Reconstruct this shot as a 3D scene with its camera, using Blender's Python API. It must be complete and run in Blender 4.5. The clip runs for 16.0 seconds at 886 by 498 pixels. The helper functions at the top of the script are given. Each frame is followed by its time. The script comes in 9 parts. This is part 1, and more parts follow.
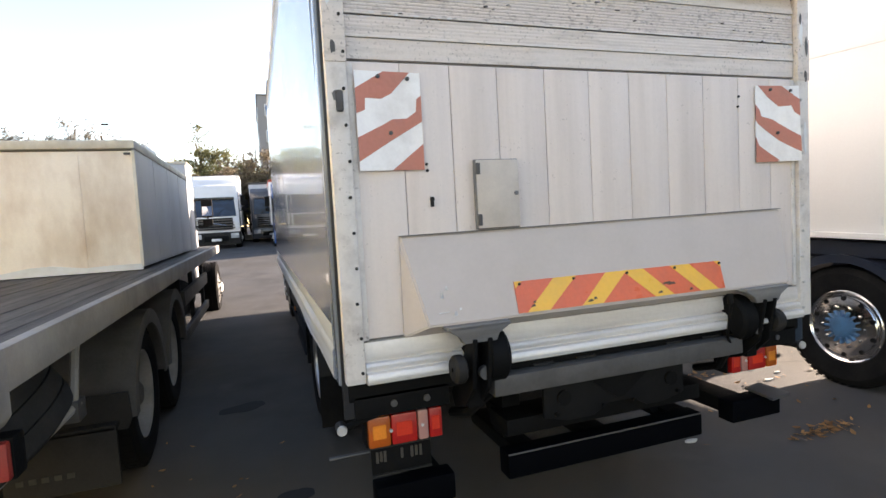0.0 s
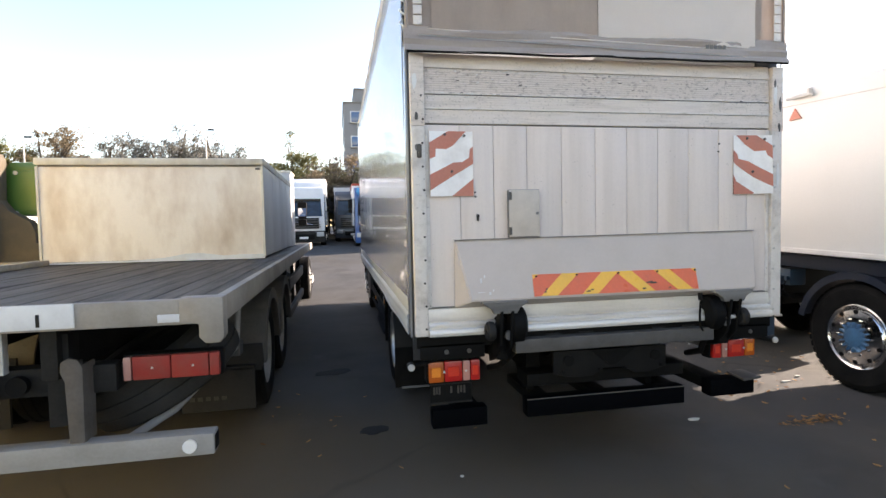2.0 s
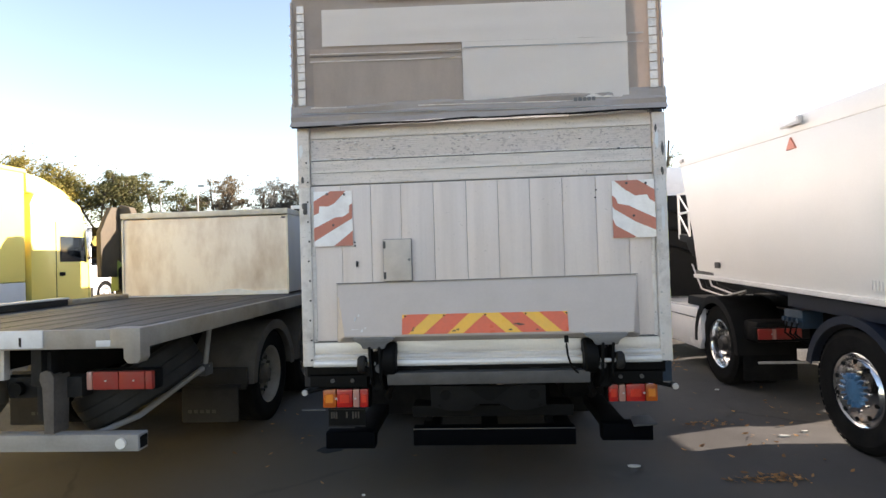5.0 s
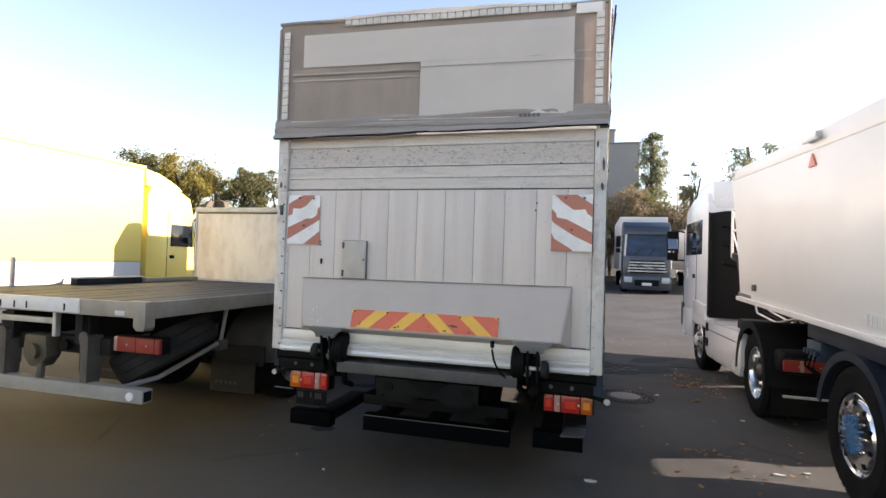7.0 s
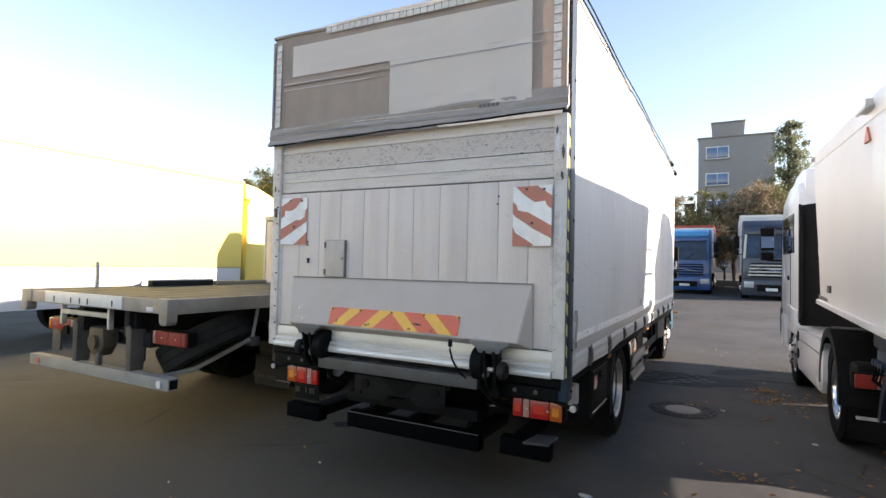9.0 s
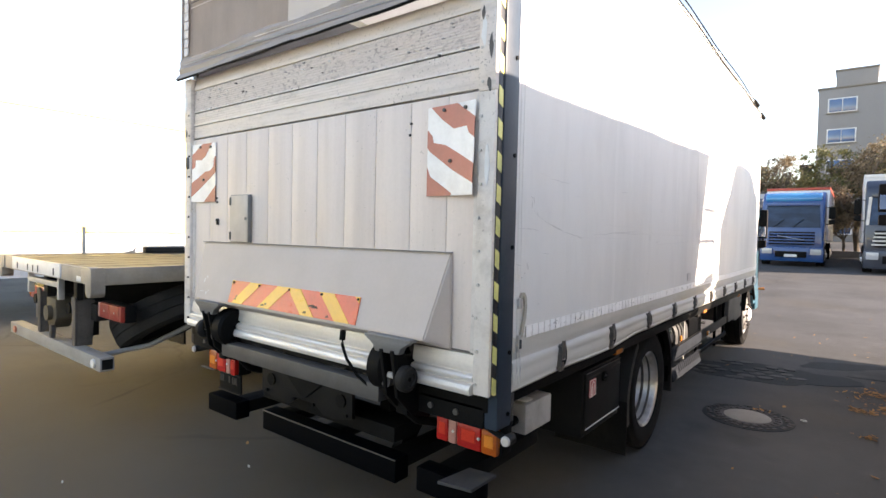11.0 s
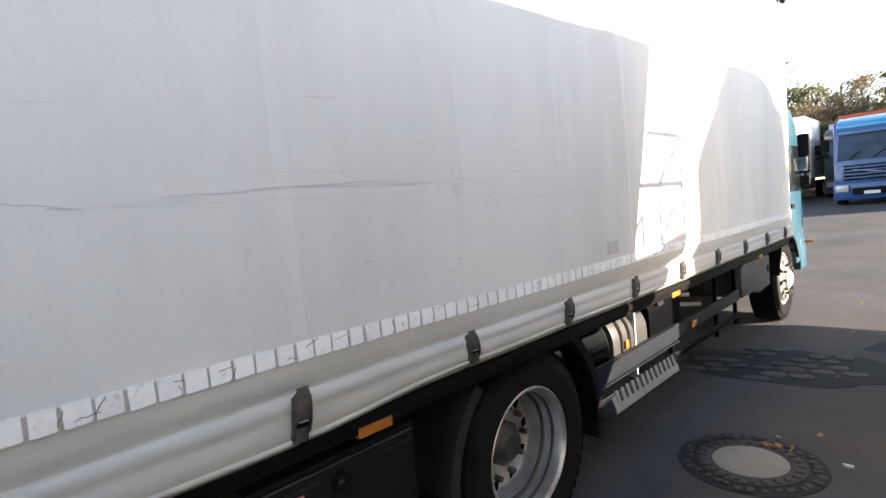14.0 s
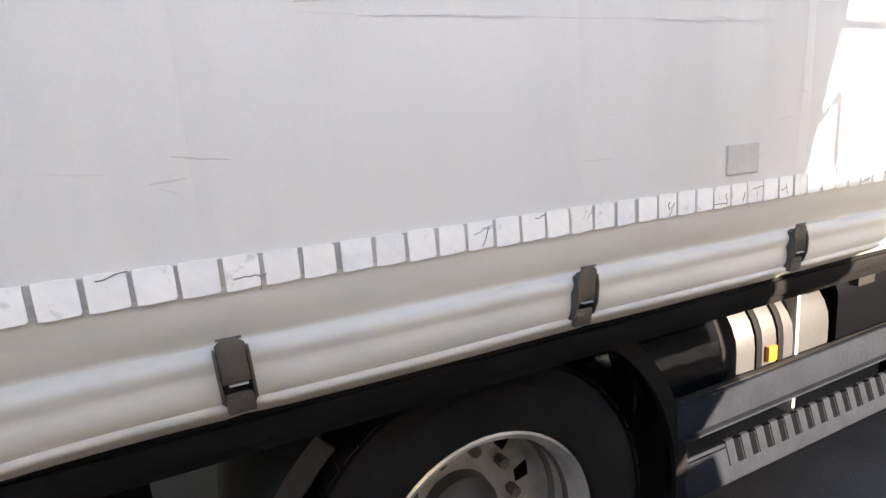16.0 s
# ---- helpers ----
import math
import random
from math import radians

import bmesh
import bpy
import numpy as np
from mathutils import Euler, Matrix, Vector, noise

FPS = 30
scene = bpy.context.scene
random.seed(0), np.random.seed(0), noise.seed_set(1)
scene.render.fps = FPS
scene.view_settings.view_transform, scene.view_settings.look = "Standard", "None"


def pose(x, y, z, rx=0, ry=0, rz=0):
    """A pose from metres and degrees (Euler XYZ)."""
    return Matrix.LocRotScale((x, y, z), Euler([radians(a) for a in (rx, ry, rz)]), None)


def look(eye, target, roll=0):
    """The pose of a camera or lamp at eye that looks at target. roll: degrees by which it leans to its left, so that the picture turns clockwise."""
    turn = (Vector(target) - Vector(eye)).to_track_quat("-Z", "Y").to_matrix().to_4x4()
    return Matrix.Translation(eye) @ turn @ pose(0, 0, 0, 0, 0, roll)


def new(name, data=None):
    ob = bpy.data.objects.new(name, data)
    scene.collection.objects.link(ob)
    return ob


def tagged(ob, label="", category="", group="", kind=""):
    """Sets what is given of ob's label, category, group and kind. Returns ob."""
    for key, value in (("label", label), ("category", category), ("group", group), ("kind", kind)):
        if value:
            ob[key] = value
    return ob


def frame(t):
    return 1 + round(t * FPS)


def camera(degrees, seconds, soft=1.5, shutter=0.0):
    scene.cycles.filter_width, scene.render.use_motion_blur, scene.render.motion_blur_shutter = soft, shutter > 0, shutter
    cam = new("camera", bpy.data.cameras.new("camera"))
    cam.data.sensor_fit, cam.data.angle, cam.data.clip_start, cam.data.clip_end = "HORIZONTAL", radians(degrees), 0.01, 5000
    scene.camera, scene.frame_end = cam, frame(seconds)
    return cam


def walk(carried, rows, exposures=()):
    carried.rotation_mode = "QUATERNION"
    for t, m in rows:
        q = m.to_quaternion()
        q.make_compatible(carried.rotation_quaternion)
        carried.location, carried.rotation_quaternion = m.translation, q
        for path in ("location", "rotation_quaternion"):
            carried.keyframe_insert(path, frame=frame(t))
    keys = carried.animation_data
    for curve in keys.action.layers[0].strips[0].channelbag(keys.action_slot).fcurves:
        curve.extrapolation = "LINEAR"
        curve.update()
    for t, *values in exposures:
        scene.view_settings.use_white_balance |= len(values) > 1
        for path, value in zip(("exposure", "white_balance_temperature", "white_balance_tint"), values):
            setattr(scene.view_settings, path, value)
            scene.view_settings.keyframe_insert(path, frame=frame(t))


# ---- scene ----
cam = camera(79.7, 16.0)
EXPOSURES = [(0, 2.0, 7700, 21), (2.5, 1.9, 7400, 20), (4, 1.85, 7350, 19), (6.5, 1.65, 7350, 20), (7.5, 1.67, 7400, 21), (8.2, 1.55, 6950, 19), (10.5, 2.0, 7700, 20), (11.5, 2.25, 7600, 21), (12, 2.27, 7400, 20), (13, 2.5, 7500, 18), (14, 2.25, 7500, 17), (14.5, 2.33, 7500, 17), (15, 2.2, 7550, 17), (15.5, 2.46, 7600, 19), (16, 2.75, 7650, 19)]
PATH = [
    (0, (-1.504, -2.022, 1.652), (-0.856, -0.134, 1.526), -3.2),
    (0.5, (-1.588, -2.294, 1.669), (-1.042, -0.374, 1.537), -3.7),
    (1, (-1.585, -2.585, 1.657), (-1.212, -0.625, 1.513), -4.0),
    (1.5, (-1.65, -2.848, 1.667), (-1.267, -0.887, 1.59), -3.0),
    (2, (-1.653, -3.055, 1.679), (-1.271, -1.094, 1.583), -1.2),
    (2.5, (-1.482, -3.219, 1.688), (-1.244, -1.234, 1.613), -2.4),
    (3, (-1.272, -3.327, 1.697), (-1.011, -1.346, 1.615), -1.8),
    (3.5, (-1.034, -3.322, 1.707), (-0.718, -1.348, 1.647), -1.1),
    (4, (-0.699, -3.358, 1.702), (-0.472, -1.371, 1.662), -2.1),
    (4.2, (-0.551, -3.407, 1.707), (-0.41, -1.413, 1.685), -2.2),
    (6.3, (0.74, -3.72, 1.759), (0.362, -1.757, 1.824), -0.7),
    (6.5, (0.856, -3.714, 1.743), (0.438, -1.759, 1.805), -0.5),
    (7, (1.16, -3.674, 1.74), (0.624, -1.748, 1.785), 1.8),
    (7.5, (1.48, -3.652, 1.73), (0.81, -1.769, 1.795), 0.7),
    (8, (1.75, -3.608, 1.739), (0.972, -1.767, 1.803), 0.5),
    (8.2, (1.84, -3.556, 1.704), (1.032, -1.729, 1.782), 0.6),
    (10.3, (2.344, -2.344, 1.7), (1.223, -0.688, 1.655), 2.4),
    (10.5, (2.347, -2.182, 1.691), (1.225, -0.528, 1.611), 2.3),
    (11, (2.39, -1.782, 1.68), (1.165, -0.203, 1.614), 1.3),
    (11.5, (2.36, -1.342, 1.642), (1.089, 0.198, 1.539), 1.9),
    (12, (2.373, -0.9, 1.634), (1.24, 0.745, 1.535), 2.0),
    (12.5, (2.44, -0.534, 1.628), (1.146, 0.986, 1.51), 0.8),
    (13, (2.455, -0.162, 1.601), (1.109, 1.31, 1.457), 0.8),
    (13.5, (2.478, 0.271, 1.597), (1.204, 1.798, 1.389), -0.2),
    (14, (2.554, 0.629, 1.587), (1.152, 2.049, 1.453), -5.1),
    (14.5, (2.494, 1.031, 1.563), (0.956, 2.301, 1.42), -2.7),
    (15, (2.42, 1.413, 1.582), (0.857, 2.651, 1.422), -2.8),
    (15.5, (2.267, 1.762, 1.502), (0.57, 2.797, 1.275), -1.5),
    (16, (2.094, 2.021, 1.407), (0.309, 2.843, 1.034), -4.2),
]
walk(cam, [(t, look(eye, target, roll)) for t, eye, target, roll in PATH],
     exposures=EXPOSURES)


# ---- sky, sun, exposure ----
SUN_AZIMUTH, SUN_HEIGHT = 70.7, 18.3
world = bpy.data.worlds.new("sky")
scene.world = world
world.use_nodes = True
wn = world.node_tree
sky = wn.nodes.new("ShaderNodeTexSky")
sky.sky_type = "NISHITA"
sky.sun_disc = False
sky.sun_elevation = radians(SUN_HEIGHT)
sky.sun_rotation = radians(SUN_AZIMUTH)
sky.air_density, sky.dust_density, sky.ozone_density = 1.0, 0.3, 1.0
wn.nodes["Background"].inputs["Strength"].default_value = 0.13
wn.links.new(sky.outputs["Color"], wn.nodes["Background"].inputs["Color"])

sun = new("sun", bpy.data.lights.new("sun", "SUN"))
sun.data.energy, sun.data.angle, sun.data.color = 5.0, radians(0.5), (1.0, 0.93, 0.82)
az = radians(SUN_AZIMUTH)
sun_way = Vector((math.sin(az), math.cos(az), math.tan(radians(SUN_HEIGHT))))
sun.matrix_world = look(sun_way * 60, (0, 0, 0))


# ---- materials ----
def mat(name, col, rough=0.6, metal=0.0, dirt=None, amount=0.5, scale=1.5, stretch=(1, 1, 1), fine=60.0, vary=0.12, bump=0.15, coat=0.0, alpha=0.0, emit=0.0, island=0.0, low=0.42, high=0.72, spec=0.5):
    """A painted, worn or dusty surface: large stains of the colour dirt, fine grain and relief."""
    m = bpy.data.materials.new(name)
    m.use_nodes = True
    t = m.node_tree
    n, l = t.nodes, t.links
    b = n["Principled BSDF"]
    b.inputs["Roughness"].default_value = rough
    b.inputs["Metallic"].default_value = metal
    b.inputs["Coat Weight"].default_value = coat
    b.inputs["Specular IOR Level"].default_value = spec
    co = n.new("ShaderNodeTexCoord")
    mp = n.new("ShaderNodeMapping")
    mp.inputs["Scale"].default_value = stretch
    if island:
        who = n.new("ShaderNodeObjectInfo")
        far = n.new("ShaderNodeVectorMath")
        far.operation = "SCALE"
        far.inputs[0].default_value = (37.0, 53.0, 71.0)
        l.new(who.outputs["Random"], far.inputs["Scale"])
        moved = n.new("ShaderNodeVectorMath")
        l.new(co.outputs["Object"], moved.inputs[0])
        l.new(far.outputs["Vector"], moved.inputs[1])
        l.new(moved.outputs["Vector"], mp.inputs["Vector"])
    else:
        l.new(co.outputs["Object"], mp.inputs["Vector"])
    big = n.new("ShaderNodeTexNoise")
    big.inputs["Scale"].default_value, big.inputs["Detail"].default_value, big.inputs["Roughness"].default_value = scale, 6, 0.62
    l.new(mp.outputs["Vector"], big.inputs["Vector"])
    small = n.new("ShaderNodeTexNoise")
    small.inputs["Scale"].default_value, small.inputs["Detail"].default_value = fine, 4
    l.new(co.outputs["Object"], small.inputs["Vector"])
    ramp = n.new("ShaderNodeMapRange")
    ramp.inputs["From Min"].default_value, ramp.inputs["From Max"].default_value = low, high
    ramp.inputs["To Max"].default_value = amount
    l.new(big.outputs["Fac"], ramp.inputs["Value"])
    mix = n.new("ShaderNodeMix")
    mix.data_type = "RGBA"
    mix.inputs["A"].default_value = (*col, 1)
    mix.inputs["B"].default_value = (*(dirt or [c * 0.6 for c in col]), 1)
    l.new(ramp.outputs["Result"], mix.inputs["Factor"])
    hsv = n.new("ShaderNodeHueSaturation")
    val = n.new("ShaderNodeMapRange")
    val.inputs["To Min"].default_value, val.inputs["To Max"].default_value = 1 - vary, 1 + vary
    l.new(small.outputs["Fac"], val.inputs["Value"])
    out = val.outputs["Result"]
    if island:
        oi = n.new("ShaderNodeObjectInfo")
        iv = n.new("ShaderNodeMapRange")
        iv.inputs["To Min"].default_value, iv.inputs["To Max"].default_value = 1 - island, 1 + island
        l.new(oi.outputs["Random"], iv.inputs["Value"])
        mu = n.new("ShaderNodeMath")
        mu.operation = "MULTIPLY"
        l.new(out, mu.inputs[0])
        l.new(iv.outputs["Result"], mu.inputs[1])
        out = mu.outputs[0]
    l.new(out, hsv.inputs["Value"])
    l.new(mix.outputs["Result"], hsv.inputs["Color"])
    l.new(hsv.outputs["Color"], b.inputs["Base Color"])
    rr = n.new("ShaderNodeMapRange")
    rr.inputs["To Min"].default_value, rr.inputs["To Max"].default_value = max(0.03, rough - 0.1), min(1, rough + 0.1)
    l.new(big.outputs["Fac"], rr.inputs["Value"])
    l.new(rr.outputs["Result"], b.inputs["Roughness"])
    if bump:
        bp = n.new("ShaderNodeBump")
        bp.inputs["Strength"].default_value, bp.inputs["Distance"].default_value = bump, 0.01
        l.new(small.outputs["Fac"], bp.inputs["Height"])
        l.new(bp.outputs["Normal"], b.inputs["Normal"])
    if emit:
        b.inputs["Emission Color"].default_value = (*col, 1)
        b.inputs["Emission Strength"].default_value = emit
    return m


def asphalt_mat():
    m = mat("asphalt", (0.08, 0.078, 0.078), 0.9, spec=0.25, dirt=(0.044, 0.043, 0.043), amount=0.85, scale=0.55, fine=140, vary=0.3, bump=0.5, low=0.35, high=0.7)
    n, l = m.node_tree.nodes, m.node_tree.links
    b = n["Principled BSDF"]
    base = b.inputs["Base Color"].links[0].from_socket
    co = [x for x in n if x.bl_idname == "ShaderNodeTexCoord"][0]
    # dusty brown and pale worn areas
    for sc, c, lo, hi, am in ((0.22, (0.085, 0.068, 0.047), 0.52, 0.7, 0.55), (0.95, (0.036, 0.035, 0.036), 0.55, 0.68, 0.5), (2.2, (0.125, 0.124, 0.122), 0.6, 0.75, 0.35), (30, (0.13, 0.122, 0.114), 0.66, 0.74, 0.5)):
        tx = n.new("ShaderNodeTexNoise")
        tx.inputs["Scale"].default_value, tx.inputs["Detail"].default_value = sc, 5
        l.new(co.outputs["Object"], tx.inputs["Vector"])
        r = n.new("ShaderNodeMapRange")
        r.inputs["From Min"].default_value, r.inputs["From Max"].default_value, r.inputs["To Max"].default_value = lo, hi, am
        l.new(tx.outputs["Fac"], r.inputs["Value"])
        x = n.new("ShaderNodeMix")
        x.data_type = "RGBA"
        x.inputs["B"].default_value = (*c, 1)
        l.new(r.outputs["Result"], x.inputs["Factor"])
        l.new(base, x.inputs["A"])
        base = x.outputs["Result"]
    # a broad drift of brown dust behind the parked lorries
    mp = n.new("ShaderNodeMapping")
    mp.inputs["Location"].default_value = (0.42, 0.26, 0)
    mp.inputs["Scale"].default_value = (0.17, 0.2, 1)
    l.new(co.outputs["Object"], mp.inputs["Vector"])
    gr = n.new("ShaderNodeTexGradient")
    gr.gradient_type = "SPHERICAL"
    l.new(mp.outputs["Vector"], gr.inputs["Vector"])
    edge = n.new("ShaderNodeTexNoise")
    edge.inputs["Scale"].default_value, edge.inputs["Detail"].default_value = 0.7, 7
    l.new(co.outputs["Object"], edge.inputs["Vector"])
    add = n.new("ShaderNodeMath")
    l.new(gr.outputs["Fac"], add.inputs[0])
    l.new(edge.outputs["Fac"], add.inputs[1])
    dr = n.new("ShaderNodeMapRange")
    dr.inputs["From Min"].default_value, dr.inputs["From Max"].default_value, dr.inputs["To Max"].default_value = 0.55, 1.1, 0.75
    l.new(add.outputs[0], dr.inputs["Value"])
    x = n.new("ShaderNodeMix")
    x.data_type = "RGBA"
    x.inputs["B"].default_value = (0.115, 0.093, 0.067, 1)
    l.new(dr.outputs["Result"], x.inputs["Factor"])
    l.new(base, x.inputs["A"])
    base = x.outputs["Result"]
    # thin cracks
    vo = n.new("ShaderNodeTexVoronoi")
    vo.feature = "DISTANCE_TO_EDGE"
    vo.inputs["Scale"].default_value = 0.45
    wob = n.new("ShaderNodeTexNoise")
    wob.inputs["Scale"].default_value, wob.inputs["Detail"].default_value = 2.5, 6
    l.new(co.outputs["Object"], wob.inputs["Vector"])
    mv = n.new("ShaderNodeMix")
    mv.data_type = "RGBA"
    mv.inputs["Factor"].default_value = 0.2
    l.new(co.outputs["Object"], mv.inputs["A"])
    l.new(wob.outputs["Color"], mv.inputs["B"])
    l.new(mv.outputs["Result"], vo.inputs["Vector"])
    cr = n.new("ShaderNodeMapRange")
    cr.inputs["From Min"].default_value, cr.inputs["From Max"].default_value = 0.0, 0.012
    cr.inputs["To Min"].default_value, cr.inputs["To Max"].default_value = 0.45, 0.0
    l.new(vo.outputs["Distance"], cr.inputs["Value"])
    where = n.new("ShaderNodeTexNoise")
    where.inputs["Scale"].default_value, where.inputs["Detail"].default_value = 0.35, 3
    l.new(co.outputs["Object"], where.inputs["Vector"])
    some = n.new("ShaderNodeMapRange")
    some.inputs["From Min"].default_value, some.inputs["From Max"].default_value = 0.5, 0.62
    l.new(where.outputs["Fac"], some.inputs["Value"])
    both = n.new("ShaderNodeMath")
    both.operation = "MULTIPLY"
    l.new(cr.outputs["Result"], both.inputs[0])
    l.new(some.outputs["Result"], both.inputs[1])
    x = n.new("ShaderNodeMix")
    x.data_type = "RGBA"
    x.inputs["B"].default_value = (0.02, 0.02, 0.02, 1)
    l.new(both.outputs[0], x.inputs["Factor"])
    l.new(base, x.inputs["A"])
    l.new(x.outputs["Result"], b.inputs["Base Color"])
    return m


ASPHALT = asphalt_mat()
PANEL = mat("weathered_panel", (0.745, 0.65, 0.59), 0.55, dirt=(0.59, 0.505, 0.45), amount=0.75, scale=2.2, stretch=(3.5, 1, 0.18), vary=0.05, bump=0.06, island=0.035)
PANEL_WORN = mat("worn_corrugated_panel", (0.64, 0.565, 0.52), 0.5, dirt=(0.38, 0.33, 0.305), amount=0.6, scale=26, stretch=(0.9, 1, 1.5), fine=120, vary=0.16, bump=0.15, low=0.54, high=0.66)
PANEL_TOP = mat("scuffed_panel_edge", (0.68, 0.605, 0.55), 0.5, dirt=(0.42, 0.37, 0.33), amount=0.6, scale=9, stretch=(0.35, 1, 3.0), fine=90, vary=0.08, bump=0.08, low=0.5, high=0.7)
FAIRING = mat("grey_painted_steel", (0.55, 0.485, 0.44), 0.6, spec=0.3, dirt=(0.45, 0.4, 0.355), amount=0.5, scale=3, vary=0.04, bump=0.03)
ALU = mat("brushed_aluminium", (0.78, 0.74, 0.69), 0.42, 0.3, dirt=(0.46, 0.42, 0.38), amount=0.6, scale=4, stretch=(0.4, 1, 3), vary=0.08, bump=0.05)
TARP = mat("grey_tarpaulin", (0.7, 0.69, 0.67), 0.65, spec=0.1, dirt=(0.56, 0.55, 0.53), amount=0.65, scale=1.3, stretch=(1, 1.8, 0.5), fine=220, vary=0.05, bump=0.04)
TARP_HEM = mat("mud_stained_tarpaulin_hem", (0.58, 0.568, 0.535), 0.62, spec=0.15, dirt=(0.42, 0.395, 0.345), amount=0.75, scale=1.1, stretch=(1, 0.8, 6.0), fine=260, vary=0.025, bump=0.02, low=0.42, high=0.72)
TARP_BAND = mat("pale_tarpaulin_band", (0.712, 0.702, 0.682), 0.65, spec=0.1, dirt=(0.575, 0.565, 0.545), amount=0.6, scale=1.6, stretch=(1, 2.5, 0.5), fine=220, vary=0.04, bump=0.03)
# Darker blue copy of the tarpaulin: shade and sky tint put into its colour.
TARP_SHADE = mat("tarpaulin_painted_shade", (0.25, 0.27, 0.3), 0.16, dirt=(0.21, 0.225, 0.245), amount=0.5, scale=1.0, fine=200, vary=0.03, bump=0.03, coat=0.4)
REAR_TARP = mat("old_taupe_tarpaulin", (0.56, 0.475, 0.42), 0.6, dirt=(0.43, 0.365, 0.32), amount=0.7, scale=3.5, fine=180, vary=0.08, bump=0.06)
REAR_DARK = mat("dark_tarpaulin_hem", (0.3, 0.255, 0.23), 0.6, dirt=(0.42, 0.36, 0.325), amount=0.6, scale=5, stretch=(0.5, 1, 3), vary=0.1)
PATCH_WHITE = mat("pale_repair_tarpaulin", (0.93, 0.86, 0.81), 0.55, spec=0.25, dirt=(0.85, 0.785, 0.74), amount=0.5, scale=1.6, fine=200, vary=0.03, bump=0.03)
PATCH_TAUPE = mat("taupe_repair_tarpaulin", (0.63, 0.53, 0.465), 0.6, spec=0.25, dirt=(0.49, 0.41, 0.36), amount=0.7, scale=2.4, stretch=(2, 1, 0.7), vary=0.05, bump=0.05)
TAPE_WHITE = mat("reflective_white_tape", (0.93, 0.93, 0.92), 0.35, dirt=(0.4, 0.39, 0.38), amount=0.35, scale=30, low=0.6, high=0.66, vary=0.06, bump=0.05, island=0.06)
MARKER_RED = mat("warning_red", (0.55, 0.19, 0.13), 0.5, dirt=(0.4, 0.19, 0.14), amount=0.5, scale=6, vary=0.08)
MARKER_WHITE = mat("warning_white", (0.9, 0.87, 0.84), 0.4, dirt=(0.55, 0.5, 0.46), amount=0.5, scale=6, vary=0.05)
BAND_RED = mat("band_red", (0.8, 0.145, 0.06), 0.3, dirt=(0.5, 0.13, 0.08), amount=0.4, scale=8, vary=0.08)
BAND_YELLOW = mat("band_yellow", (0.93, 0.5, 0.06), 0.3, dirt=(0.7, 0.4, 0.1), amount=0.4, scale=8, vary=0.06)
TAPE_YELLOW = mat("hazard_yellow", (0.7, 0.67, 0.24), 0.45, dirt=(0.45, 0.42, 0.15), amount=0.5, scale=9, vary=0.08)
TAPE_BLACK = mat("hazard_black", (0.02, 0.02, 0.022), 0.45, vary=0.2)
POST = mat("slate_painted_steel", (0.028, 0.042, 0.06), 0.42, spec=0.3, dirt=(0.05, 0.058, 0.07), amount=0.35, scale=5, vary=0.1, bump=0.05)
FRAME_WHITE = mat("battered_white_paint", (0.7, 0.65, 0.6), 0.5, dirt=(0.38, 0.33, 0.29), amount=0.6, scale=7, vary=0.1, bump=0.1, low=0.5, high=0.7)
DARK = mat("black_chassis_steel", (0.005, 0.005, 0.005), 0.65, spec=0.1, dirt=(0.011, 0.0105, 0.01), amount=0.6, scale=4, vary=0.25, bump=0.15)
DARKGREY = mat("dusty_dark_steel", (0.02, 0.0192, 0.0183), 0.65, spec=0.15, dirt=(0.046, 0.042, 0.038), amount=0.6, scale=4, vary=0.2, bump=0.15)
GREYSTEEL = mat("worn_grey_steel", (0.095, 0.09, 0.086), 0.55, 0.2, spec=0.35, dirt=(0.055, 0.05, 0.045), amount=0.7, scale=5, vary=0.12, bump=0.1)
BEAM = mat("scuffed_grey_beam", (0.21, 0.204, 0.197), 0.55, 0.1, spec=0.35, dirt=(0.09, 0.085, 0.08), amount=0.7, scale=5, stretch=(0.4, 1, 2), vary=0.12, bump=0.1)
GALV = mat("galvanised_steel", (0.56, 0.54, 0.51), 0.5, 0.25, dirt=(0.25, 0.23, 0.2), amount=0.6, scale=5, vary=0.1, bump=0.08)
PLASTIC = mat("black_plastic", (0.006, 0.006, 0.0063), 0.6, spec=0.15, dirt=(0.013, 0.0125, 0.0115), amount=0.6, scale=3, vary=0.15, bump=0.1)
MUDGUARD = mat("scuffed_plastic_mudguard", (0.017, 0.0172, 0.0175), 0.6, spec=0.25, dirt=(0.03, 0.029, 0.027), amount=0.6, scale=5, vary=0.15, bump=0.1)
RUBBER = mat("tyre_rubber", (0.007, 0.007, 0.0074), 0.85, spec=0.1, dirt=(0.018, 0.017, 0.016), amount=0.7, scale=5, vary=0.2, bump=0.25)
RIM_SILVER = mat("silver_rim_paint", (0.55, 0.54, 0.53), 0.32, 0.75, dirt=(0.2, 0.185, 0.17), amount=0.75, scale=7, vary=0.08, bump=0.05)
CHROME = mat("polished_aluminium", (0.8, 0.8, 0.8), 0.16, 1.0, dirt=(0.5, 0.48, 0.45), amount=0.4, scale=8, vary=0.06, bump=0.03)
HUB_BLUE = mat("blue_hub_paint", (0.05, 0.16, 0.3), 0.4, dirt=(0.05, 0.1, 0.16), amount=0.6, scale=9, vary=0.1)
HUB_DARK = mat("greasy_hub", (0.024, 0.024, 0.025), 0.5, dirt=(0.06, 0.053, 0.048), amount=0.5, scale=14, vary=0.2)
LENS_RED = mat("red_lens", (0.48, 0.018, 0.014), 0.18, fine=160, vary=0.25, bump=0.3, coat=0.6)
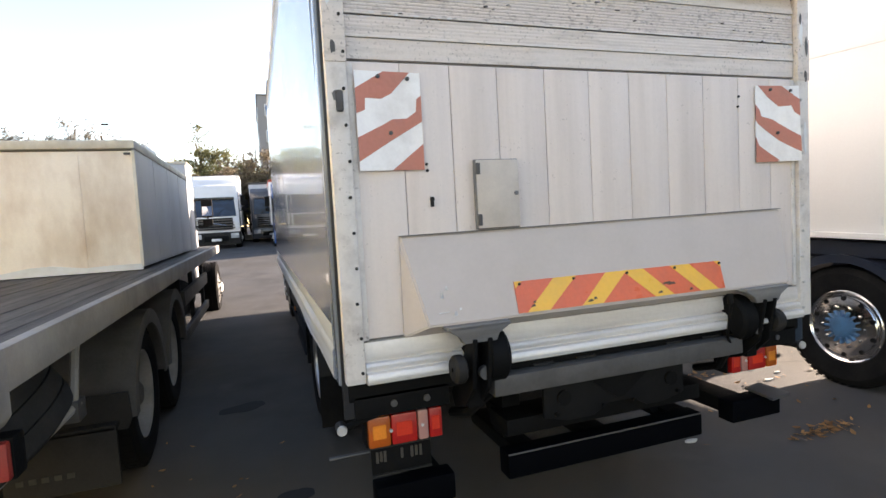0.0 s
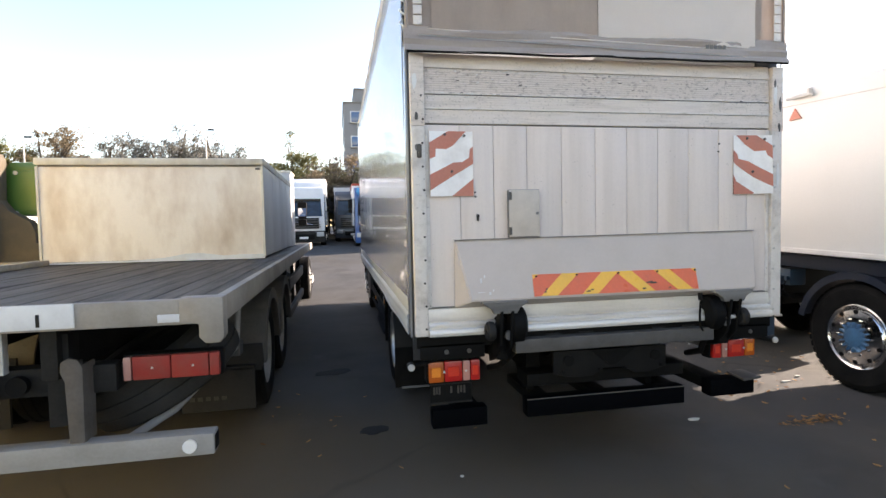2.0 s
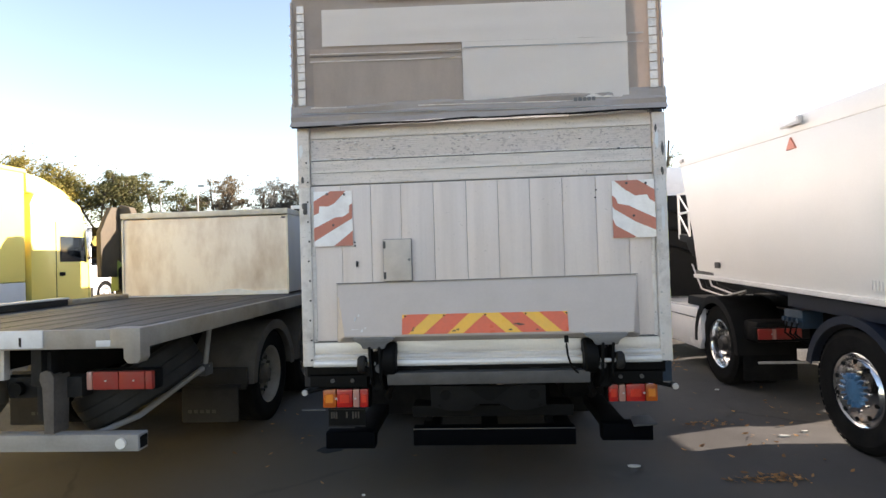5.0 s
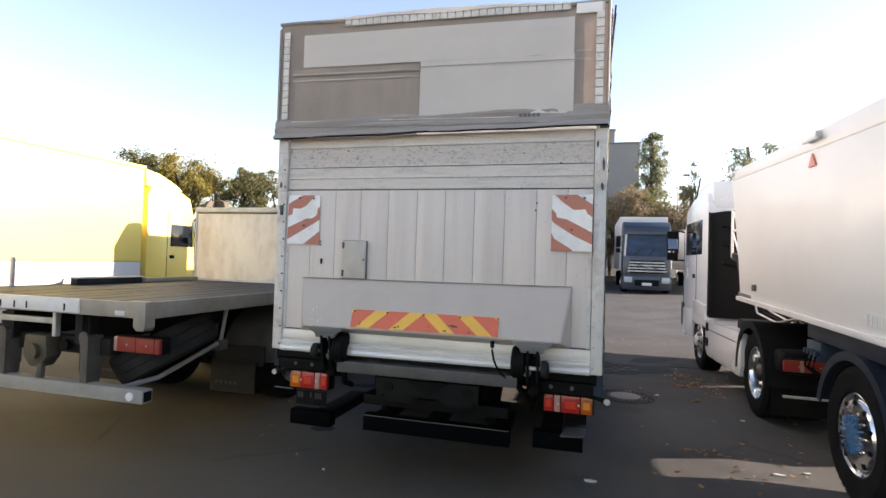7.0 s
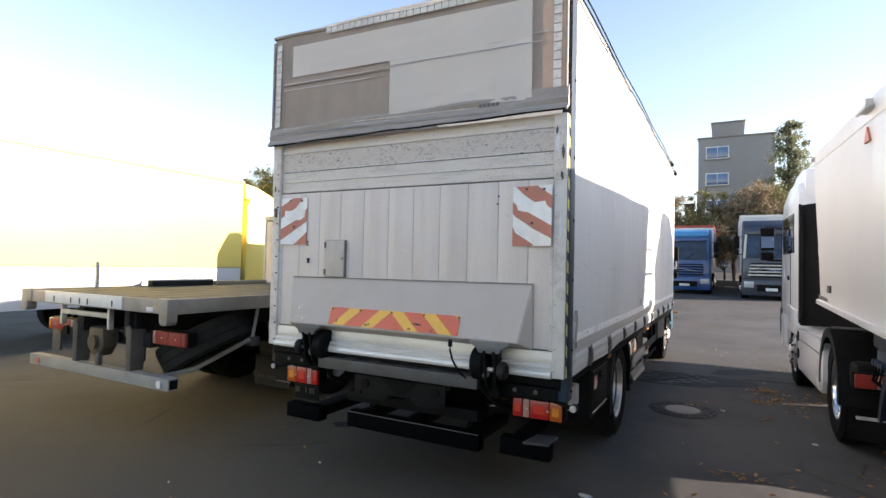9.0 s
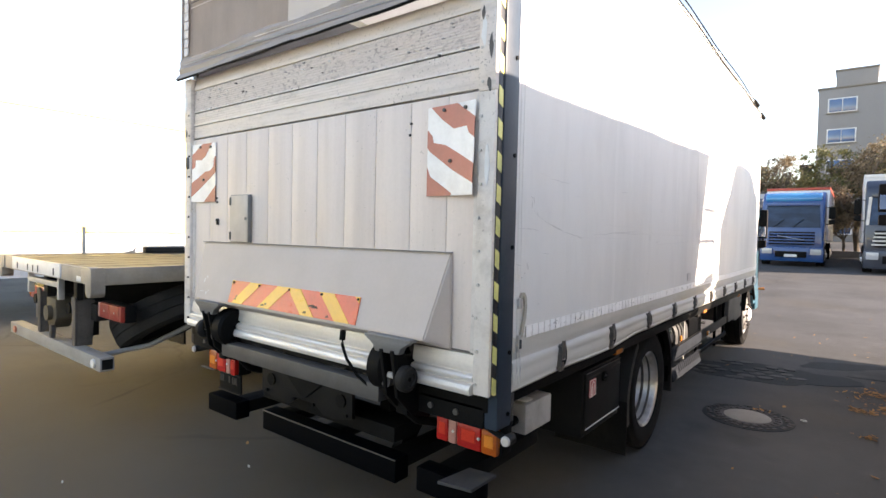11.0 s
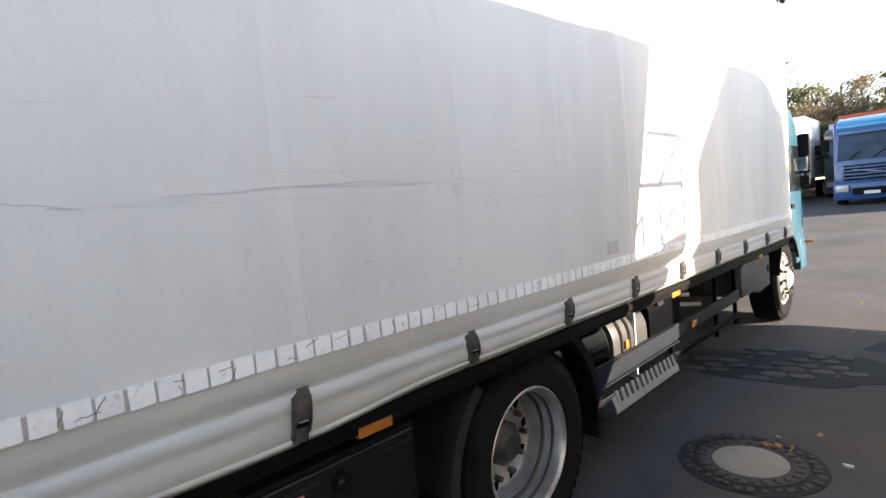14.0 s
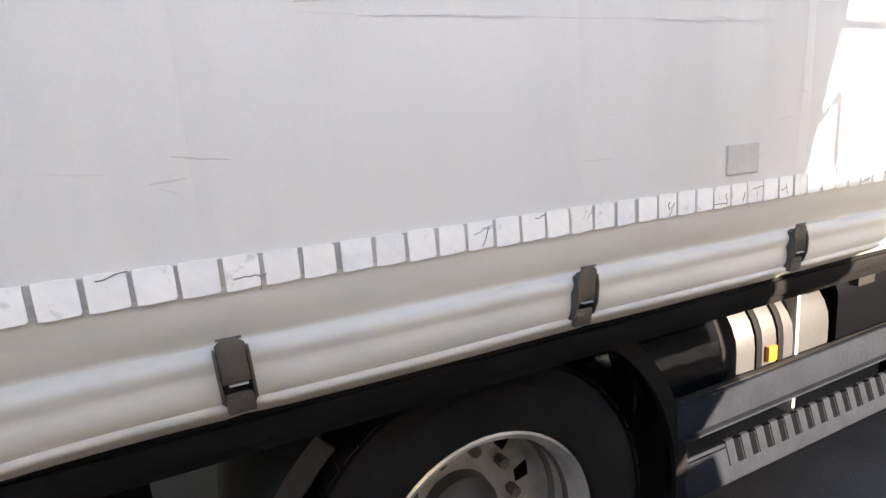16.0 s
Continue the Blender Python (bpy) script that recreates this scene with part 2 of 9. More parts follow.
LENS_ORANGE = mat("orange_lens", (0.5, 0.1, 0.012), 0.18, fine=160, vary=0.2, bump=0.3, coat=0.6)
LENS_CLEAR = mat("clear_lens", (0.5, 0.24, 0.2), 0.18, fine=160, vary=0.15, bump=0.3, coat=0.6)
AMBER = mat("amber_marker", (0.52, 0.17, 0.028), 0.25, vary=0.1, coat=0.5)
WHITE = mat("white_plastic", (0.72, 0.72, 0.71), 0.45, dirt=(0.5, 0.48, 0.46), amount=0.4, scale=9, vary=0.04)
TRAILER_WHITE = mat("white_trailer_paint", (0.7, 0.69, 0.67), 0.42, spec=0.4, dirt=(0.63, 0.62, 0.6), amount=0.45, scale=0.7, stretch=(1, 1, 1.5), vary=0.03, bump=0.02, coat=0.2)
CAB_WHITE = mat("white_cab_paint", (0.72, 0.72, 0.73), 0.25, dirt=(0.55, 0.54, 0.53), amount=0.4, scale=1.5, vary=0.03, bump=0.0, coat=0.4)
VALVE_BLUE = mat("dusty_valve_blue", (0.022, 0.05, 0.085), 0.5, dirt=(0.03, 0.04, 0.05), amount=0.7, scale=9, vary=0.15, bump=0.1)
CHASSIS_BLUE = mat("navy_chassis_paint", (0.013, 0.019, 0.034), 0.5, spec=0.3, dirt=(0.028, 0.03, 0.034), amount=0.6, scale=3, vary=0.15, bump=0.08)
# Mirror metal darkened so that bright reflections come back dim.
MIRROR = mat("dimmed_mirror", (0.3, 0.31, 0.33), 0.08, 1.0, fine=3, vary=0.05, bump=0.0)
RIM_DUST = mat("dusty_wheel_rim", (0.3, 0.285, 0.265), 0.6, spec=0.3, dirt=(0.15, 0.138, 0.122), amount=0.7, scale=5, vary=0.12, bump=0.1)
DUSTY = mat("road_dust_plastic", (0.07, 0.063, 0.055), 0.75, spec=0.2, dirt=(0.038, 0.035, 0.031), amount=0.7, scale=3, vary=0.15, bump=0.1)
GUARD_DUST = mat("dusty_mudguard", (0.125, 0.113, 0.1), 0.8, spec=0.2, dirt=(0.065, 0.06, 0.053), amount=0.7, scale=3, vary=0.15, bump=0.1)
LENS_DUSTY = mat("dusty_red_lens", (0.33, 0.035, 0.026), 0.5, spec=0.3, dirt=(0.2, 0.075, 0.06), amount=0.6, scale=8, fine=160, vary=0.2, bump=0.2)
GLASS = mat("dark_window_glass", (0.012, 0.016, 0.02), 0.05, fine=3, vary=0.3, bump=0.0)
# The blue sky's reflection is put into this glass's base colour.
GLASS_BLUE = mat("windscreen_painted_sky", (0.01, 0.026, 0.062), 0.07, dirt=(0.03, 0.075, 0.16), amount=0.7, scale=1.2, stretch=(0.6, 1, 2), fine=3, vary=0.3, bump=0.0, spec=0.25)
GLASS_SKY = mat("pale_window_glass", (0.07, 0.14, 0.28), 0.06, fine=3, vary=0.3, bump=0.0, coat=1.0)
CREAM = mat("stained_cream_panel", (0.9, 0.8, 0.69), 0.5, dirt=(0.62, 0.48, 0.36), amount=0.95, scale=1.6, stretch=(1.6, 1, 0.7), fine=70, vary=0.05, bump=0.05, low=0.43, high=0.72)
CREAM_EDGE = mat("pale_cream_trim", (0.7, 0.65, 0.56), 0.5, dirt=(0.4, 0.34, 0.25), amount=0.6, scale=5, stretch=(1, 1, 0.5), vary=0.06, bump=0.05)
LOAD_GREY = mat("pale_grey_panel", (0.6, 0.6, 0.61), 0.45, dirt=(0.47, 0.46, 0.45), amount=0.6, scale=1.5, stretch=(1, 1, 0.5), vary=0.04, bump=0.04)
DECK = mat("worn_deck_plank", (0.09, 0.077, 0.067), 0.55, dirt=(0.024, 0.021, 0.02), amount=1.0, scale=2.6, stretch=(6, 0.5, 1), fine=60, vary=0.3, bump=0.3, island=0.12, spec=0.2)
BEDRAIL = mat("dusty_grey_bed_rail", (0.34, 0.305, 0.265), 0.55, 0.15, dirt=(0.19, 0.165, 0.14), amount=0.7, scale=3, vary=0.1, bump=0.1)
YELLOW = mat("yellow_truck_paint", (0.92, 0.74, 0.2), 0.35, dirt=(0.88, 0.7, 0.2), amount=0.4, scale=1.2, vary=0.03, bump=0.02, coat=0.3)
SKIRT = mat("silver_side_skirt", (0.6, 0.61, 0.63), 0.35, dirt=(0.5, 0.5, 0.5), amount=0.4, scale=2, vary=0.04)
GREEN = mat("green_machine_paint", (0.055, 0.14, 0.025), 0.4, dirt=(0.09, 0.17, 0.04), amount=0.6, scale=2.5, vary=0.08, coat=0.2)
LIME = mat("lime_machine_paint", (0.2, 0.25, 0.05), 0.45, dirt=(0.13, 0.16, 0.05), amount=0.6, scale=5, vary=0.1)
RUST = mat("rust_brown_steel", (0.075, 0.058, 0.038), 0.7, dirt=(0.12, 0.09, 0.055), amount=0.6, scale=4, vary=0.2, bump=0.2)
TIMBER = mat("grey_timber", (0.33, 0.28, 0.21), 0.7, dirt=(0.22, 0.18, 0.13), amount=0.6, scale=4, stretch=(0.5, 4, 4), vary=0.15, bump=0.2)
CAB_TEAL = mat("sky_blue_cab_paint", (0.026, 0.1, 0.15), 0.3, dirt=(0.025, 0.085, 0.13), amount=0.4, scale=2, vary=0.04, coat=0.4)
CAB_BLUE = mat("blue_cab_paint", (0.003, 0.062, 0.225), 0.3, dirt=(0.003, 0.05, 0.175), amount=0.4, scale=2, vary=0.05, coat=0.5)
CAB_GREY = mat("slate_blue_cab_paint", (0.03, 0.04, 0.062), 0.35, 0.2, dirt=(0.022, 0.03, 0.047), amount=0.4, scale=2, vary=0.05, coat=0.4)
CAB_DARK = mat("dark_cab_paint", (0.05, 0.06, 0.075), 0.3, dirt=(0.08, 0.08, 0.085), amount=0.4, scale=2, vary=0.06, coat=0.4)
RED_TRIM = mat("red_trim", (0.45, 0.06, 0.03), 0.4, dirt=(0.35, 0.07, 0.05), amount=0.4, scale=4, vary=0.06)
CONCRETE = mat("pale_concrete", (0.23, 0.21, 0.185), 0.8, dirt=(0.2, 0.175, 0.15), amount=0.6, scale=6, vary=0.15, bump=0.3)
IRON = mat("cast_iron", (0.034, 0.028, 0.025), 0.65, 0.2, dirt=(0.07, 0.052, 0.042), amount=0.6, scale=12, vary=0.25, bump=0.4)
COBBLE = mat("cobble_stone", (0.062, 0.06, 0.058), 0.75, dirt=(0.034, 0.033, 0.032), amount=0.6, scale=8, vary=0.2, bump=0.5, island=0.25, spec=0.25)
WET = mat("damp_dark_tar", (0.02, 0.02, 0.021), 0.8, spec=0.25, dirt=(0.03, 0.03, 0.03), amount=0.6, scale=6, vary=0.3, bump=0.3)
LITTER = mat("pale_scrap", (0.5, 0.5, 0.48), 0.7, dirt=(0.35, 0.33, 0.3), amount=0.5, scale=20, vary=0.1)
BARK = mat("bark", (0.1, 0.08, 0.06), 0.9, dirt=(0.06, 0.05, 0.04), amount=0.6, scale=6, stretch=(1, 1, 0.3), vary=0.2, bump=0.4)
FACADE = mat("grey_render_facade", (0.285, 0.275, 0.27), 0.8, dirt=(0.225, 0.215, 0.21), amount=0.6, scale=0.25, stretch=(1, 1, 0.4), fine=8, vary=0.05, bump=0.05)
BRICK = mat("sooty_brick", (0.06, 0.045, 0.04), 0.85, dirt=(0.1, 0.07, 0.055), amount=0.6, scale=3, vary=0.2, bump=0.2)
HEADLAMP = mat("headlamp_lens", (0.38, 0.4, 0.42), 0.12, fine=50, vary=0.2, coat=1.0)
PATCH_DULL = mat("dull_repair_patch", (0.53, 0.518, 0.5), 0.65, vary=0.1)
SCUFF_DARK = mat("black_rub_mark", (0.36, 0.35, 0.335), 0.7, vary=0.3)
SCUFF = mat("dark_scuff", (0.55, 0.54, 0.525), 0.7, vary=0.2)
SCUFF2 = mat("faint_scuff", (0.63, 0.62, 0.605), 0.6, vary=0.1)
STRAP = mat("grey_strap_webbing", (0.4, 0.37, 0.31), 0.7, dirt=(0.3, 0.27, 0.22), amount=0.5, scale=12, vary=0.1, bump=0.2)
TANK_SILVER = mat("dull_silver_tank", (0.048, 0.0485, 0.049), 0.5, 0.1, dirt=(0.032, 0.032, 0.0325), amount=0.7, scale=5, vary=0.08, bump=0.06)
TANK_BLACK = mat("black_tank_paint", (0.0025, 0.003, 0.0042), 0.13, spec=0.6, dirt=(0.004, 0.0046, 0.0062), amount=0.5, scale=5, vary=0.12, bump=0.05)
FUEL_BLACK = mat("dull_black_tank_paint", (0.0014, 0.0018, 0.0026), 0.65, spec=0.03, dirt=(0.0022, 0.0027, 0.0036), amount=0.5, scale=5, vary=0.12, bump=0.05)
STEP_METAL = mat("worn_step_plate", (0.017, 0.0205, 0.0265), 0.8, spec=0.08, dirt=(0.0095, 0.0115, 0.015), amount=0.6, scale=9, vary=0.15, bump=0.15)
PAD_DULL = mat("dulled_reflective_pad", (0.74, 0.68, 0.63), 0.5, dirt=(0.42, 0.38, 0.35), amount=0.6, scale=24, low=0.5, high=0.66, vary=0.08, bump=0.05, island=0.08)
TAPE_EDGE = mat("grey_tape_edge", (0.47, 0.46, 0.445), 0.6, vary=0.12)
TAPE_CRACK = mat("dark_tape_crack", (0.16, 0.155, 0.15), 0.7, vary=0.15)
LEVER = mat("rubbed_lever_steel", (0.1, 0.09, 0.082), 0.38, 0.45, dirt=(0.055, 0.05, 0.045), amount=0.7, scale=38, vary=0.18, bump=0.12)
BOXGREY = mat("dusty_battery_box_paint", (0.065, 0.064, 0.063), 0.6, spec=0.3, dirt=(0.038, 0.036, 0.034), amount=0.6, scale=4, vary=0.1, bump=0.1)
POST_GREY = mat("pale_grey_post_paint", (0.42, 0.415, 0.4), 0.55, dirt=(0.25, 0.24, 0.22), amount=0.6, scale=9, vary=0.08)
BAR_DUST = mat("dusty_underrun_bar", (0.33, 0.315, 0.295), 0.65, spec=0.2, dirt=(0.2, 0.185, 0.165), amount=0.7, scale=4, stretch=(0.4, 1, 1), vary=0.1, bump=0.08)
FLAP_DUST = mat("dusty_rubber_flap", (0.036, 0.033, 0.03), 0.8, spec=0.15, dirt=(0.022, 0.02, 0.018), amount=0.7, scale=3, vary=0.15, bump=0.1)
SPARE_DUST = mat("dusty_spare_tyre", (0.03, 0.0285, 0.0265), 0.85, spec=0.1, dirt=(0.05, 0.046, 0.042), amount=0.7, scale=4, vary=0.15, bump=0.15)
POST_DUST = mat("dusty_underrun_post", (0.125, 0.11, 0.098), 0.7, spec=0.2, dirt=(0.06, 0.053, 0.046), amount=0.7, scale=4, vary=0.14, bump=0.1)
# Brighter lens colours that paint a lamp's inner glow.
RED_GLOW = mat("red_lens_painted_glow", (0.72, 0.045, 0.02), 0.25, fine=120, vary=0.15, bump=0.2, coat=0.5)
ORANGE_GLOW = mat("orange_lens_painted_glow", (0.85, 0.26, 0.03), 0.25, fine=120, vary=0.15, bump=0.2, coat=0.5)
SIGN_RED = mat("sign_red", (0.4, 0.045, 0.06), 0.4, dirt=(0.3, 0.05, 0.06), amount=0.4, scale=14, vary=0.06)
# Paler blue than the cab: the visor's sky sheen is painted in.
VISOR_BLUE = mat("glossy_visor_painted_sheen", (0.03, 0.25, 0.5), 0.12, dirt=(0.02, 0.18, 0.4), amount=0.4, scale=3, vary=0.05, bump=0.0, coat=1.0)
HATCH_GREY = mat("taupe_hatch_paint", (0.58, 0.515, 0.45), 0.55, spec=0.3, dirt=(0.42, 0.37, 0.32), amount=0.6, scale=9, fine=200, vary=0.06, bump=0.05)
BUCKLE = mat("worn_buckle_steel", (0.085, 0.08, 0.074), 0.42, 0.35, dirt=(0.025, 0.024, 0.022), amount=0.6, scale=30, vary=0.2, bump=0.15)
INK = mat("faded_print", (0.14, 0.135, 0.13), 0.6, vary=0.2)


def add_specks(m, colour, fine, low, high, amount, patch, stretch=(1, 1, 1)):
    """Scatters small corroded specks over a surface, thicker in some patches than in others."""
    t = m.node_tree
    n, l = t.nodes, t.links
    b = n["Principled BSDF"]
    base = b.inputs["Base Color"].links[0].from_socket
    co = n.new("ShaderNodeTexCoord")
    mp = n.new("ShaderNodeMapping")
    mp.inputs["Scale"].default_value = stretch
    l.new(co.outputs["Object"], mp.inputs["Vector"])
    facs = []
    for src, sc, lo, hi in ((mp.outputs["Vector"], fine, low, high), (co.outputs["Object"], patch, 0.4, 0.62)):
        tx = n.new("ShaderNodeTexNoise")
        tx.inputs["Scale"].default_value, tx.inputs["Detail"].default_value = sc, 4
        l.new(src, tx.inputs["Vector"])
        r = n.new("ShaderNodeMapRange")
        r.inputs["From Min"].default_value, r.inputs["From Max"].default_value = lo, hi
        l.new(tx.outputs["Fac"], r.inputs["Value"])
        facs.append(r.outputs["Result"])
    both = n.new("ShaderNodeMath")
    both.operation = "MULTIPLY"
    l.new(facs[0], both.inputs[0])
    l.new(facs[1], both.inputs[1])
    part_of = n.new("ShaderNodeMath")
    part_of.operation = "MULTIPLY"
    part_of.inputs[1].default_value = amount
    l.new(both.outputs[0], part_of.inputs[0])
    x = n.new("ShaderNodeMix")
    x.data_type = "RGBA"
    x.inputs["B"].default_value = (*colour, 1)
    l.new(part_of.outputs[0], x.inputs["Factor"])
    l.new(base, x.inputs["A"])
    l.new(x.outputs["Result"], b.inputs["Base Color"])


add_specks(PANEL_WORN, (0.13, 0.11, 0.098), 75, 0.56, 0.63, 0.6, 3.2, (0.6, 1, 1))
add_specks(PANEL_TOP, (0.16, 0.135, 0.12), 85, 0.6, 0.66, 0.6, 3.0)
add_specks(FRAME_WHITE, (0.16, 0.13, 0.105), 60, 0.6, 0.67, 0.6, 4.0)
add_specks(PANEL, (0.3, 0.25, 0.215), 60, 0.66, 0.7, 0.5, 2.5)


def leaf_mat(name, a, b):
    m = bpy.data.materials.new(name)
    m.use_nodes = True
    n, l = m.node_tree.nodes, m.node_tree.links
    p = n["Principled BSDF"]
    p.inputs["Roughness"].default_value = 0.7
    g = n.new("ShaderNodeNewGeometry")
    x = n.new("ShaderNodeMix")
    x.data_type = "RGBA"
    x.inputs["A"].default_value, x.inputs["B"].default_value = (*a, 1), (*b, 1)
    l.new(g.outputs["Random Per Island"], x.inputs["Factor"])
    l.new(x.outputs["Result"], p.inputs["Base Color"])
    tr = n.new("ShaderNodeBsdfTranslucent")
    l.new(x.outputs["Result"], tr.inputs["Color"])
    ad = n.new("ShaderNodeMixShader")
    ad.inputs["Fac"].default_value = 0.3
    l.new(p.outputs["BSDF"], ad.inputs[1])
    l.new(tr.outputs["BSDF"], ad.inputs[2])
    l.new(ad.outputs["Shader"], n["Material Output"].inputs["Surface"])
    return m


LEAF_GREEN = leaf_mat("olive_leaves", (0.07, 0.08, 0.03), (0.2, 0.18, 0.07))
LEAF_PALE = leaf_mat("grey_green_leaves", (0.12, 0.135, 0.07), (0.3, 0.31, 0.19))
LEAF_TWIG = leaf_mat("dark_thin_leaves", (0.06, 0.055, 0.05), (0.14, 0.125, 0.11))
LEAF_GREY = leaf_mat("dusty_grey_leaves", (0.1, 0.098, 0.085), (0.24, 0.23, 0.2))
LEAF_YELLOW = leaf_mat("autumn_leaves", (0.13, 0.13, 0.03), (0.36, 0.27, 0.06))
LEAF_BROWN = leaf_mat("brown_leaves", (0.12, 0.095, 0.06), (0.28, 0.21, 0.13))


# ---- building helpers ----
def bx(bm, x0, x1, y0, y1, z0, z1, bev=0.0, seg=2):
    r = bmesh.ops.create_cube(bm, size=1.0)
    vs = r["verts"]
    for v in vs:
        v.co = ((x0 + x1) / 2 + v.co.x * (x1 - x0), (y0 + y1) / 2 + v.co.y * (y1 - y0), (z0 + z1) / 2 + v.co.z * (z1 - z0))
    if bev:
        es = list({e for v in vs for e in v.link_edges})
        bmesh.ops.bevel(bm, geom=es, offset=bev, segments=seg, profile=0.6, affect="EDGES")
    return bm


def prism(bm, pts, axis, a0, a1, bev=0.0):
    """Extrudes a polygon: axis x takes (y, z) points, y takes (x, z), z takes (x, y)."""
    def place(p, a):
        return {"x": (a, p[0], p[1]), "y": (p[0], a, p[1]), "z": (p[0], p[1], a)}[axis]
    lo = [bm.verts.new(place(p, a0)) for p in pts]
    hi = [bm.verts.new(place(p, a1)) for p in pts]
    fs = [bm.faces.new(lo), bm.faces.new(hi[::-1])]
    k = len(pts)
    for i in range(k):
        fs.append(bm.faces.new((lo[i], hi[i], hi[(i + 1) % k], lo[(i + 1) % k])))
    bmesh.ops.recalc_face_normals(bm, faces=fs)
    if bev:
        es = list({e for f in fs for e in f.edges if len(e.link_faces) == 2 and e.calc_face_angle(0) > 0.35})
        bmesh.ops.bevel(bm, geom=es, offset=bev, segments=2, profile=0.6, affect="EDGES")
    return bm


def cyl(bm, p0, p1, r, seg=16, r2=None):
    p0, p1 = Vector(p0), Vector(p1)
    d = p1 - p0
    m = Matrix.Translation((p0 + p1) / 2) @ d.to_track_quat("Z", "Y").to_matrix().to_4x4()
    bmesh.ops.create_cone(bm, cap_ends=True, segments=seg, radius1=r, radius2=r if r2 is None else r2, depth=d.length, matrix=m)
    return bm


def tube(bm, pts, r, seg=8):
    pts = [Vector(p) for p in pts]
    rings = []
    for i, p in enumerate(pts):
        d = (pts[min(i + 1, len(pts) - 1)] - pts[max(i - 1, 0)]).normalized()
        q = d.to_track_quat("Z", "Y").to_matrix()
        rings.append([bm.verts.new(p + q @ Vector((r * math.cos(a), r * math.sin(a), 0))) for a in [2 * math.pi * k / seg for k in range(seg)]])
    for a, b in zip(rings, rings[1:]):
        for k in range(seg):
            bm.faces.new((a[k], a[(k + 1) % seg], b[(k + 1) % seg], b[k]))
    bm.faces.new(rings[0][::-1])
    bm.faces.new(rings[-1])
    return bm


def lathe(bm, prof, c, seg=40, skip=None):
    """Turns a profile of (radius, x) about the x axis through c. skip(i, k): faces left open."""
    rings = []
    for r, a in prof:
        rings.append([bm.verts.new((c[0] + a, c[1] + r * math.cos(2 * math.pi * k / seg), c[2] + r * math.sin(2 * math.pi * k / seg))) for k in range(seg)])
    for i, (a, b) in enumerate(zip(rings, rings[1:])):
        for k in range(seg):
            if skip and skip(i, k):
                continue
            bm.faces.new((a[k], b[k], b[(k + 1) % seg], a[(k + 1) % seg]))
    return bm


def part(name, bm, material, parent=None, label="", sharp=0.6):
    bmesh.ops.recalc_face_normals(bm, faces=bm.faces)
    for f in bm.faces:
        f.smooth = True
    for e in bm.edges:
        e.smooth = len(e.link_faces) == 2 and e.calc_face_angle(0) < sharp
    me = bpy.data.meshes.new(name)
    bm.to_mesh(me)
    bm.free()
    me.materials.append(material)
    ob = new(name, me)
    if parent:
        ob.parent = parent
    if label:
        tagged(ob, label)
    return ob


def twin(name, ob, shift, parent):
    """The same mesh once more under parent, moved by shift."""
    o = new(name, ob.data)
    o.parent = parent
    o.location = shift
    return o


def thing(name, at, label, category, group="", turn=0.0):
    e = new(name)
    e.matrix_world = pose(*at, 0, 0, turn)
    e.empty_display_size = 0.2
    return tagged(e, label, category, group)


B = bmesh.new


def clip_poly(poly, inside, cut):
    out = []
    for a, b in zip(poly, poly[1:] + poly[:1]):
        if inside(a):
            out.append(a)
        if inside(a) != inside(b):
            out.append(cut(a, b))
    return out


def clip_rect(poly, w, h):
    """A polygon cut to the rectangle 0..w, 0..h."""
    for ax, lim, sign in ((0, 0, 1), (0, w, -1), (1, 0, 1), (1, h, -1)):
        def inside(p):
            return sign * (p[ax] - lim) >= -1e-9
        def cut(a, b):
            t = (lim - a[ax]) / (b[ax] - a[ax])
            return (a[0] + t * (b[0] - a[0]), a[1] + t * (b[1] - a[1]))
        poly = clip_poly(poly, inside, cut)
        if not poly:
            return []
    return poly


def stripe(name, parent, poly, place, material, thick=0.003):
    """One thin stripe: a polygon in (u, v), put into space by place(u, v, lift)."""
    if len(poly) < 3:
        return
    bm = B()
    top = [bm.verts.new(place(u, v, thick)) for u, v in poly]
    low = [bm.verts.new(place(u, v, 0)) for u, v in poly]
    bm.faces.new(top)
    k = len(poly)
    for i in range(k):
        bm.faces.new((top[i], low[i], low[(i + 1) % k], top[(i + 1) % k]))
    part(name, bm, material, parent)


def tyre_profile(r, w, rim):
    return [(rim, -w * 0.40), (rim + 0.02, -w * 0.47), (rim + (r - rim) * 0.45, -w * 0.5), (r - 0.045, -w * 0.47), (r - 0.012, -w * 0.42),
            (r - 0.002, -w * 0.3), (r, -w * 0.16), (r - 0.012, -w * 0.155), (r - 0.012, -w * 0.13), (r, -w * 0.125), (r, w * 0.125), (r - 0.012, w * 0.13), (r - 0.012, w * 0.155), (r, w * 0.16), (r - 0.002, w * 0.3),
            (r - 0.012, w * 0.42), (r - 0.045, w * 0.47), (rim + (r - rim) * 0.72, w * 0.497), (rim + (r - rim) * 0.7, w * 0.505), (rim + (r - rim) * 0.45, w * 0.5), (rim + 0.02, w * 0.47), (rim, w * 0.40)]


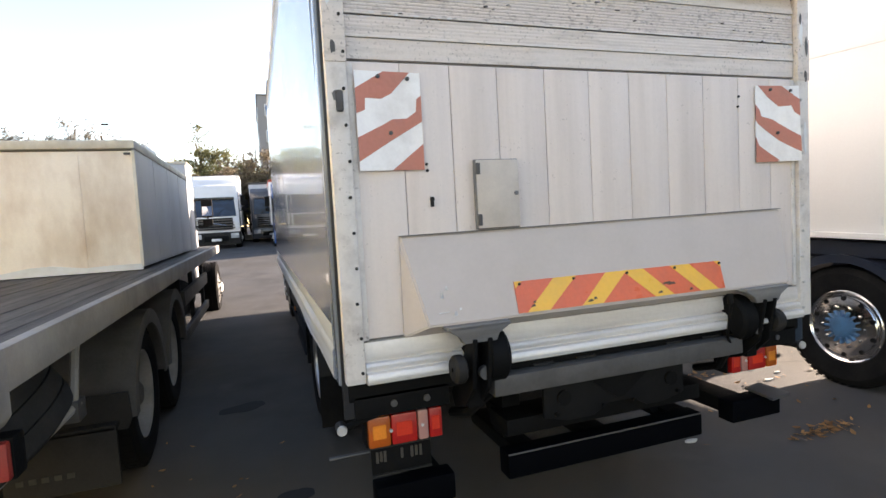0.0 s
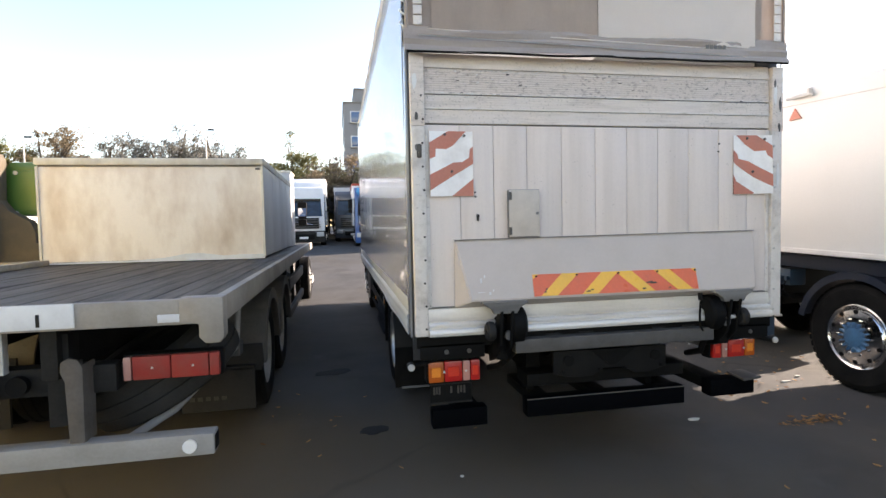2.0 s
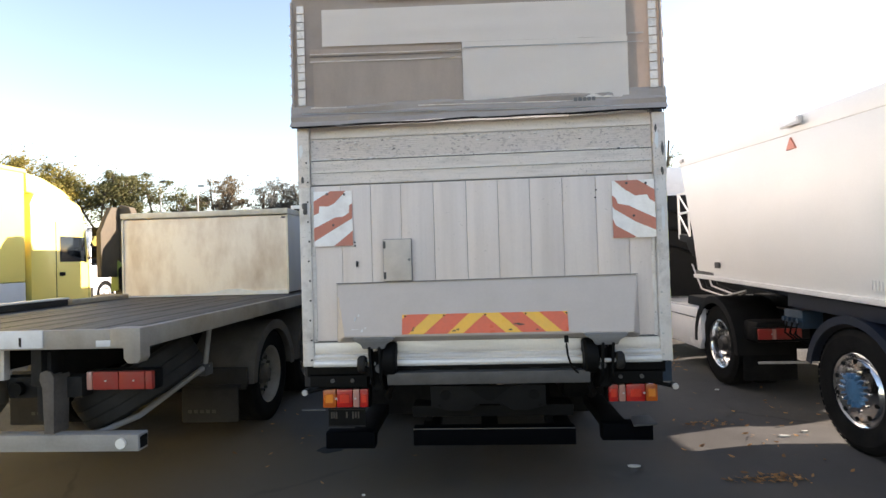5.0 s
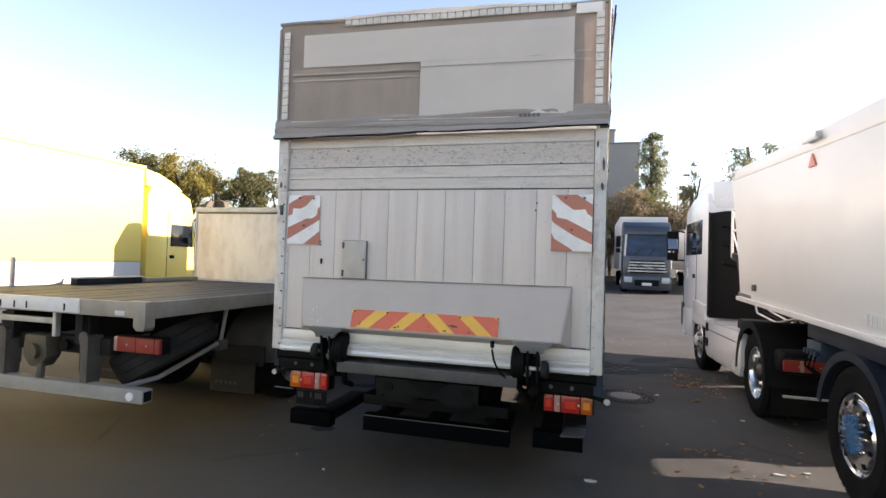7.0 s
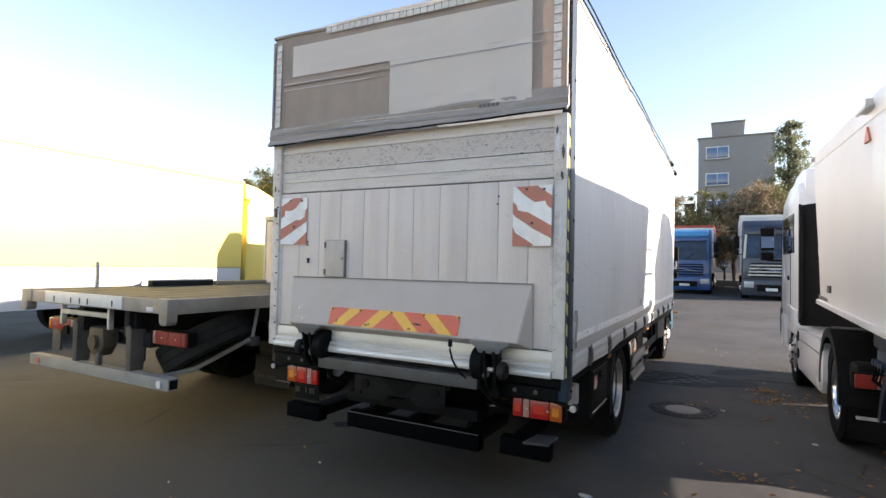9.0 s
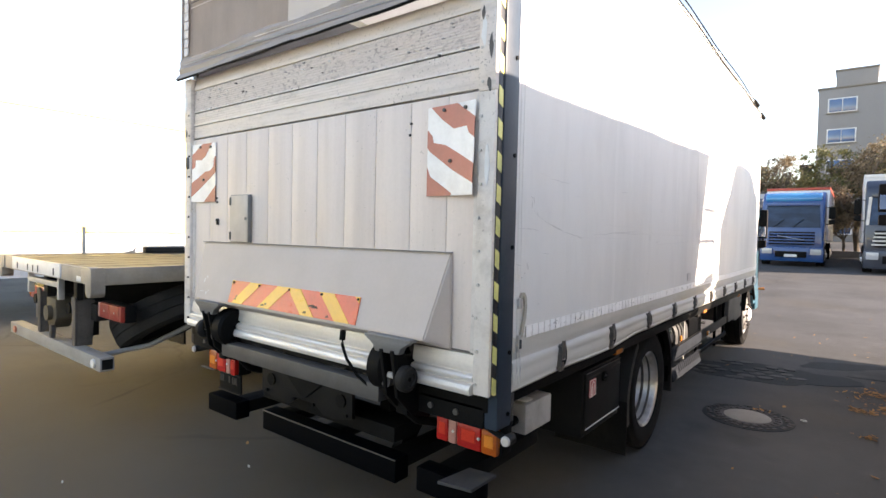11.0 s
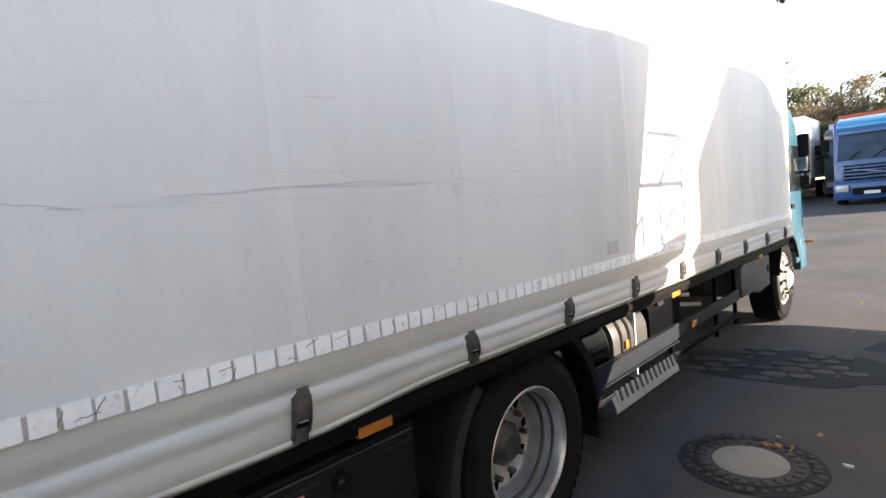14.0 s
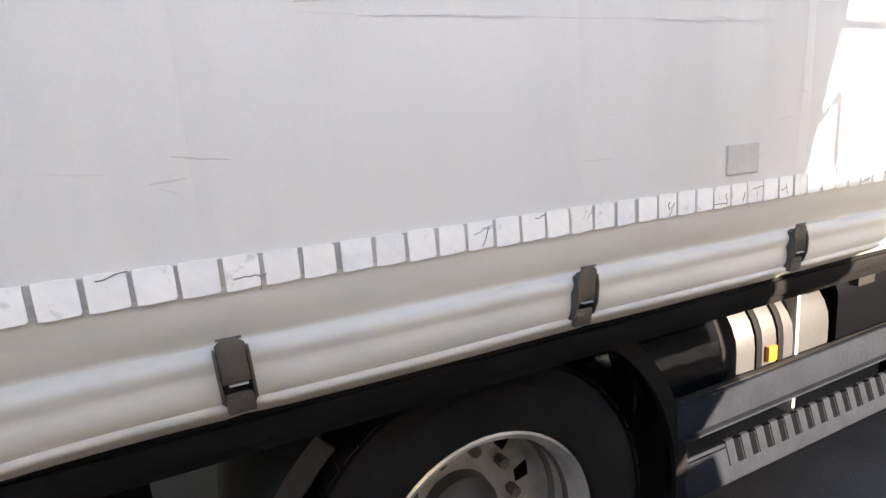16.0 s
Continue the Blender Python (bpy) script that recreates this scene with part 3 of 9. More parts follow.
def wheel(parent, c, r, w, rim, side, style):
    """A road wheel whose outer face looks along side * x. Styles: dish (deep, for twin tyres), front (bulging), chrome, blue."""
    bm = B()
    lathe(bm, [(a, x * side) for a, x in tyre_profile(r, w, rim)], c, 48)
    wh = part("wheel", bm, RUBBER, parent, "dusty black rubber tyre")
    bm = B()
    for k in range(48):
        a = 2 * math.pi * (k + 0.5) / 48
        for s0 in (-0.44, 0.2):
            m = Matrix.Translation(c) @ Matrix.Rotation(a, 4, "X") @ Matrix.Translation(((s0 + 0.12) * w, 0, r))
            rr = bmesh.ops.create_cube(bm, size=1.0)["verts"]
            for v in rr:
                v.co = m @ Vector((v.co.x * w * 0.22, v.co.y * r * 0.1, v.co.z * 0.003))
    tagged(part("tread", bm, RUBBER, wh), "", kind="stuff")
    metal = {"dish": RIM_SILVER, "dull": RIM_DUST, "front": RIM_SILVER, "chrome": CHROME, "blue": CHROME}[style]
    o = w * 0.42 * side
    d = {"dish": -0.2, "dull": -0.11, "front": 0.02, "chrome": -0.1, "blue": 0.015}[style] * side
    bm = B()
    h = rim * 0.5
    lathe(bm, [(rim + 0.022, o - 0.02 * side), (rim + 0.022, o), (rim + 0.004, o + 0.008 * side), (rim - 0.012, o - 0.004 * side), (rim - 0.02, o - 0.03 * side), (rim - 0.032, o + d * 0.8 - 0.02 * side), (rim * 0.84, o + d), (rim * 0.66, o + d + 0.012 * side), (h, o + d + 0.02 * side), (0.02, o + d + 0.022 * side)],
          c, 60, (lambda i, k: i == 6 and k % 6 in (0, 1)) if style not in ("blue", "chrome") else None)
    rim_ob = part("rim", bm, metal, wh, "grey-silver painted steel rim" if style in ("dish", "front", "dull") else "polished aluminium rim")
    if style in ("blue", "chrome"):
        hole = None
        for k in range(10):
            a = 2 * math.pi * (k + 0.5) / 10
            p = Vector((c[0] + o + d + 0.004 * side, c[1] + rim * 0.8 * math.cos(a), c[2] + rim * 0.8 * math.sin(a)))
            if hole is None:
                bm = B()
                cyl(bm, (-0.01 * side, 0, 0), (0.006 * side, 0, 0), 0.019, 14)
                hole = part("rim_hole", bm, DARK, rim_ob)
                hole.location = p
            else:
                twin("rim_hole", hole, p, rim_ob)
    if style == "dish":
        for rr, depth in ((rim - 0.028, 0.055), (rim - 0.036, 0.11)):
            bm = B()
            lathe(bm, [(rr + 0.012, o - (depth - 0.012) * side), (rr, o - (depth - 0.006) * side), (rr, o - (depth + 0.006) * side), (rr + 0.012, o - (depth + 0.012) * side)], c, 60)
            part("rim_bead", bm, GREYSTEEL, rim_ob)
    bm = B()
    lathe(bm, [(rim * 0.9, o + d - 0.03 * side), (0.02, o + d - 0.03 * side)], c, 30)
    part("brake_drum", bm, DARK, wh)
    hub = {"dish": HUB_DARK, "dull": GUARD_DUST, "front": WHITE, "chrome": HUB_DARK, "blue": HUB_BLUE}[style]
    bm = B()
    hl = {"dish": 0.1, "dull": 0.1, "front": 0.07, "chrome": 0.1, "blue": 0.035}[style] * side
    lathe(bm, [(h * 0.74, o + d + 0.015 * side), (h * 0.72, o + d + hl * 0.6), (h * 0.5, o + d + hl * 0.9), (h * 0.42, o + d + hl), (0.001, o + d + hl)], c, 32)
    hb = part("hub", bm, hub, wh, "blue painted hub with ribs" if style == "blue" else "")
    if style == "blue":
        first = None
        for k in range(16):
            if first is None:
                bm = B()
                bx(bm, -0.015, 0.015, -0.007, 0.007, -h * 0.17, h * 0.17, 0.002, 1)
                first = part("hub_rib", bm, hub, hb)
                o2 = first
            else:
                o2 = twin("hub_rib", first, (0, 0, 0), hb)
            o2.matrix_basis = Matrix.Translation((c[0] + o + d + 0.03 * side, c[1], c[2])) @ Matrix.Rotation(2 * math.pi * k / 16, 4, "X") @ Matrix.Translation((0, 0, h * 0.78))
    first = None
    for k in range(10):
        a = 2 * math.pi * k / 10
        p = Vector((c[0] + o + d + 0.02 * side, c[1] + rim * 0.58 * math.cos(a), c[2] + rim * 0.58 * math.sin(a)))
        if first is None:
            bm = B()
            nut = 0.4 if style == "blue" else 1.0
            cyl(bm, (0, 0, 0), (0.035 * nut * side, 0, 0), 0.016 * (0.5 + 0.5 * nut), 6)
            first = part("wheel_nut", bm, GREYSTEEL if style != "blue" else CHROME, wh)
            first.location = p
        else:
            twin("wheel_nut", first, p, wh)
    return wh


def arch(name, parent, cy, cz, x0, x1, r, a0, a1, material, thick=0.02, lip=0.03):
    """A mudguard bent round a wheel: an arc in the y-z plane from angle a0 to a1 (degrees, 90 is up)."""
    bm = B()
    k = 18
    rows = []
    for i in range(k + 1):
        a = radians(a0 + (a1 - a0) * i / k)
        ca, sa = math.cos(a), math.sin(a)
        rows.append([bm.verts.new((x, cy + rr * ca, cz + rr * sa)) for x, rr in ((x0, r), (x1, r), (x1, r - lip), (x1 - math.copysign(0.015, x1 - x0), r - lip), (x1 - math.copysign(0.015, x1 - x0), r - thick), (x0, r - thick))])
    for p, q in zip(rows, rows[1:]):
        for j in range(6):
            bm.faces.new((p[j], p[(j + 1) % 6], q[(j + 1) % 6], q[j]))
    bm.faces.new(rows[0])
    bm.faces.new(rows[-1][::-1])
    return part(name, bm, material, parent)


def tail_lamp(parent, x0, x1, y, z0, z1, colours, name="tail_lamp"):
    """A block lamp facing -y: a black housing with lens fields from x0 to x1."""
    bm = B()
    bx(bm, x0 - 0.008, x1 + 0.008, y, y + 0.09, z0 - 0.008, z1 + 0.008, 0.012)
    lamp = part(name, bm, DARK, parent, "rear lamp cluster with red and orange lenses")
    n = sum(w for w, _ in colours)
    x = x0
    for w, c in colours:
        x2 = x + (x1 - x0) * w / n
        bm = B()
        bx(bm, x + 0.002, x2 - 0.002, y - 0.03, y + 0.01, z0, z1, 0.01)
        lens = part("lens", bm, c, lamp)
        # a brighter inset field paints the glow inside the lens
        glow = {LENS_RED: RED_GLOW, LENS_ORANGE: ORANGE_GLOW}.get(c)
        if glow:
            bm = B()
            mx, mz = (x2 - x) * 0.2, (z1 - z0) * 0.26
            bx(bm, x + mx, x2 - mx, y - 0.033, y - 0.02, z0 + mz, z1 - mz, 0.004, 1)
            part("reflector", bm, glow, lens)
        x = x2
    for xx in (x0 + (x1 - x0) * 0.3, x0 + (x1 - x0) * 0.72):
        bm = B()
        cyl(bm, (xx, y - 0.034, (z0 + z1) / 2), (xx, y - 0.02, (z0 + z1) / 2), 0.007, 8)
        part("screw", bm, GALV, lamp)
    return lamp


# ---- the ground ----
def ground_height(y):
    return 0.0 if y < 5 else (0.03 * (y - 6) if y > 7 else 0.0075 * (y - 5) ** 2)


def build_ground():
    bm = B()
    xs = [-700, -300, -120, -60, -30, -15, -8, -4, 0, 4, 8, 15, 30, 60, 120, 300, 700]
    ys = [-700, -200, -60, -20, -8, -4, 0, 2.5, 5, 5.5, 6, 6.5, 7, 9, 12, 16, 20, 25, 30, 36, 45, 60]
    rows = [[bm.verts.new((x, y, ground_height(y))) for x in xs] for y in ys]
    far = ground_height(60)
    rows += [[bm.verts.new((x, y, far)) for x in xs] for y in (120, 300, 800)]
    for a, b in zip(rows, rows[1:]):
        for k in range(len(xs) - 1):
            bm.faces.new((a[k], a[k + 1], b[k + 1], b[k]))
    g = part("ground", bm, ASPHALT)
    tagged(g, "worn dark grey asphalt yard with brown dust and cracks", "ground", kind="structure")
    return g


build_ground()


# ---- the curtain-sided box truck ----
TRUCK = thing("box_truck", (0, 0, 0), "grey curtain-sided box truck with a folded tail lift and blue cab", "truck")
BODY_FRONT = 7.2


def hem_lift(y):
    """How much higher the hem's lower edge hangs further forward."""
    u = min(1.0, max(0.0, (y - 1.35) / 0.6))
    return 0.027 * u * u * (3 - 2 * u)


def side_curtain(side, material):
    bm = B()
    prof = [(3.5, -0.02), (3.47, 0.0), (3.2, 0.0), (2.9, 0.002), (2.6, 0.003), (2.3, 0.002), (2.0, 0.0), (1.8, 0.0), (1.6, 0.0), (1.45, 0.0), (1.33, 0.0), (1.27, 0.001), (1.23, 0.001), (1.2, 0.002), (1.178, 0.0), (1.16, -0.004), (1.144, -0.009), (1.134, -0.012), (1.1305, -0.011), (1.1265, -0.001), (1.119, 0.0075), (1.11, 0.0115), (1.1, 0.0115), (1.089, 0.0085), (1.08, 0.0075), (1.068, 0.0105), (1.05, 0.013), (1.032, 0.012), (1.02, 0.0075), (1.015, 0.0125), (1.009, 0.0125), (1.004, 0.008), (0.985, -0.022)]
    n = 200
    rows = []
    for i in range(n + 1):
        y = 0.186 + (BODY_FRONT - 0.186) * i / n
        row = []
        for z, dx in prof:
            slack = min(1.0, max(0.0, (z - 1.25) / 0.5)) * min(1.0, max(0.0, (3.45 - z) / 0.4))
            w = noise.noise(Vector((y * 0.8, z * 0.7, side * 7.0))) * 0.016 * slack
            w += noise.noise(Vector((y * 3.0, z * 0.5, 3.0 + side))) * 0.004 * slack
            w += 0.014 * math.exp(-((y - 3.35 + 0.12 * (z - 2)) / 0.05) ** 2) * slack
            w += 0.01 * math.exp(-((y - 4.95 + 0.05 * (z - 2)) / 0.06) ** 2) * slack
            if z < 1.2:
                w += 0.004 * noise.noise(Vector((y * 1.1, z * 7, 5))) + 0.0012 * noise.noise(Vector((y * 5 + z * 9, z * 12, 8)))
                w -= 0.004 * math.exp(-(((y - 0.645) % 0.69 - 0.0) / 0.05) ** 2)
            w *= 1.0 if side > 0 else 0.2
            fold = 1.0 if z > 1.2 or dx < -0.015 else 0.45 + 0.55 * min(1.0, max(0.0, (y - 0.5) / 0.6))
            lift = hem_lift(y) * min(1.0, max(0.0, (1.16 - z) / 0.14))
            row.append(bm.verts.new((side * (1.25 + dx * fold + w), y, z + lift + (0.006 * noise.noise(Vector((y * 2, 0, 9))) if z < 1.04 else 0))))
        for z, dx in ((0.985, -0.05), (3.49, -0.05)):
            row.append(bm.verts.new((side * (1.25 + dx), y, z)))
        rows.append(row)
    k = len(rows[0])
    for a, b in zip(rows, rows[1:]):
        for j in range(k):
            bm.faces.new((a[j], a[(j + 1) % k], b[(j + 1) % k], b[j]))
    bm.faces.new(rows[0])
    bm.faces.new(rows[-1][::-1])
    ob = part("side_curtain", bm, material, TRUCK, "taut grey tarpaulin side with a mud-stained bulging hem", sharp=0.9)
    ob.data.materials.append(TARP_HEM)
    for f in ob.data.polygons:
        f.material_index = 1 if f.center.z < 1.22 else 0
    return ob


CURTAIN_R = side_curtain(1, TARP)
# The left curtain takes the copy with shade painted in.
side_curtain(-1, TARP_SHADE)


def reflective_row(side, y0, y1, z, curtain):
    """Square pads of reflective tape along a curtain, in a slightly uneven row."""
    shapes = []
    for v in range(6):
        bm = B()
        hw, hh = (0.0268, 0.0264, 0.0268, 0.0262, 0.0245, 0.0267)[v], 0.0265 - 0.0005 * (v % 3)
        pts = [(-hw + 0.002, -hh), (-hw + 0.016, -hh - 0.001), (hw - 0.003, -hh + 0.001), (hw, -hh + 0.004), (hw - 0.0005, hh - 0.004 * (v % 2)), (hw - 0.004, hh - 0.001), (0.004, hh), (-hw + 0.003, hh - 0.0005), (-hw + 0.0006 * v, hh - 0.004)]
        prism(bm, pts, "x", 0.0, 0.0025)
        shapes.append(part("reflective_pad", bm, TAPE_WHITE, curtain))
    rng = random.Random(4)
    y, i = y0, 0
    while y < y1:
        s = shapes[i % 6 if i < 6 else rng.randrange(6)]
        o = s if i < 6 else new("reflective_pad", s.data)
        o.parent = curtain
        o.location = (side * 1.2555, y, z + 0.005 * min(1.0, max(0.0, y - 0.9)) + 0.003 * math.sin(y * 2.1))
        o.rotation_euler = (radians(rng.uniform(-1.2, 1.2)), 0, 0 if side > 0 else math.pi)
        i += 1
        y += 0.0582 if i % 11 else 0.062


reflective_row(1, 0.318, 7.05, 1.244, CURTAIN_R)
bm = B()
prism(bm, [(0.292, 1.222), (1.6, 1.227), (7.06, 1.227), (7.06, 1.27), (1.6, 1.27), (0.292, 1.265)], "x", 1.2515, 1.2545)
part("tape_backing", bm, TAPE_EDGE, CURTAIN_R)
crack_rng = random.Random(12)
for k in range(44):
    y = 0.34 + 0.0582 * crack_rng.randrange(2, 70) + crack_rng.uniform(-0.012, 0.012)
    z = 1.249 + crack_rng.uniform(-0.016, 0.014)
    upright = crack_rng.random() < 0.35
    crack_slope = crack_rng.uniform(-0.002, 0.004)
    n = crack_rng.randrange(4, 8)
    bm = B()
    pts = []
    for i in range(n):
        u, v = 0.008 * (i - n / 2), 0.003 * crack_rng.uniform(-1, 1) + crack_slope * i
        pts.append((1.2584, y + (v if upright else u), z + (0.7 * u if upright else v)))
    tube(bm, pts, crack_rng.choice((0.0006, 0.0009, 0.0013)), 4)
    part("tape_crack", bm, TAPE_CRACK, CURTAIN_R)

# scuffs, welds and a small patch on the right-hand curtain
def scuff(pts, width, material):
    bm = B()
    a, b = [], []
    for i, (y, z) in enumerate(pts):
        (ya, za), (yb, zb) = pts[max(0, i - 1)], pts[min(len(pts) - 1, i + 1)]
        ln = math.hypot(yb - ya, zb - za)
        w = width * (0.4 + 0.6 * math.sin(math.pi * (i + 0.5) / len(pts)))
        ny, nz = -(zb - za) / ln * w, (yb - ya) / ln * w
        hit = CURTAIN_R.closest_point_on_mesh((1.3, y, z))[1].x
        a.append(bm.verts.new((hit + 0.0012, y + ny, z + nz)))
        b.append(bm.verts.new((hit + 0.0012, y - ny, z - nz)))
    for i in range(len(pts) - 1):
        bm.faces.new((a[i], b[i], b[i + 1], a[i + 1]))
    part("scuff_mark", bm, material, CURTAIN_R)


def wavy(y0, z0, y1, z1, n=9, amp=0.006, seed=0):
    return [(y0 + (y1 - y0) * i / n, z0 + (z1 - z0) * i / n + amp * noise.noise(Vector((i * 0.7, seed, 2)))) for i in range(n + 1)]


scuff(wavy(0.52, 1.942, 0.73, 1.935, seed=1), 0.0013, SCUFF)
scuff(wavy(0.4, 1.96, 0.52, 1.95, seed=10), 0.0012, SCUFF2)
# a torn hook of rubber marks, its smear and the long line trailing forward
scuff(wavy(0.33, 1.843, 0.36, 1.84, 4, 0.001, seed=7), 0.0011, SCUFF_DARK)
scuff(wavy(0.361, 1.842, 0.366, 1.815, 4, 0.001, seed=8), 0.0016, SCUFF_DARK)
scuff(wavy(0.343, 1.83, 0.347, 1.796, 4, 0.001, seed=9), 0.0014, SCUFF_DARK)
scuff(wavy(0.352, 1.84, 0.344, 1.824, 4, 0.001, seed=20), 0.002, SCUFF2)
for k in range(5):
    scuff(wavy(0.36 + 0.012 * k, 1.785 - 0.007 * k, 0.39 + 0.013 * k, 1.766 - 0.004 * k, 5, 0.003, seed=21 + k), 0.0035, SCUFF2)
scuff(wavy(0.395, 1.776, 0.408, 1.757, 5, 0.002, seed=27), 0.003, SCUFF)
scuff(wavy(0.41, 1.757, 0.455, 1.748, 5, 0.002, seed=2), 0.0018, SCUFF)
scuff(wavy(0.47, 1.739, 0.665, 1.694, seed=3), 0.0021, SCUFF)
scuff(wavy(0.55, 1.719, 0.66, 1.697, seed=28), 0.0012, SCUFF_DARK)
scuff(wavy(0.66, 1.694, 0.9, 1.662, seed=4), 0.0014, SCUFF)
scuff(wavy(0.84, 1.666, 0.9, 1.661, 5, 0.001, seed=29), 0.0022, SCUFF)
scuff(wavy(0.9, 1.665, 1.5, 1.66, seed=30), 0.0013, SCUFF2)
scuff(wavy(0.2, 1.702, 0.4, 1.696, seed=31), 0.0016, SCUFF2)
scuff(wavy(0.3, 1.704, 0.41, 1.695, seed=32), 0.0012, SCUFF)
scuff(wavy(0.478, 1.786, 0.536, 1.78, 5, 0.001, seed=33), 0.0014, SCUFF2)
scuff(wavy(0.46, 1.588, 0.512, 1.585, 5, 0.001, seed=34), 0.0011, SCUFF)
scuff(wavy(0.193, 1.548, 0.24, 1.539, 5, 0.002, seed=35), 0.0012, SCUFF)
scuff(wavy(0.247, 1.488, 0.254, 1.486, 3, 0.001, seed=36), 0.0018, SCUFF_DARK)
scuff(wavy(0.276, 1.506, 0.283, 1.504, 3, 0.001, seed=37), 0.0018, SCUFF_DARK)
scuff(wavy(1.45, 1.695, 2.6, 1.7, seed=5), 0.0016, SCUFF2)
scuff(wavy(1.05, 1.68, 1.76, 1.71, seed=6), 0.0018, SCUFF)
scuff(wavy(2.0, 1.69, 2.06, 1.685, 4, seed=11), 0.004, SCUFF2)
scuff(wavy(2.0, 1.675, 2.06, 1.67, 4, seed=12), 0.003, SCUFF2)
scuff(wavy(0.30, 1.55, 0.31, 1.52, 3, seed=13), 0.008, SCUFF2)
scuff(wavy(1.6, 1.46, 1.63, 1.46, 3, seed=14), 0.002, SCUFF)
scuff(wavy(2.2, 1.62, 3.3, 1.64, 8, seed=17), 0.0015, SCUFF2)


scuff([(1.39 + 0.063 * i, 1.691 + 0.002 * math.sin(i)) for i in range(11)], 0.0012, SCUFF)
scuff([(2.02 + 0.1 * i, 1.688 + 0.002 * math.sin(i)) for i in range(18)], 0.0013, SCUFF2)
scuff([(1.2 + 0.09 * i, 1.738 - 0.001 * i + 0.002 * math.sin(1.7 * i)) for i in range(12)], 0.0011, SCUFF2)
scuff([(2.08 + 0.1 * i, 1.732 + 0.002 * math.sin(1.7 * i)) for i in range(14)], 0.001, SCUFF2)
scuff(wavy(2.05, 1.708, 2.12, 1.702, 5, 0.002, seed=18), 0.002, SCUFF)
scuff(wavy(1.45, 1.943, 1.56, 1.948, 5, 0.002, seed=19), 0.0014, SCUFF)
for k in range(4):
    scuff(wavy(2.02, 1.682 - 0.009 * k, 2.07, 1.68 - 0.009 * k, 5, 0.002, seed=40 + k), 0.0022, SCUFF)
# scattered rubs, dots and hairline scratches
mark_rng = random.Random(77)
for k in range(34):
    y, z = mark_rng.uniform(0.35, 3.4), 1.32 + 0.75 * mark_rng.random() ** 1.6
    ln, drop = mark_rng.uniform(0.01, 0.09), mark_rng.uniform(-0.01, 0.01)
    scuff(wavy(y, z, y + ln, z + drop, 4, 0.002, seed=100 + k), mark_rng.uniform(0.0005, 0.0018), mark_rng.choice((SCUFF, SCUFF2, SCUFF2, SCUFF2, SCUFF2)))


def weld_line(y, z0, z1, wide, m):
    """A narrow upright strip welded on the curtain, following its waves."""
    bm = B()
    rows = []
    n = max(4, int((z1 - z0) / 0.03))
    for i in range(n + 1):
        z = z0 + (z1 - z0) * i / n
        rows.append([bm.verts.new((CURTAIN_R.closest_point_on_mesh((1.3, yy, z))[1].x + 0.001, yy, z)) for yy in (y - wide, y + wide)])
    for a, b in zip(rows, rows[1:]):
        bm.faces.new((a[0], a[1], b[1], b[0]))
    part("weld_seam", bm, m, CURTAIN_R)


# pockets of the curtain's inner straps: pale bands with dark stitched ends
for wy, half in ((2.048, 0.024), (2.748, 0.02), (3.423, 0.018)):
    weld_line(wy, 1.29, 3.3, half, TARP_BAND)
    for dy in (-half - 0.003, half + 0.003):
        weld_line(wy + dy, 1.655 if dy > 0 else 1.715, 1.782, 0.0014, SCUFF if half > 0.02 else SCUFF2)
for wy in (0.68, 1.36):
    weld_line(wy, 1.29, 3.3, 0.022, TARP_BAND)
bm = B()
bx(bm, 1.25, 1.2565, 3.145, 3.255, 1.296, 1.366, 0.002, 1)
part("curtain_patch", bm, PATCH_DULL, CURTAIN_R, "small dark grey repair patch")


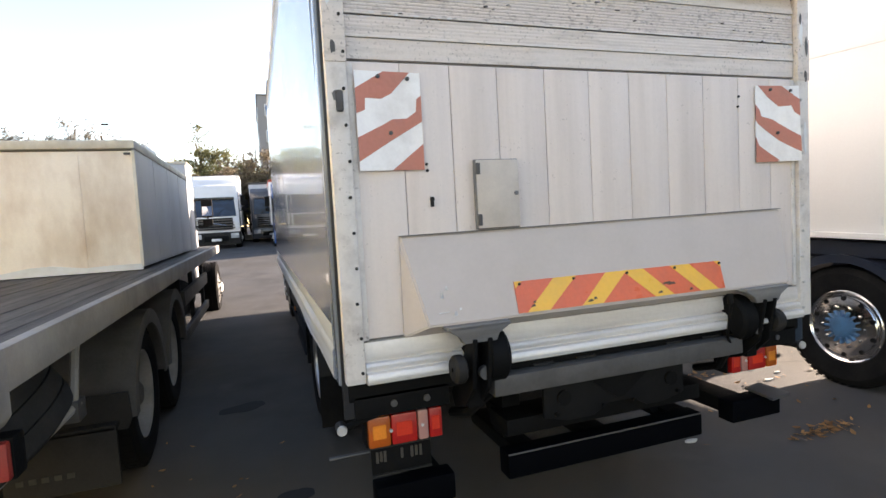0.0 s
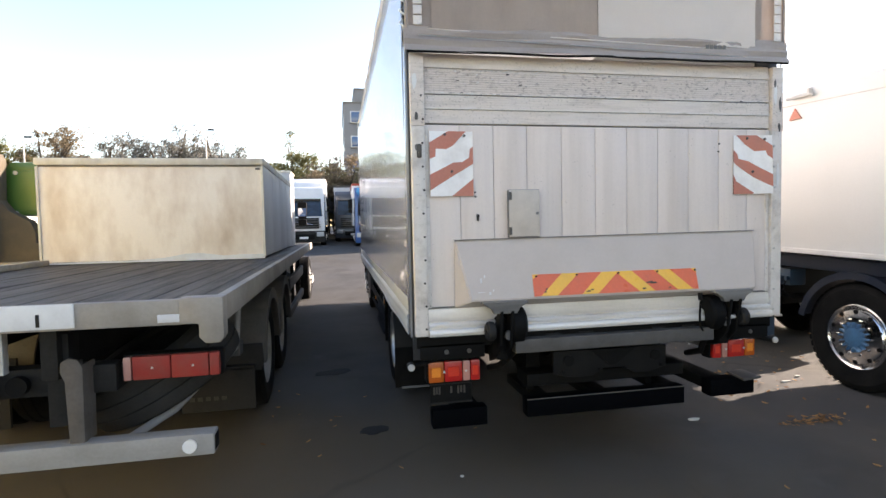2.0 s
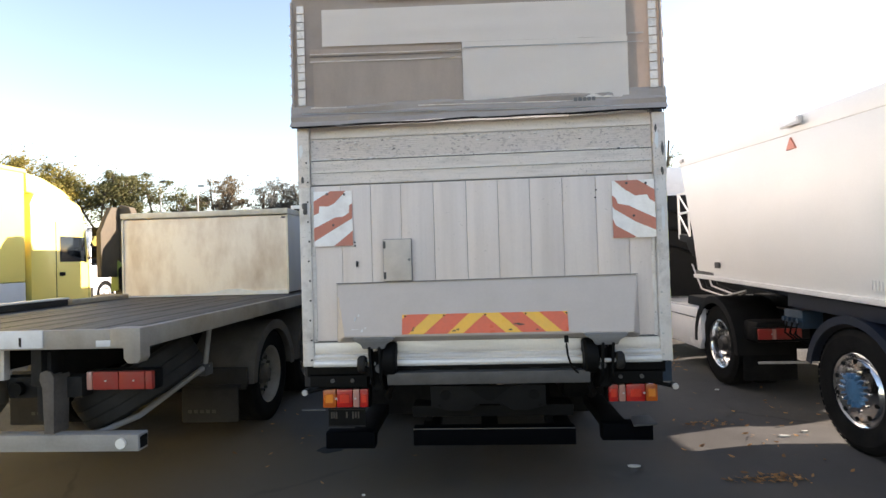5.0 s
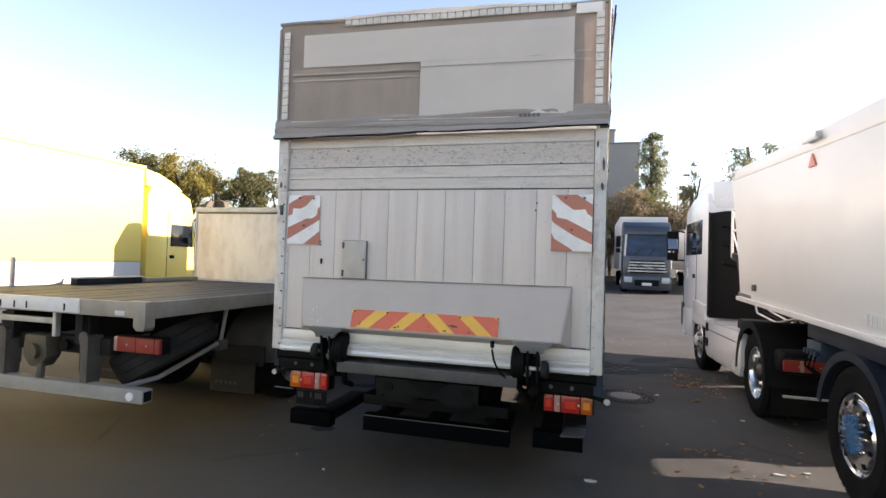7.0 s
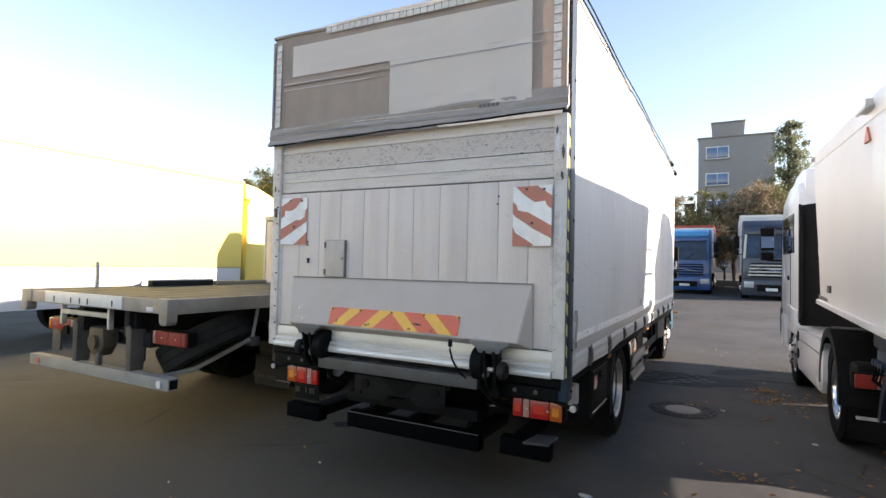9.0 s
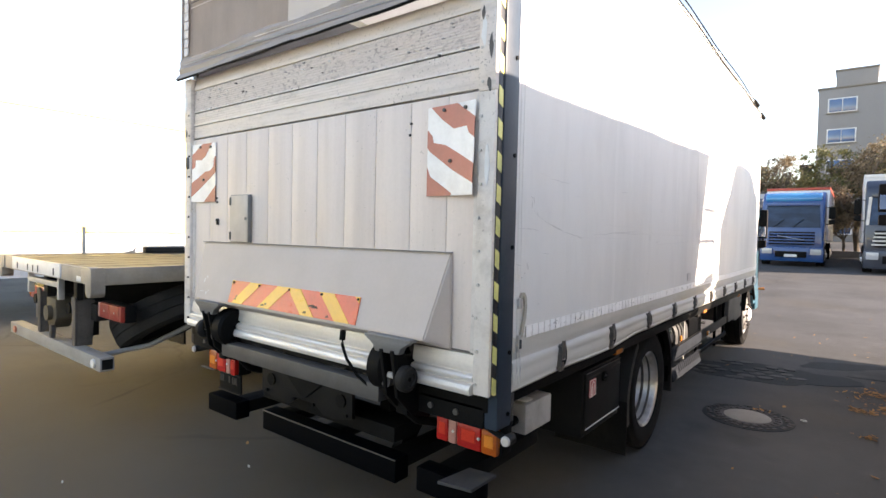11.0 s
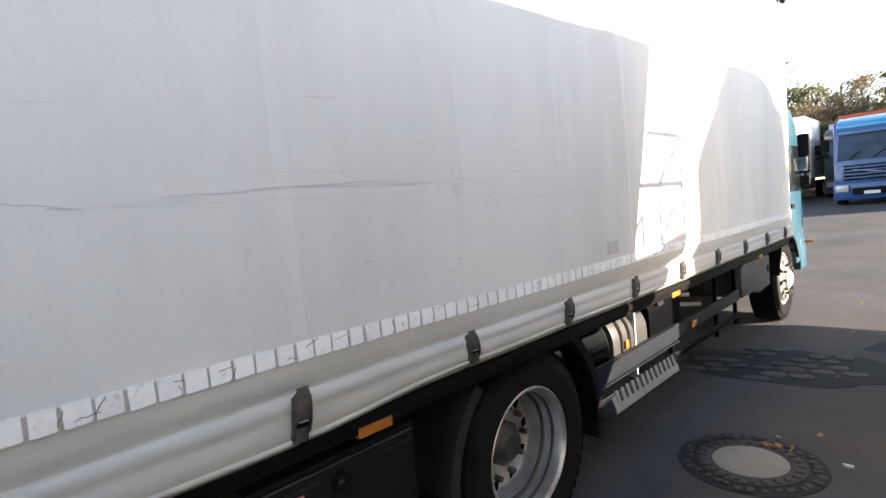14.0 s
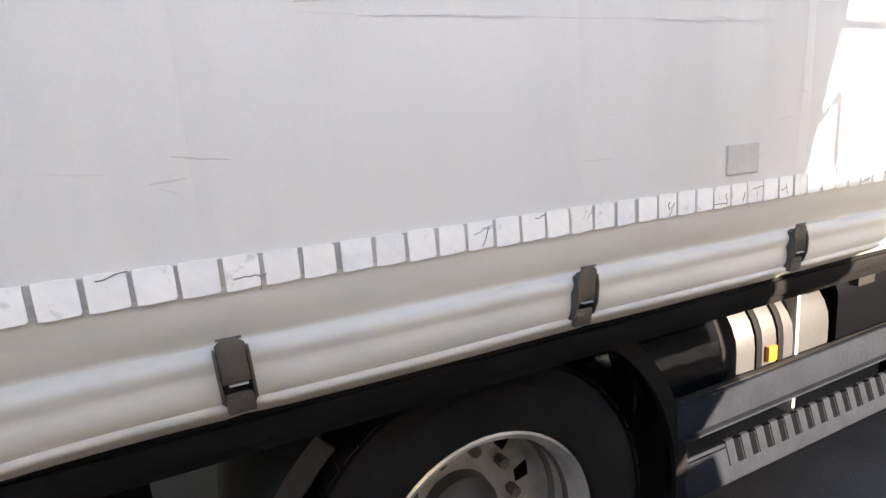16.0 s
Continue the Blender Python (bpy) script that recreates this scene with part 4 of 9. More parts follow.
def curtain_buckle(y, slant=0.14):
    """An over-centre clip on a short strap at the curtain's hem, leaning slightly forward."""
    def lean(bm):
        for v in bm.verts:
            v.co.y += slant * (v.co.z - 1.08)
            v.co.z += hem_lift(y) * min(1.0, (1.155 - v.co.z) / 0.14)
        return bm
    def plate(w, z0, z1, x0, x1, bev, top=0.012):
        bm = B()
        prism(bm, [(y - w, z0), (y + w, z0), (y + w, z1 - top), (y + w - top, z1), (y - w + top, z1), (y - w, z1 - top)], "x", x0, x1, bev)
        return lean(bm)
    b = part("curtain_buckle", plate(0.0235, 1.012, 1.135, 1.25, 1.262, 0.002), BUCKLE, TRUCK, "scuffed dark steel over-centre buckle")
    bm = plate(0.0215, 1.066, 1.153, 1.27, 1.277, 0.0025)
    for v in bm.verts:
        v.co.x += 0.09 * (1.11 - v.co.z)
    part("lever", bm, LEVER, b, "rubbed brown-grey lever plate")
    bm = B()
    cyl(bm, (1.2705, y - 0.0185, 1.1515), (1.2705, y + 0.0185, 1.1515), 0.0025, 8)
    part("lever_lip", lean(bm), BUCKLE, b)
    for dy in (-0.0262, 0.0222):
        bm = B()
        prism(bm, [(1.258, 1.13), (1.274, 1.128), (1.281, 1.1), (1.283, 1.062), (1.276, 1.03), (1.258, 1.018)], "y", y + dy, y + dy + 0.004)
        part("cheek", lean(bm), BUCKLE, b)
    bm = B()
    bx(bm, 1.27, 1.2815, y - 0.012, y + 0.016, 1.0615, 1.0645, 0.001, 1)
    part("wire_loop", lean(bm), GALV, b)
    bm = B()
    bx(bm, 1.262, 1.272, y - 0.021, y + 0.021, 1.046, 1.061, 0.002, 1)
    part("slot", lean(bm), DARK, b)
    part("hook_plate", plate(0.021, 1.006, 1.046, 1.262, 1.275, 0.003, 0.004), LEVER, b)
    for dy in (-0.009, 0.01):
        bm = B()
        cyl(bm, (1.274, y + dy - 0.006, 1.034), (1.2775, y + dy - 0.006, 1.034), 0.003, 8)
        part("rivet", lean(bm), BUCKLE, b)
    return b


for k in range(10):
    curtain_buckle(0.645 + 0.688 * k + (0.02 if k == 2 else 0.0), -0.04 if k == 2 else 0.14)


# roof, front wall, floor frame
def truck_shell():
    bm = B()
    rows = []
    for i in range(25):
        y = 0.02 + (BODY_FRONT - 0.04) * i / 24
        sag = 0.02 * math.sin(i * 1.9)
        rows.append([bm.verts.new((x, y, z + (sag if 0 < j < 6 else 0))) for j, (x, z) in enumerate(((-1.262, 3.49), (-1.25, 3.585), (-0.6, 3.6), (0, 3.6), (0.6, 3.575), (1.25, 3.52), (1.262, 3.46)))])
    for a, b in zip(rows, rows[1:]):
        for k in range(6):
            bm.faces.new((a[k], a[k + 1], b[k + 1], b[k]))
    bmesh.ops.solidify(bm, geom=bm.faces[:], thickness=0.02)
    part("roof", bm, TARP, TRUCK, "sagging grey tarpaulin roof")
    bm = B()
    bx(bm, -1.24, 1.24, BODY_FRONT - 0.03, BODY_FRONT + 0.02, 1.0, 3.55, 0.01)
    part("front_wall", bm, PANEL, TRUCK)
    bm = B()
    bx(bm, -1.22, 1.22, 0.05, BODY_FRONT, 0.93, 1.05, 0.01)
    part("floor_frame", bm, DARK, TRUCK, "black steel body floor")
    for s in (-1, 1):
        bm = B()
        bx(bm, s * 0.36, s * 0.44, 0.3, 8.1, 0.68, 0.93, 0.008)
        part("chassis_rail", bm, DARK, TRUCK)
        bm = B()
        bx(bm, s * 1.2 - 0.03, s * 1.2 + 0.03, 0.2, BODY_FRONT, 0.955, 0.995, 0.006)
        part("side_rail", bm, DARK, TRUCK)
    for y in (1.7, 3.3, 4.9, 6.3):
        bm = B()
        bx(bm, -0.36, 0.36, y, y + 0.08, 0.7, 0.88, 0.008)
        part("cross_member", bm, DARK, TRUCK)
    bm = B()
    cyl(bm, (-0.75, 2.42, 0.47), (0.75, 2.42, 0.47), 0.09, 16)
    cyl(bm, (-0.16, 2.42, 0.47), (0.16, 2.42, 0.47), 0.2, 16)
    part("rear_axle", bm, DARK, TRUCK)
    bm = B()
    cyl(bm, (0, 2.4, 0.5), (0, 7.0, 0.72), 0.05, 12)
    part("drive_shaft", bm, DARK, TRUCK)


truck_shell()

# roof cords on the right, each with a knotted end
for zc, y1, dz in ((3.505, 6.4, -0.02), (3.45, 7.02, -0.02)):
    bm = B()
    tube(bm, [(1.285, 0.05 + (y1 - 0.05) * i / 14, zc + dz * i / 14 + 0.012 * math.sin(i * 1.3)) for i in range(15)], 0.006, 6)
    cord = part("roof_cord", bm, DARK, TRUCK, "thin black tensioning cord")
    bm = B()
    cyl(bm, (1.285, y1 - 0.16, zc + dz + 0.005), (1.285, y1 + 0.06, zc + dz - 0.02), 0.014, 8, 0.03)
    part("knot", bm, DARK, cord)
# left-hand corner cord
bm = B()
tube(bm, [(-1.258 - 0.004 * math.sin(i * 1.4), 0.03, 3.5 - 0.04 * i) for i in range(21)], 0.006, 6)
part("corner_cord", bm, DARK, TRUCK)
bm = B()
tube(bm, [(1.262 + 0.004 * math.sin(i * 1.7), 0.02 + 0.008 * math.sin(i * 2.3), 3.47 - 0.8 * i / 14) for i in range(15)], 0.005, 6)
part("corner_cord", bm, DARK, TRUCK)


# rear posts
def rear_posts():
    for s in (-1, 1):
        bm = B()
        xa, xb = (-1.23, -1.152) if s < 0 else (1.174, 1.252)
        bx(bm, xa, xb, 0.0, 0.054, 1.015, 2.66, 0.008)
        p = part("rear_post", bm, FRAME_WHITE, TRUCK, "battered white rear post with rivets")
        bm = B()
        bx(bm, xa - 0.002, xb + 0.002, -0.004, 0.03, 2.245, 2.66, 0.004)
        part("post_cover", bm, PANEL_TOP, p, "scuffed pale cover on the upper post")
        rx = -1.166 if s < 0 else 1.19
        first = None
        for k in range(11):
            z = 1.06 + 0.118 * k * 1.15
            if first is None:
                bm = B()
                cyl(bm, (0, 0.004, 0), (0, -0.005, 0), 0.0065, 8)
                first = part("rivet", bm, DARKGREY if s < 0 else GALV, p)
                first.location = (rx, -0.003, z)
            else:
                twin("rivet", first, (rx + 0.004 * math.sin(k * 2.3), -0.003, z), p)
    # slate corner post and its hazard tape on the right-hand side
    bm = B()
    bx(bm, 1.2, 1.262, 0.056, 0.17, 0.865, 3.46, 0.008)
    sp = part("corner_post", bm, POST, TRUCK, "slate-blue painted steel corner post")
    for z in (0.92, 1.18, 1.62, 2.0, 2.4, 2.9):
        bm = B()
        cyl(bm, (1.258, 0.138, z), (1.268, 0.138, z), 0.009, 8)
        part("bolt", bm, DARK, sp)
    bm = B()
    bx(bm, -1.24, -1.19, 0.056, 0.072, 0.865, 3.46, 0.004)
    part("corner_post", bm, TAPE_BLACK, TRUCK, "black corner post")
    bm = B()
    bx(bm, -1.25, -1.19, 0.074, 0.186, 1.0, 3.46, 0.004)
    part("side_edge", bm, TARP_SHADE, TRUCK, "edge of the side wall in the left curtain's painted shade")
    bm = B()
    bx(bm, 1.2, 1.248, 0.172, 0.186, 0.99, 3.45)
    part("seal_strip", bm, TAPE_BLACK, TRUCK)
    bm = B()
    bx(bm, 1.235, 1.256, 0.018, 0.05, 1.015, 2.66, 0.003)
    edge = part("tape_backing", bm, TAPE_BLACK, TRUCK, "black and yellow hazard tape")
    for k in range(13):
        z = 0.985 + 0.13 * k
        poly = clip_rect([(-0.02, z - 0.965), (0.07, z - 0.985 - 0.03), (0.07, z - 0.985 + 0.04), (-0.02, z - 0.965 + 0.07)], 0.031, 1.64)
        stripe("yellow_stripe", edge, poly, lambda u, v, h: (1.256 + h, 0.0185 + u, 1.018 + v), TAPE_YELLOW, 0.002)


def battered(x, z, w, h, seed, m):
    """A torn flake of paint or bent metal on the right-hand rear post."""
    rng = random.Random(seed)
    bm = B()
    k = 9
    pts = [(x + w * rng.uniform(0.6, 1.1) * math.cos(6.283 * i / k), z + h * rng.uniform(0.6, 1.1) * math.sin(6.283 * i / k)) for i in range(k)]
    prism(bm, pts, "y", -0.0035 - 0.0015 * (seed % 3), 0.002)
    part("paint_flake", bm, m, TRUCK)


rear_posts()
for i, (x, z, w, h, m) in enumerate(((1.215, 2.6, 0.02, 0.05, WHITE), (1.195, 2.48, 0.016, 0.07, WHITE), (1.23, 2.42, 0.01, 0.05, GREYSTEEL), (1.205, 2.33, 0.022, 0.04, WHITE), (1.225, 2.27, 0.012, 0.03, GREYSTEEL), (1.19, 2.55, 0.008, 0.03, GREYSTEEL), (1.22, 1.95, 0.014, 0.09, WHITE), (-1.2, 2.3, 0.014, 0.03, GREYSTEEL), (-1.205, 2.5, 0.018, 0.06, WHITE), (-1.2, 2.12, 0.015, 0.025, BEAM))):
    battered(x, z, w, h, i, m)


# tail lift platform closed against the rear, set back between the posts
PLATFORM = B()
bx(PLATFORM, -1.15, 1.172, 0.012, 0.05, 1.17, 2.665, 0.004)
PLATFORM = part("tail_lift_platform", PLATFORM, BEAM, TRUCK, "aluminium tail lift platform made of vertical boards")
PLATFORM.location = (0, 0.03, 0)
edges_x = [-1.148, -0.942, -0.735, -0.525, -0.301, -0.077, 0.138, 0.353, 0.571, 0.793, 1.003, 1.17]
for a, b in zip(edges_x, edges_x[1:]):
    bm = B()
    bx(bm, a + 0.0014, b - 0.0014, -0.006, 0.012, 1.185, 2.255, 0.002)
    part("platform_board", bm, PANEL, PLATFORM)


# worn corrugated boards along the top
def ribbed_board(z0, z1, ribs, lean, depth, m, lab):
    bm = B()
    pts = [(0.02, z0)]
    for i in range(ribs):
        za = z0 + (z1 - z0) * i / ribs
        st = (z1 - z0) / ribs
        y = -0.008 + lean * (i / ribs)
        pts += [(y, za + st * 0.08), (y - depth, za + st * 0.28), (y - depth, za + st * 0.72), (y, za + st * 0.92)]
    pts.append((0.02, z1))
    prism(bm, pts, "x", -1.146, 1.168)
    return part("ribbed_board", bm, m, PLATFORM, lab)


ribbed_board(2.263, 2.346, 3, 0.0, 0.0006, PANEL_TOP, "pale aluminium board with faint ribs")
ribbed_board(2.356, 2.429, 5, 0.0, 0.0014, PANEL_TOP, "pale ribbed aluminium board")
ribbed_board(2.437, 2.582, 11, 0.004, 0.0022, PANEL_WORN, "scuffed corrugated aluminium board")
bm = B()
prism(bm, [(0.02, 2.583), (-0.012, 2.583), (-0.014, 2.592), (-0.004, 2.62), (0.004, 2.668), (0.02, 2.668)], "x", -1.146, 1.168)
part("top_lip", bm, PANEL_TOP, PLATFORM, "pale sloping top lip of the platform")
for z, y, h in ((2.351, -0.016, 0.005), (2.4365, -0.014, 0.0035)):
    bm = B()
    bx(bm, -1.146, 1.168, y, y + 0.012, z - h, z + h, 0.0015)
    part("trim_strip", bm, FRAME_WHITE, PLATFORM)
# nicks knocked into the strips and bright scrapes on the corrugation
nick_rng = random.Random(21)
for k in range(46):
    x = nick_rng.uniform(-1.1, 1.1)
    up = nick_rng.random() < 0.45
    z = 2.4385 + nick_rng.uniform(-0.004, 0.004) if up else nick_rng.uniform(2.45, 2.57)
    w = nick_rng.uniform(0.004, 0.014)
    h = nick_rng.uniform(0.0015, 0.005)
    bm = B()
    prism(bm, [(x - w, z), (x - w * 0.3, z - h), (x + w, z - h * 0.4), (x + w * 0.4, z + h)], "y", -0.0165, -0.006)
    part("scrape", bm, nick_rng.choice((GREYSTEEL, SCUFF_DARK, SCUFF_DARK, WHITE)), PLATFORM)

# sloping fairing over the lift
bm = B()
V = [bm.verts.new(p) for p in ((-0.985, 0.012, 1.576), (1.044, 0.012, 1.588), (0.98, -0.087, 1.221), (-0.912, -0.087, 1.224), (-0.99, 0.016, 1.172), (1.05, 0.016, 1.178), (-0.985, 0.024, 1.576), (1.044, 0.024, 1.588), (-0.99, 0.024, 1.172), (1.05, 0.024, 1.178))]
for q in ((0, 1, 2, 3), (0, 3, 4), (1, 5, 2), (3, 2, 5, 4), (6, 7, 1, 0), (8, 6, 0, 4), (7, 9, 5, 1), (4, 5, 9, 8), (6, 8, 9, 7)):
    bm.faces.new([V[i] for i in q])
bmesh.ops.recalc_face_normals(bm, faces=bm.faces)
bmesh.ops.bevel(bm, geom=[e for e in bm.edges if e.calc_face_angle(0) > 0.2], offset=0.006, segments=2, affect="EDGES")
FAIR = part("lift_fairing", bm, FAIRING, TRUCK, "smooth grey sloping steel fairing", sharp=0.35)
# dark strip painting the line of shade along the fairing's top edge
bm = B()
prism(bm, [(-0.985, 1.577), (1.046, 1.589), (1.046, 1.593), (-0.985, 1.581)], "y", 0.004, 0.022)
part("edge_seal", bm, BEAM, FAIR)
# scratches on the fairing's edge
for u, v, w, h in ((0.03, 0.1, 0.012, 0.03), (0.045, 0.13, 0.01, 0.018), (0.06, 0.03, 0.014, 0.02), (0.02, 0.045, 0.05, 0.006), (0.075, 0.05, 0.01, 0.012)):
    bm = B()
    for p in ((0, 0), (w, 0.004), (w * 0.9, h), (0.001, h * 0.9)):
        uu, vv = -0.9 + u * 1.6 + p[0], v + p[1]
        bm.verts.new((uu, -0.0895 + vv / 0.365 * 0.099, 1.224 + vv))
    bm.faces.new(bm.verts)
    bmesh.ops.solidify(bm, geom=bm.faces[:], thickness=0.003)
    part("bare_scratch", bm, WHITE, FAIR)

# chevron band on the fairing
SL = Vector((0, 0.099, 0.366)).normalized()
OUT = Vector((0, -0.366, 0.099)).normalized()
B0 = Vector((-0.527, -0.0842, 1.234))
BW, BH = 1.093, 0.132


def on_band(u, v, h):
    return B0 + Vector((u, 0, 0)) + SL * v + OUT * (0.004 + h)


bm = B()
for h in (0, -0.006):
    for u, v in ((0, 0), (BW, 0), (BW, BH), (0, BH)):
        bm.verts.new(on_band(u, v, h))
vs = list(bm.verts)
bm.faces.new(vs[:4])
bm.faces.new(vs[7:3:-1])
for i in range(4):
    bm.faces.new((vs[i], vs[(i + 1) % 4], vs[4 + (i + 1) % 4], vs[4 + i]))
BAND = part("chevron_band", bm, BAND_RED, FAIR, "red and yellow reflective chevron band")
half, pitch, wd = BW / 2, 0.262, 0.131
for k in range(-1, 3):
    x = 0.02 + k * pitch
    for m in (0, 1):
        poly = clip_rect([(x + 0.02, 0), (x + 0.02 + wd * 0.8, 0), (x + 0.165 + wd * 0.85, BH), (x + 0.165, BH)], half, BH)
        if m:
            poly = [(BW - u, v) for u, v in poly][::-1]
        stripe("yellow_stripe", BAND, poly, on_band, BAND_YELLOW, 0.002)
rng = random.Random(7)
for u, v, w in ((0.06, 0.02, 0.02), (0.07, 0.035, 0.015), (0.33, 0.012, 0.03), (0.36, 0.02, 0.02), (0.73, 0.05, 0.06), (0.76, 0.045, 0.05), (0.7, 0.012, 0.03), (0.88, 0.01, 0.02)):
    stripe("rust_spot", BAND, [(u, v), (u + w, v + 0.002), (u + w * 0.8, v + 0.012), (u + w * 0.3, v + 0.009)], lambda a, b, h: on_band(a, b, h + 0.002), RUST, 0.001)
for u in (0.02, 0.28, 0.555, 0.82, 1.085):
    bm = B()
    cyl(bm, on_band(u, BH - 0.012, 0), on_band(u, BH - 0.012, 0.008), 0.006, 8)
    part("rivet", bm, DARKGREY, BAND)


# red and white warning boards
def warning_board(x0, z0, w, h, stripes, bend, away):
    def place(u, v, t):
        out = 0.002 + bend * (u / w if away > 0 else 1 - u / w) ** 2 * (1.15 - 0.4 * v / h)
        return (x0 + u, -0.0095 - t - out - 0.002 * v, z0 + v)
    bm = B()
    grid = [[[bm.verts.new(place(w * i / 6, h * j / 4, t)) for i in range(7)] for j in range(5)] for t in (0.003, 0.0)]
    for g in grid:
        for j in range(4):
            for i in range(6):
                bm.faces.new((g[j][i], g[j][i + 1], g[j + 1][i + 1], g[j + 1][i]))
    rim = [(0, i) for i in range(7)] + [(j, 6) for j in range(1, 5)] + [(4, i) for i in range(5, -1, -1)] + [(j, 0) for j in range(3, 0, -1)]
    for k, (j, i) in enumerate(rim):
        j2, i2 = rim[(k + 1) % len(rim)]
        bm.faces.new((grid[0][j][i], grid[0][j2][i2], grid[1][j2][i2], grid[1][j][i]))
    bmesh.ops.recalc_face_normals(bm, faces=bm.faces)
    b = part("warning_board", bm, MARKER_WHITE, PLATFORM, "faded red and white striped warning board")
    for shape in stripes:
        for i in range(10):
            a, c = i / 10, (i + 1) / 10
            poly = clip_rect([(p - a, q) for p, q in shape], c - a, 1.0)
            stripe("red_stripe", b, [((p + a) * w, q * h) for p, q in poly], place, MARKER_RED, 0.0045)
    for u, v in ((w * 0.35, h - 0.02), (w * 0.8, h - 0.025), (w * 0.5, h * 0.38)):
        bm = B()
        p = Vector(place(u, v, 0.004))
        cyl(bm, p, p + Vector((0, -0.008, 0)), 0.008, 8)
        part("rivet", bm, GREYSTEEL, b)


warning_board(-1.126, 1.838, 0.263, 0.379, [[(0, 0.82), (0, 0.57), (0.13, 0.61), (0.14, 0.73), (0.38, 0.725), (0.54, 0.78), (0.84, 1), (0.43, 1)],
                                            [(0, 0.33), (0, 0.09), (0.5, 0.3), (1, 0.5), (1, 0.77), (0.93, 0.73), (0.91, 0.6), (0.76, 0.53), (0.54, 0.52), (0.38, 0.46)],
                                            [(0.5, 0), (1, 0), (1, 0.27)]], 0.02, -1)
warning_board(0.898, 1.832, 0.268, 0.383, [[(0.07, 1), (0.62, 1), (1, 0.82), (1, 0.6), (0.88, 0.66), (0.83, 0.74), (0.55, 0.73), (0.3, 0.85)],
                                           [(0, 0.75), (0, 0.55), (0.06, 0.5), (0.54, 0.28), (1, 0.12), (1, 0.33), (0.39, 0.56), (0.13, 0.6), (0.1, 0.68)],
                                           [(0, 0), (0.5, 0), (0.54, 0.02), (0.07, 0.22), (0, 0.33)]], 0.034, 1)

# inspection hatch, latch and small fittings
bm = B()
bx(bm, -0.654, -0.456, -0.032, -0.006, 1.586, 1.874, 0.006)
HATCH = part("inspection_hatch", bm, BEAM, PLATFORM, "small grey hatch door")
bm = B()
bx(bm, -0.65, -0.46, -0.038, -0.032, 1.59, 1.87, 0.003)
part("hatch_door", bm, HATCH_GREY, HATCH)
bm = B()
cyl(bm, (-0.474, -0.044, 1.73), (-0.474, -0.03, 1.73), 0.009, 12)
part("lock", bm, BEAM, HATCH)
for z in (1.625, 1.835):
    bm = B()
    bx(bm, -0.652, -0.634, -0.042, -0.036, z - 0.024, z + 0.024, 0.003)
    part("hinge", bm, GREYSTEEL, HATCH)
bm = B()
bx(bm, -0.845, -0.832, -0.02, -0.006, 1.69, 1.73, 0.003)
cyl(bm, (-0.838, -0.022, 1.72), (-0.838, -0.006, 1.72), 0.008, 8)
part("latch", bm, DARKGREY, PLATFORM)
for x, z in ((-0.852, 1.86), (0.795, 2.16), (0.788, 2.11), (-0.85, 1.835)):
    bm = B()
    cyl(bm, (x, -0.012, z), (x, -0.004, z), 0.006, 8)
    part("rivet", bm, DARKGREY, PLATFORM)
bm = B()
bx(bm, -1.2, -1.172, -0.012, 0.004, 2.06, 2.14, 0.01)
part("post_plate", bm, GREYSTEEL, TRUCK)
for x in (-1.14, 1.158):
    bm = B()
    bx(bm, x - 0.012, x + 0.012, -0.012, 0.012, 1.18, 2.25, 0.003)
    part("edge_strip", bm, FRAME_WHITE, PLATFORM)


# aluminium sill below the platform
def sill(x0, x1):
    bm = B()
    prism(bm, [(0.05, 1.172), (0.02, 1.172), (0.012, 1.112), (0.014, 1.104), (0.024, 1.1), (0.024, 1.093), (0.004, 1.089), (-0.002, 1.08), (-0.001, 1.068), (0.006, 1.062), (0.006, 1.057), (-0.014, 1.052), (-0.021, 1.04), (-0.022, 1.026), (-0.016, 1.013), (0.05, 1.008)], "x", x0, x1)
    part("sill_profile", bm, ALU, TRUCK, "ribbed aluminium rear sill")


sill(-1.15, -0.72)
sill(-0.59, 0.69)
sill(0.84, 1.173)


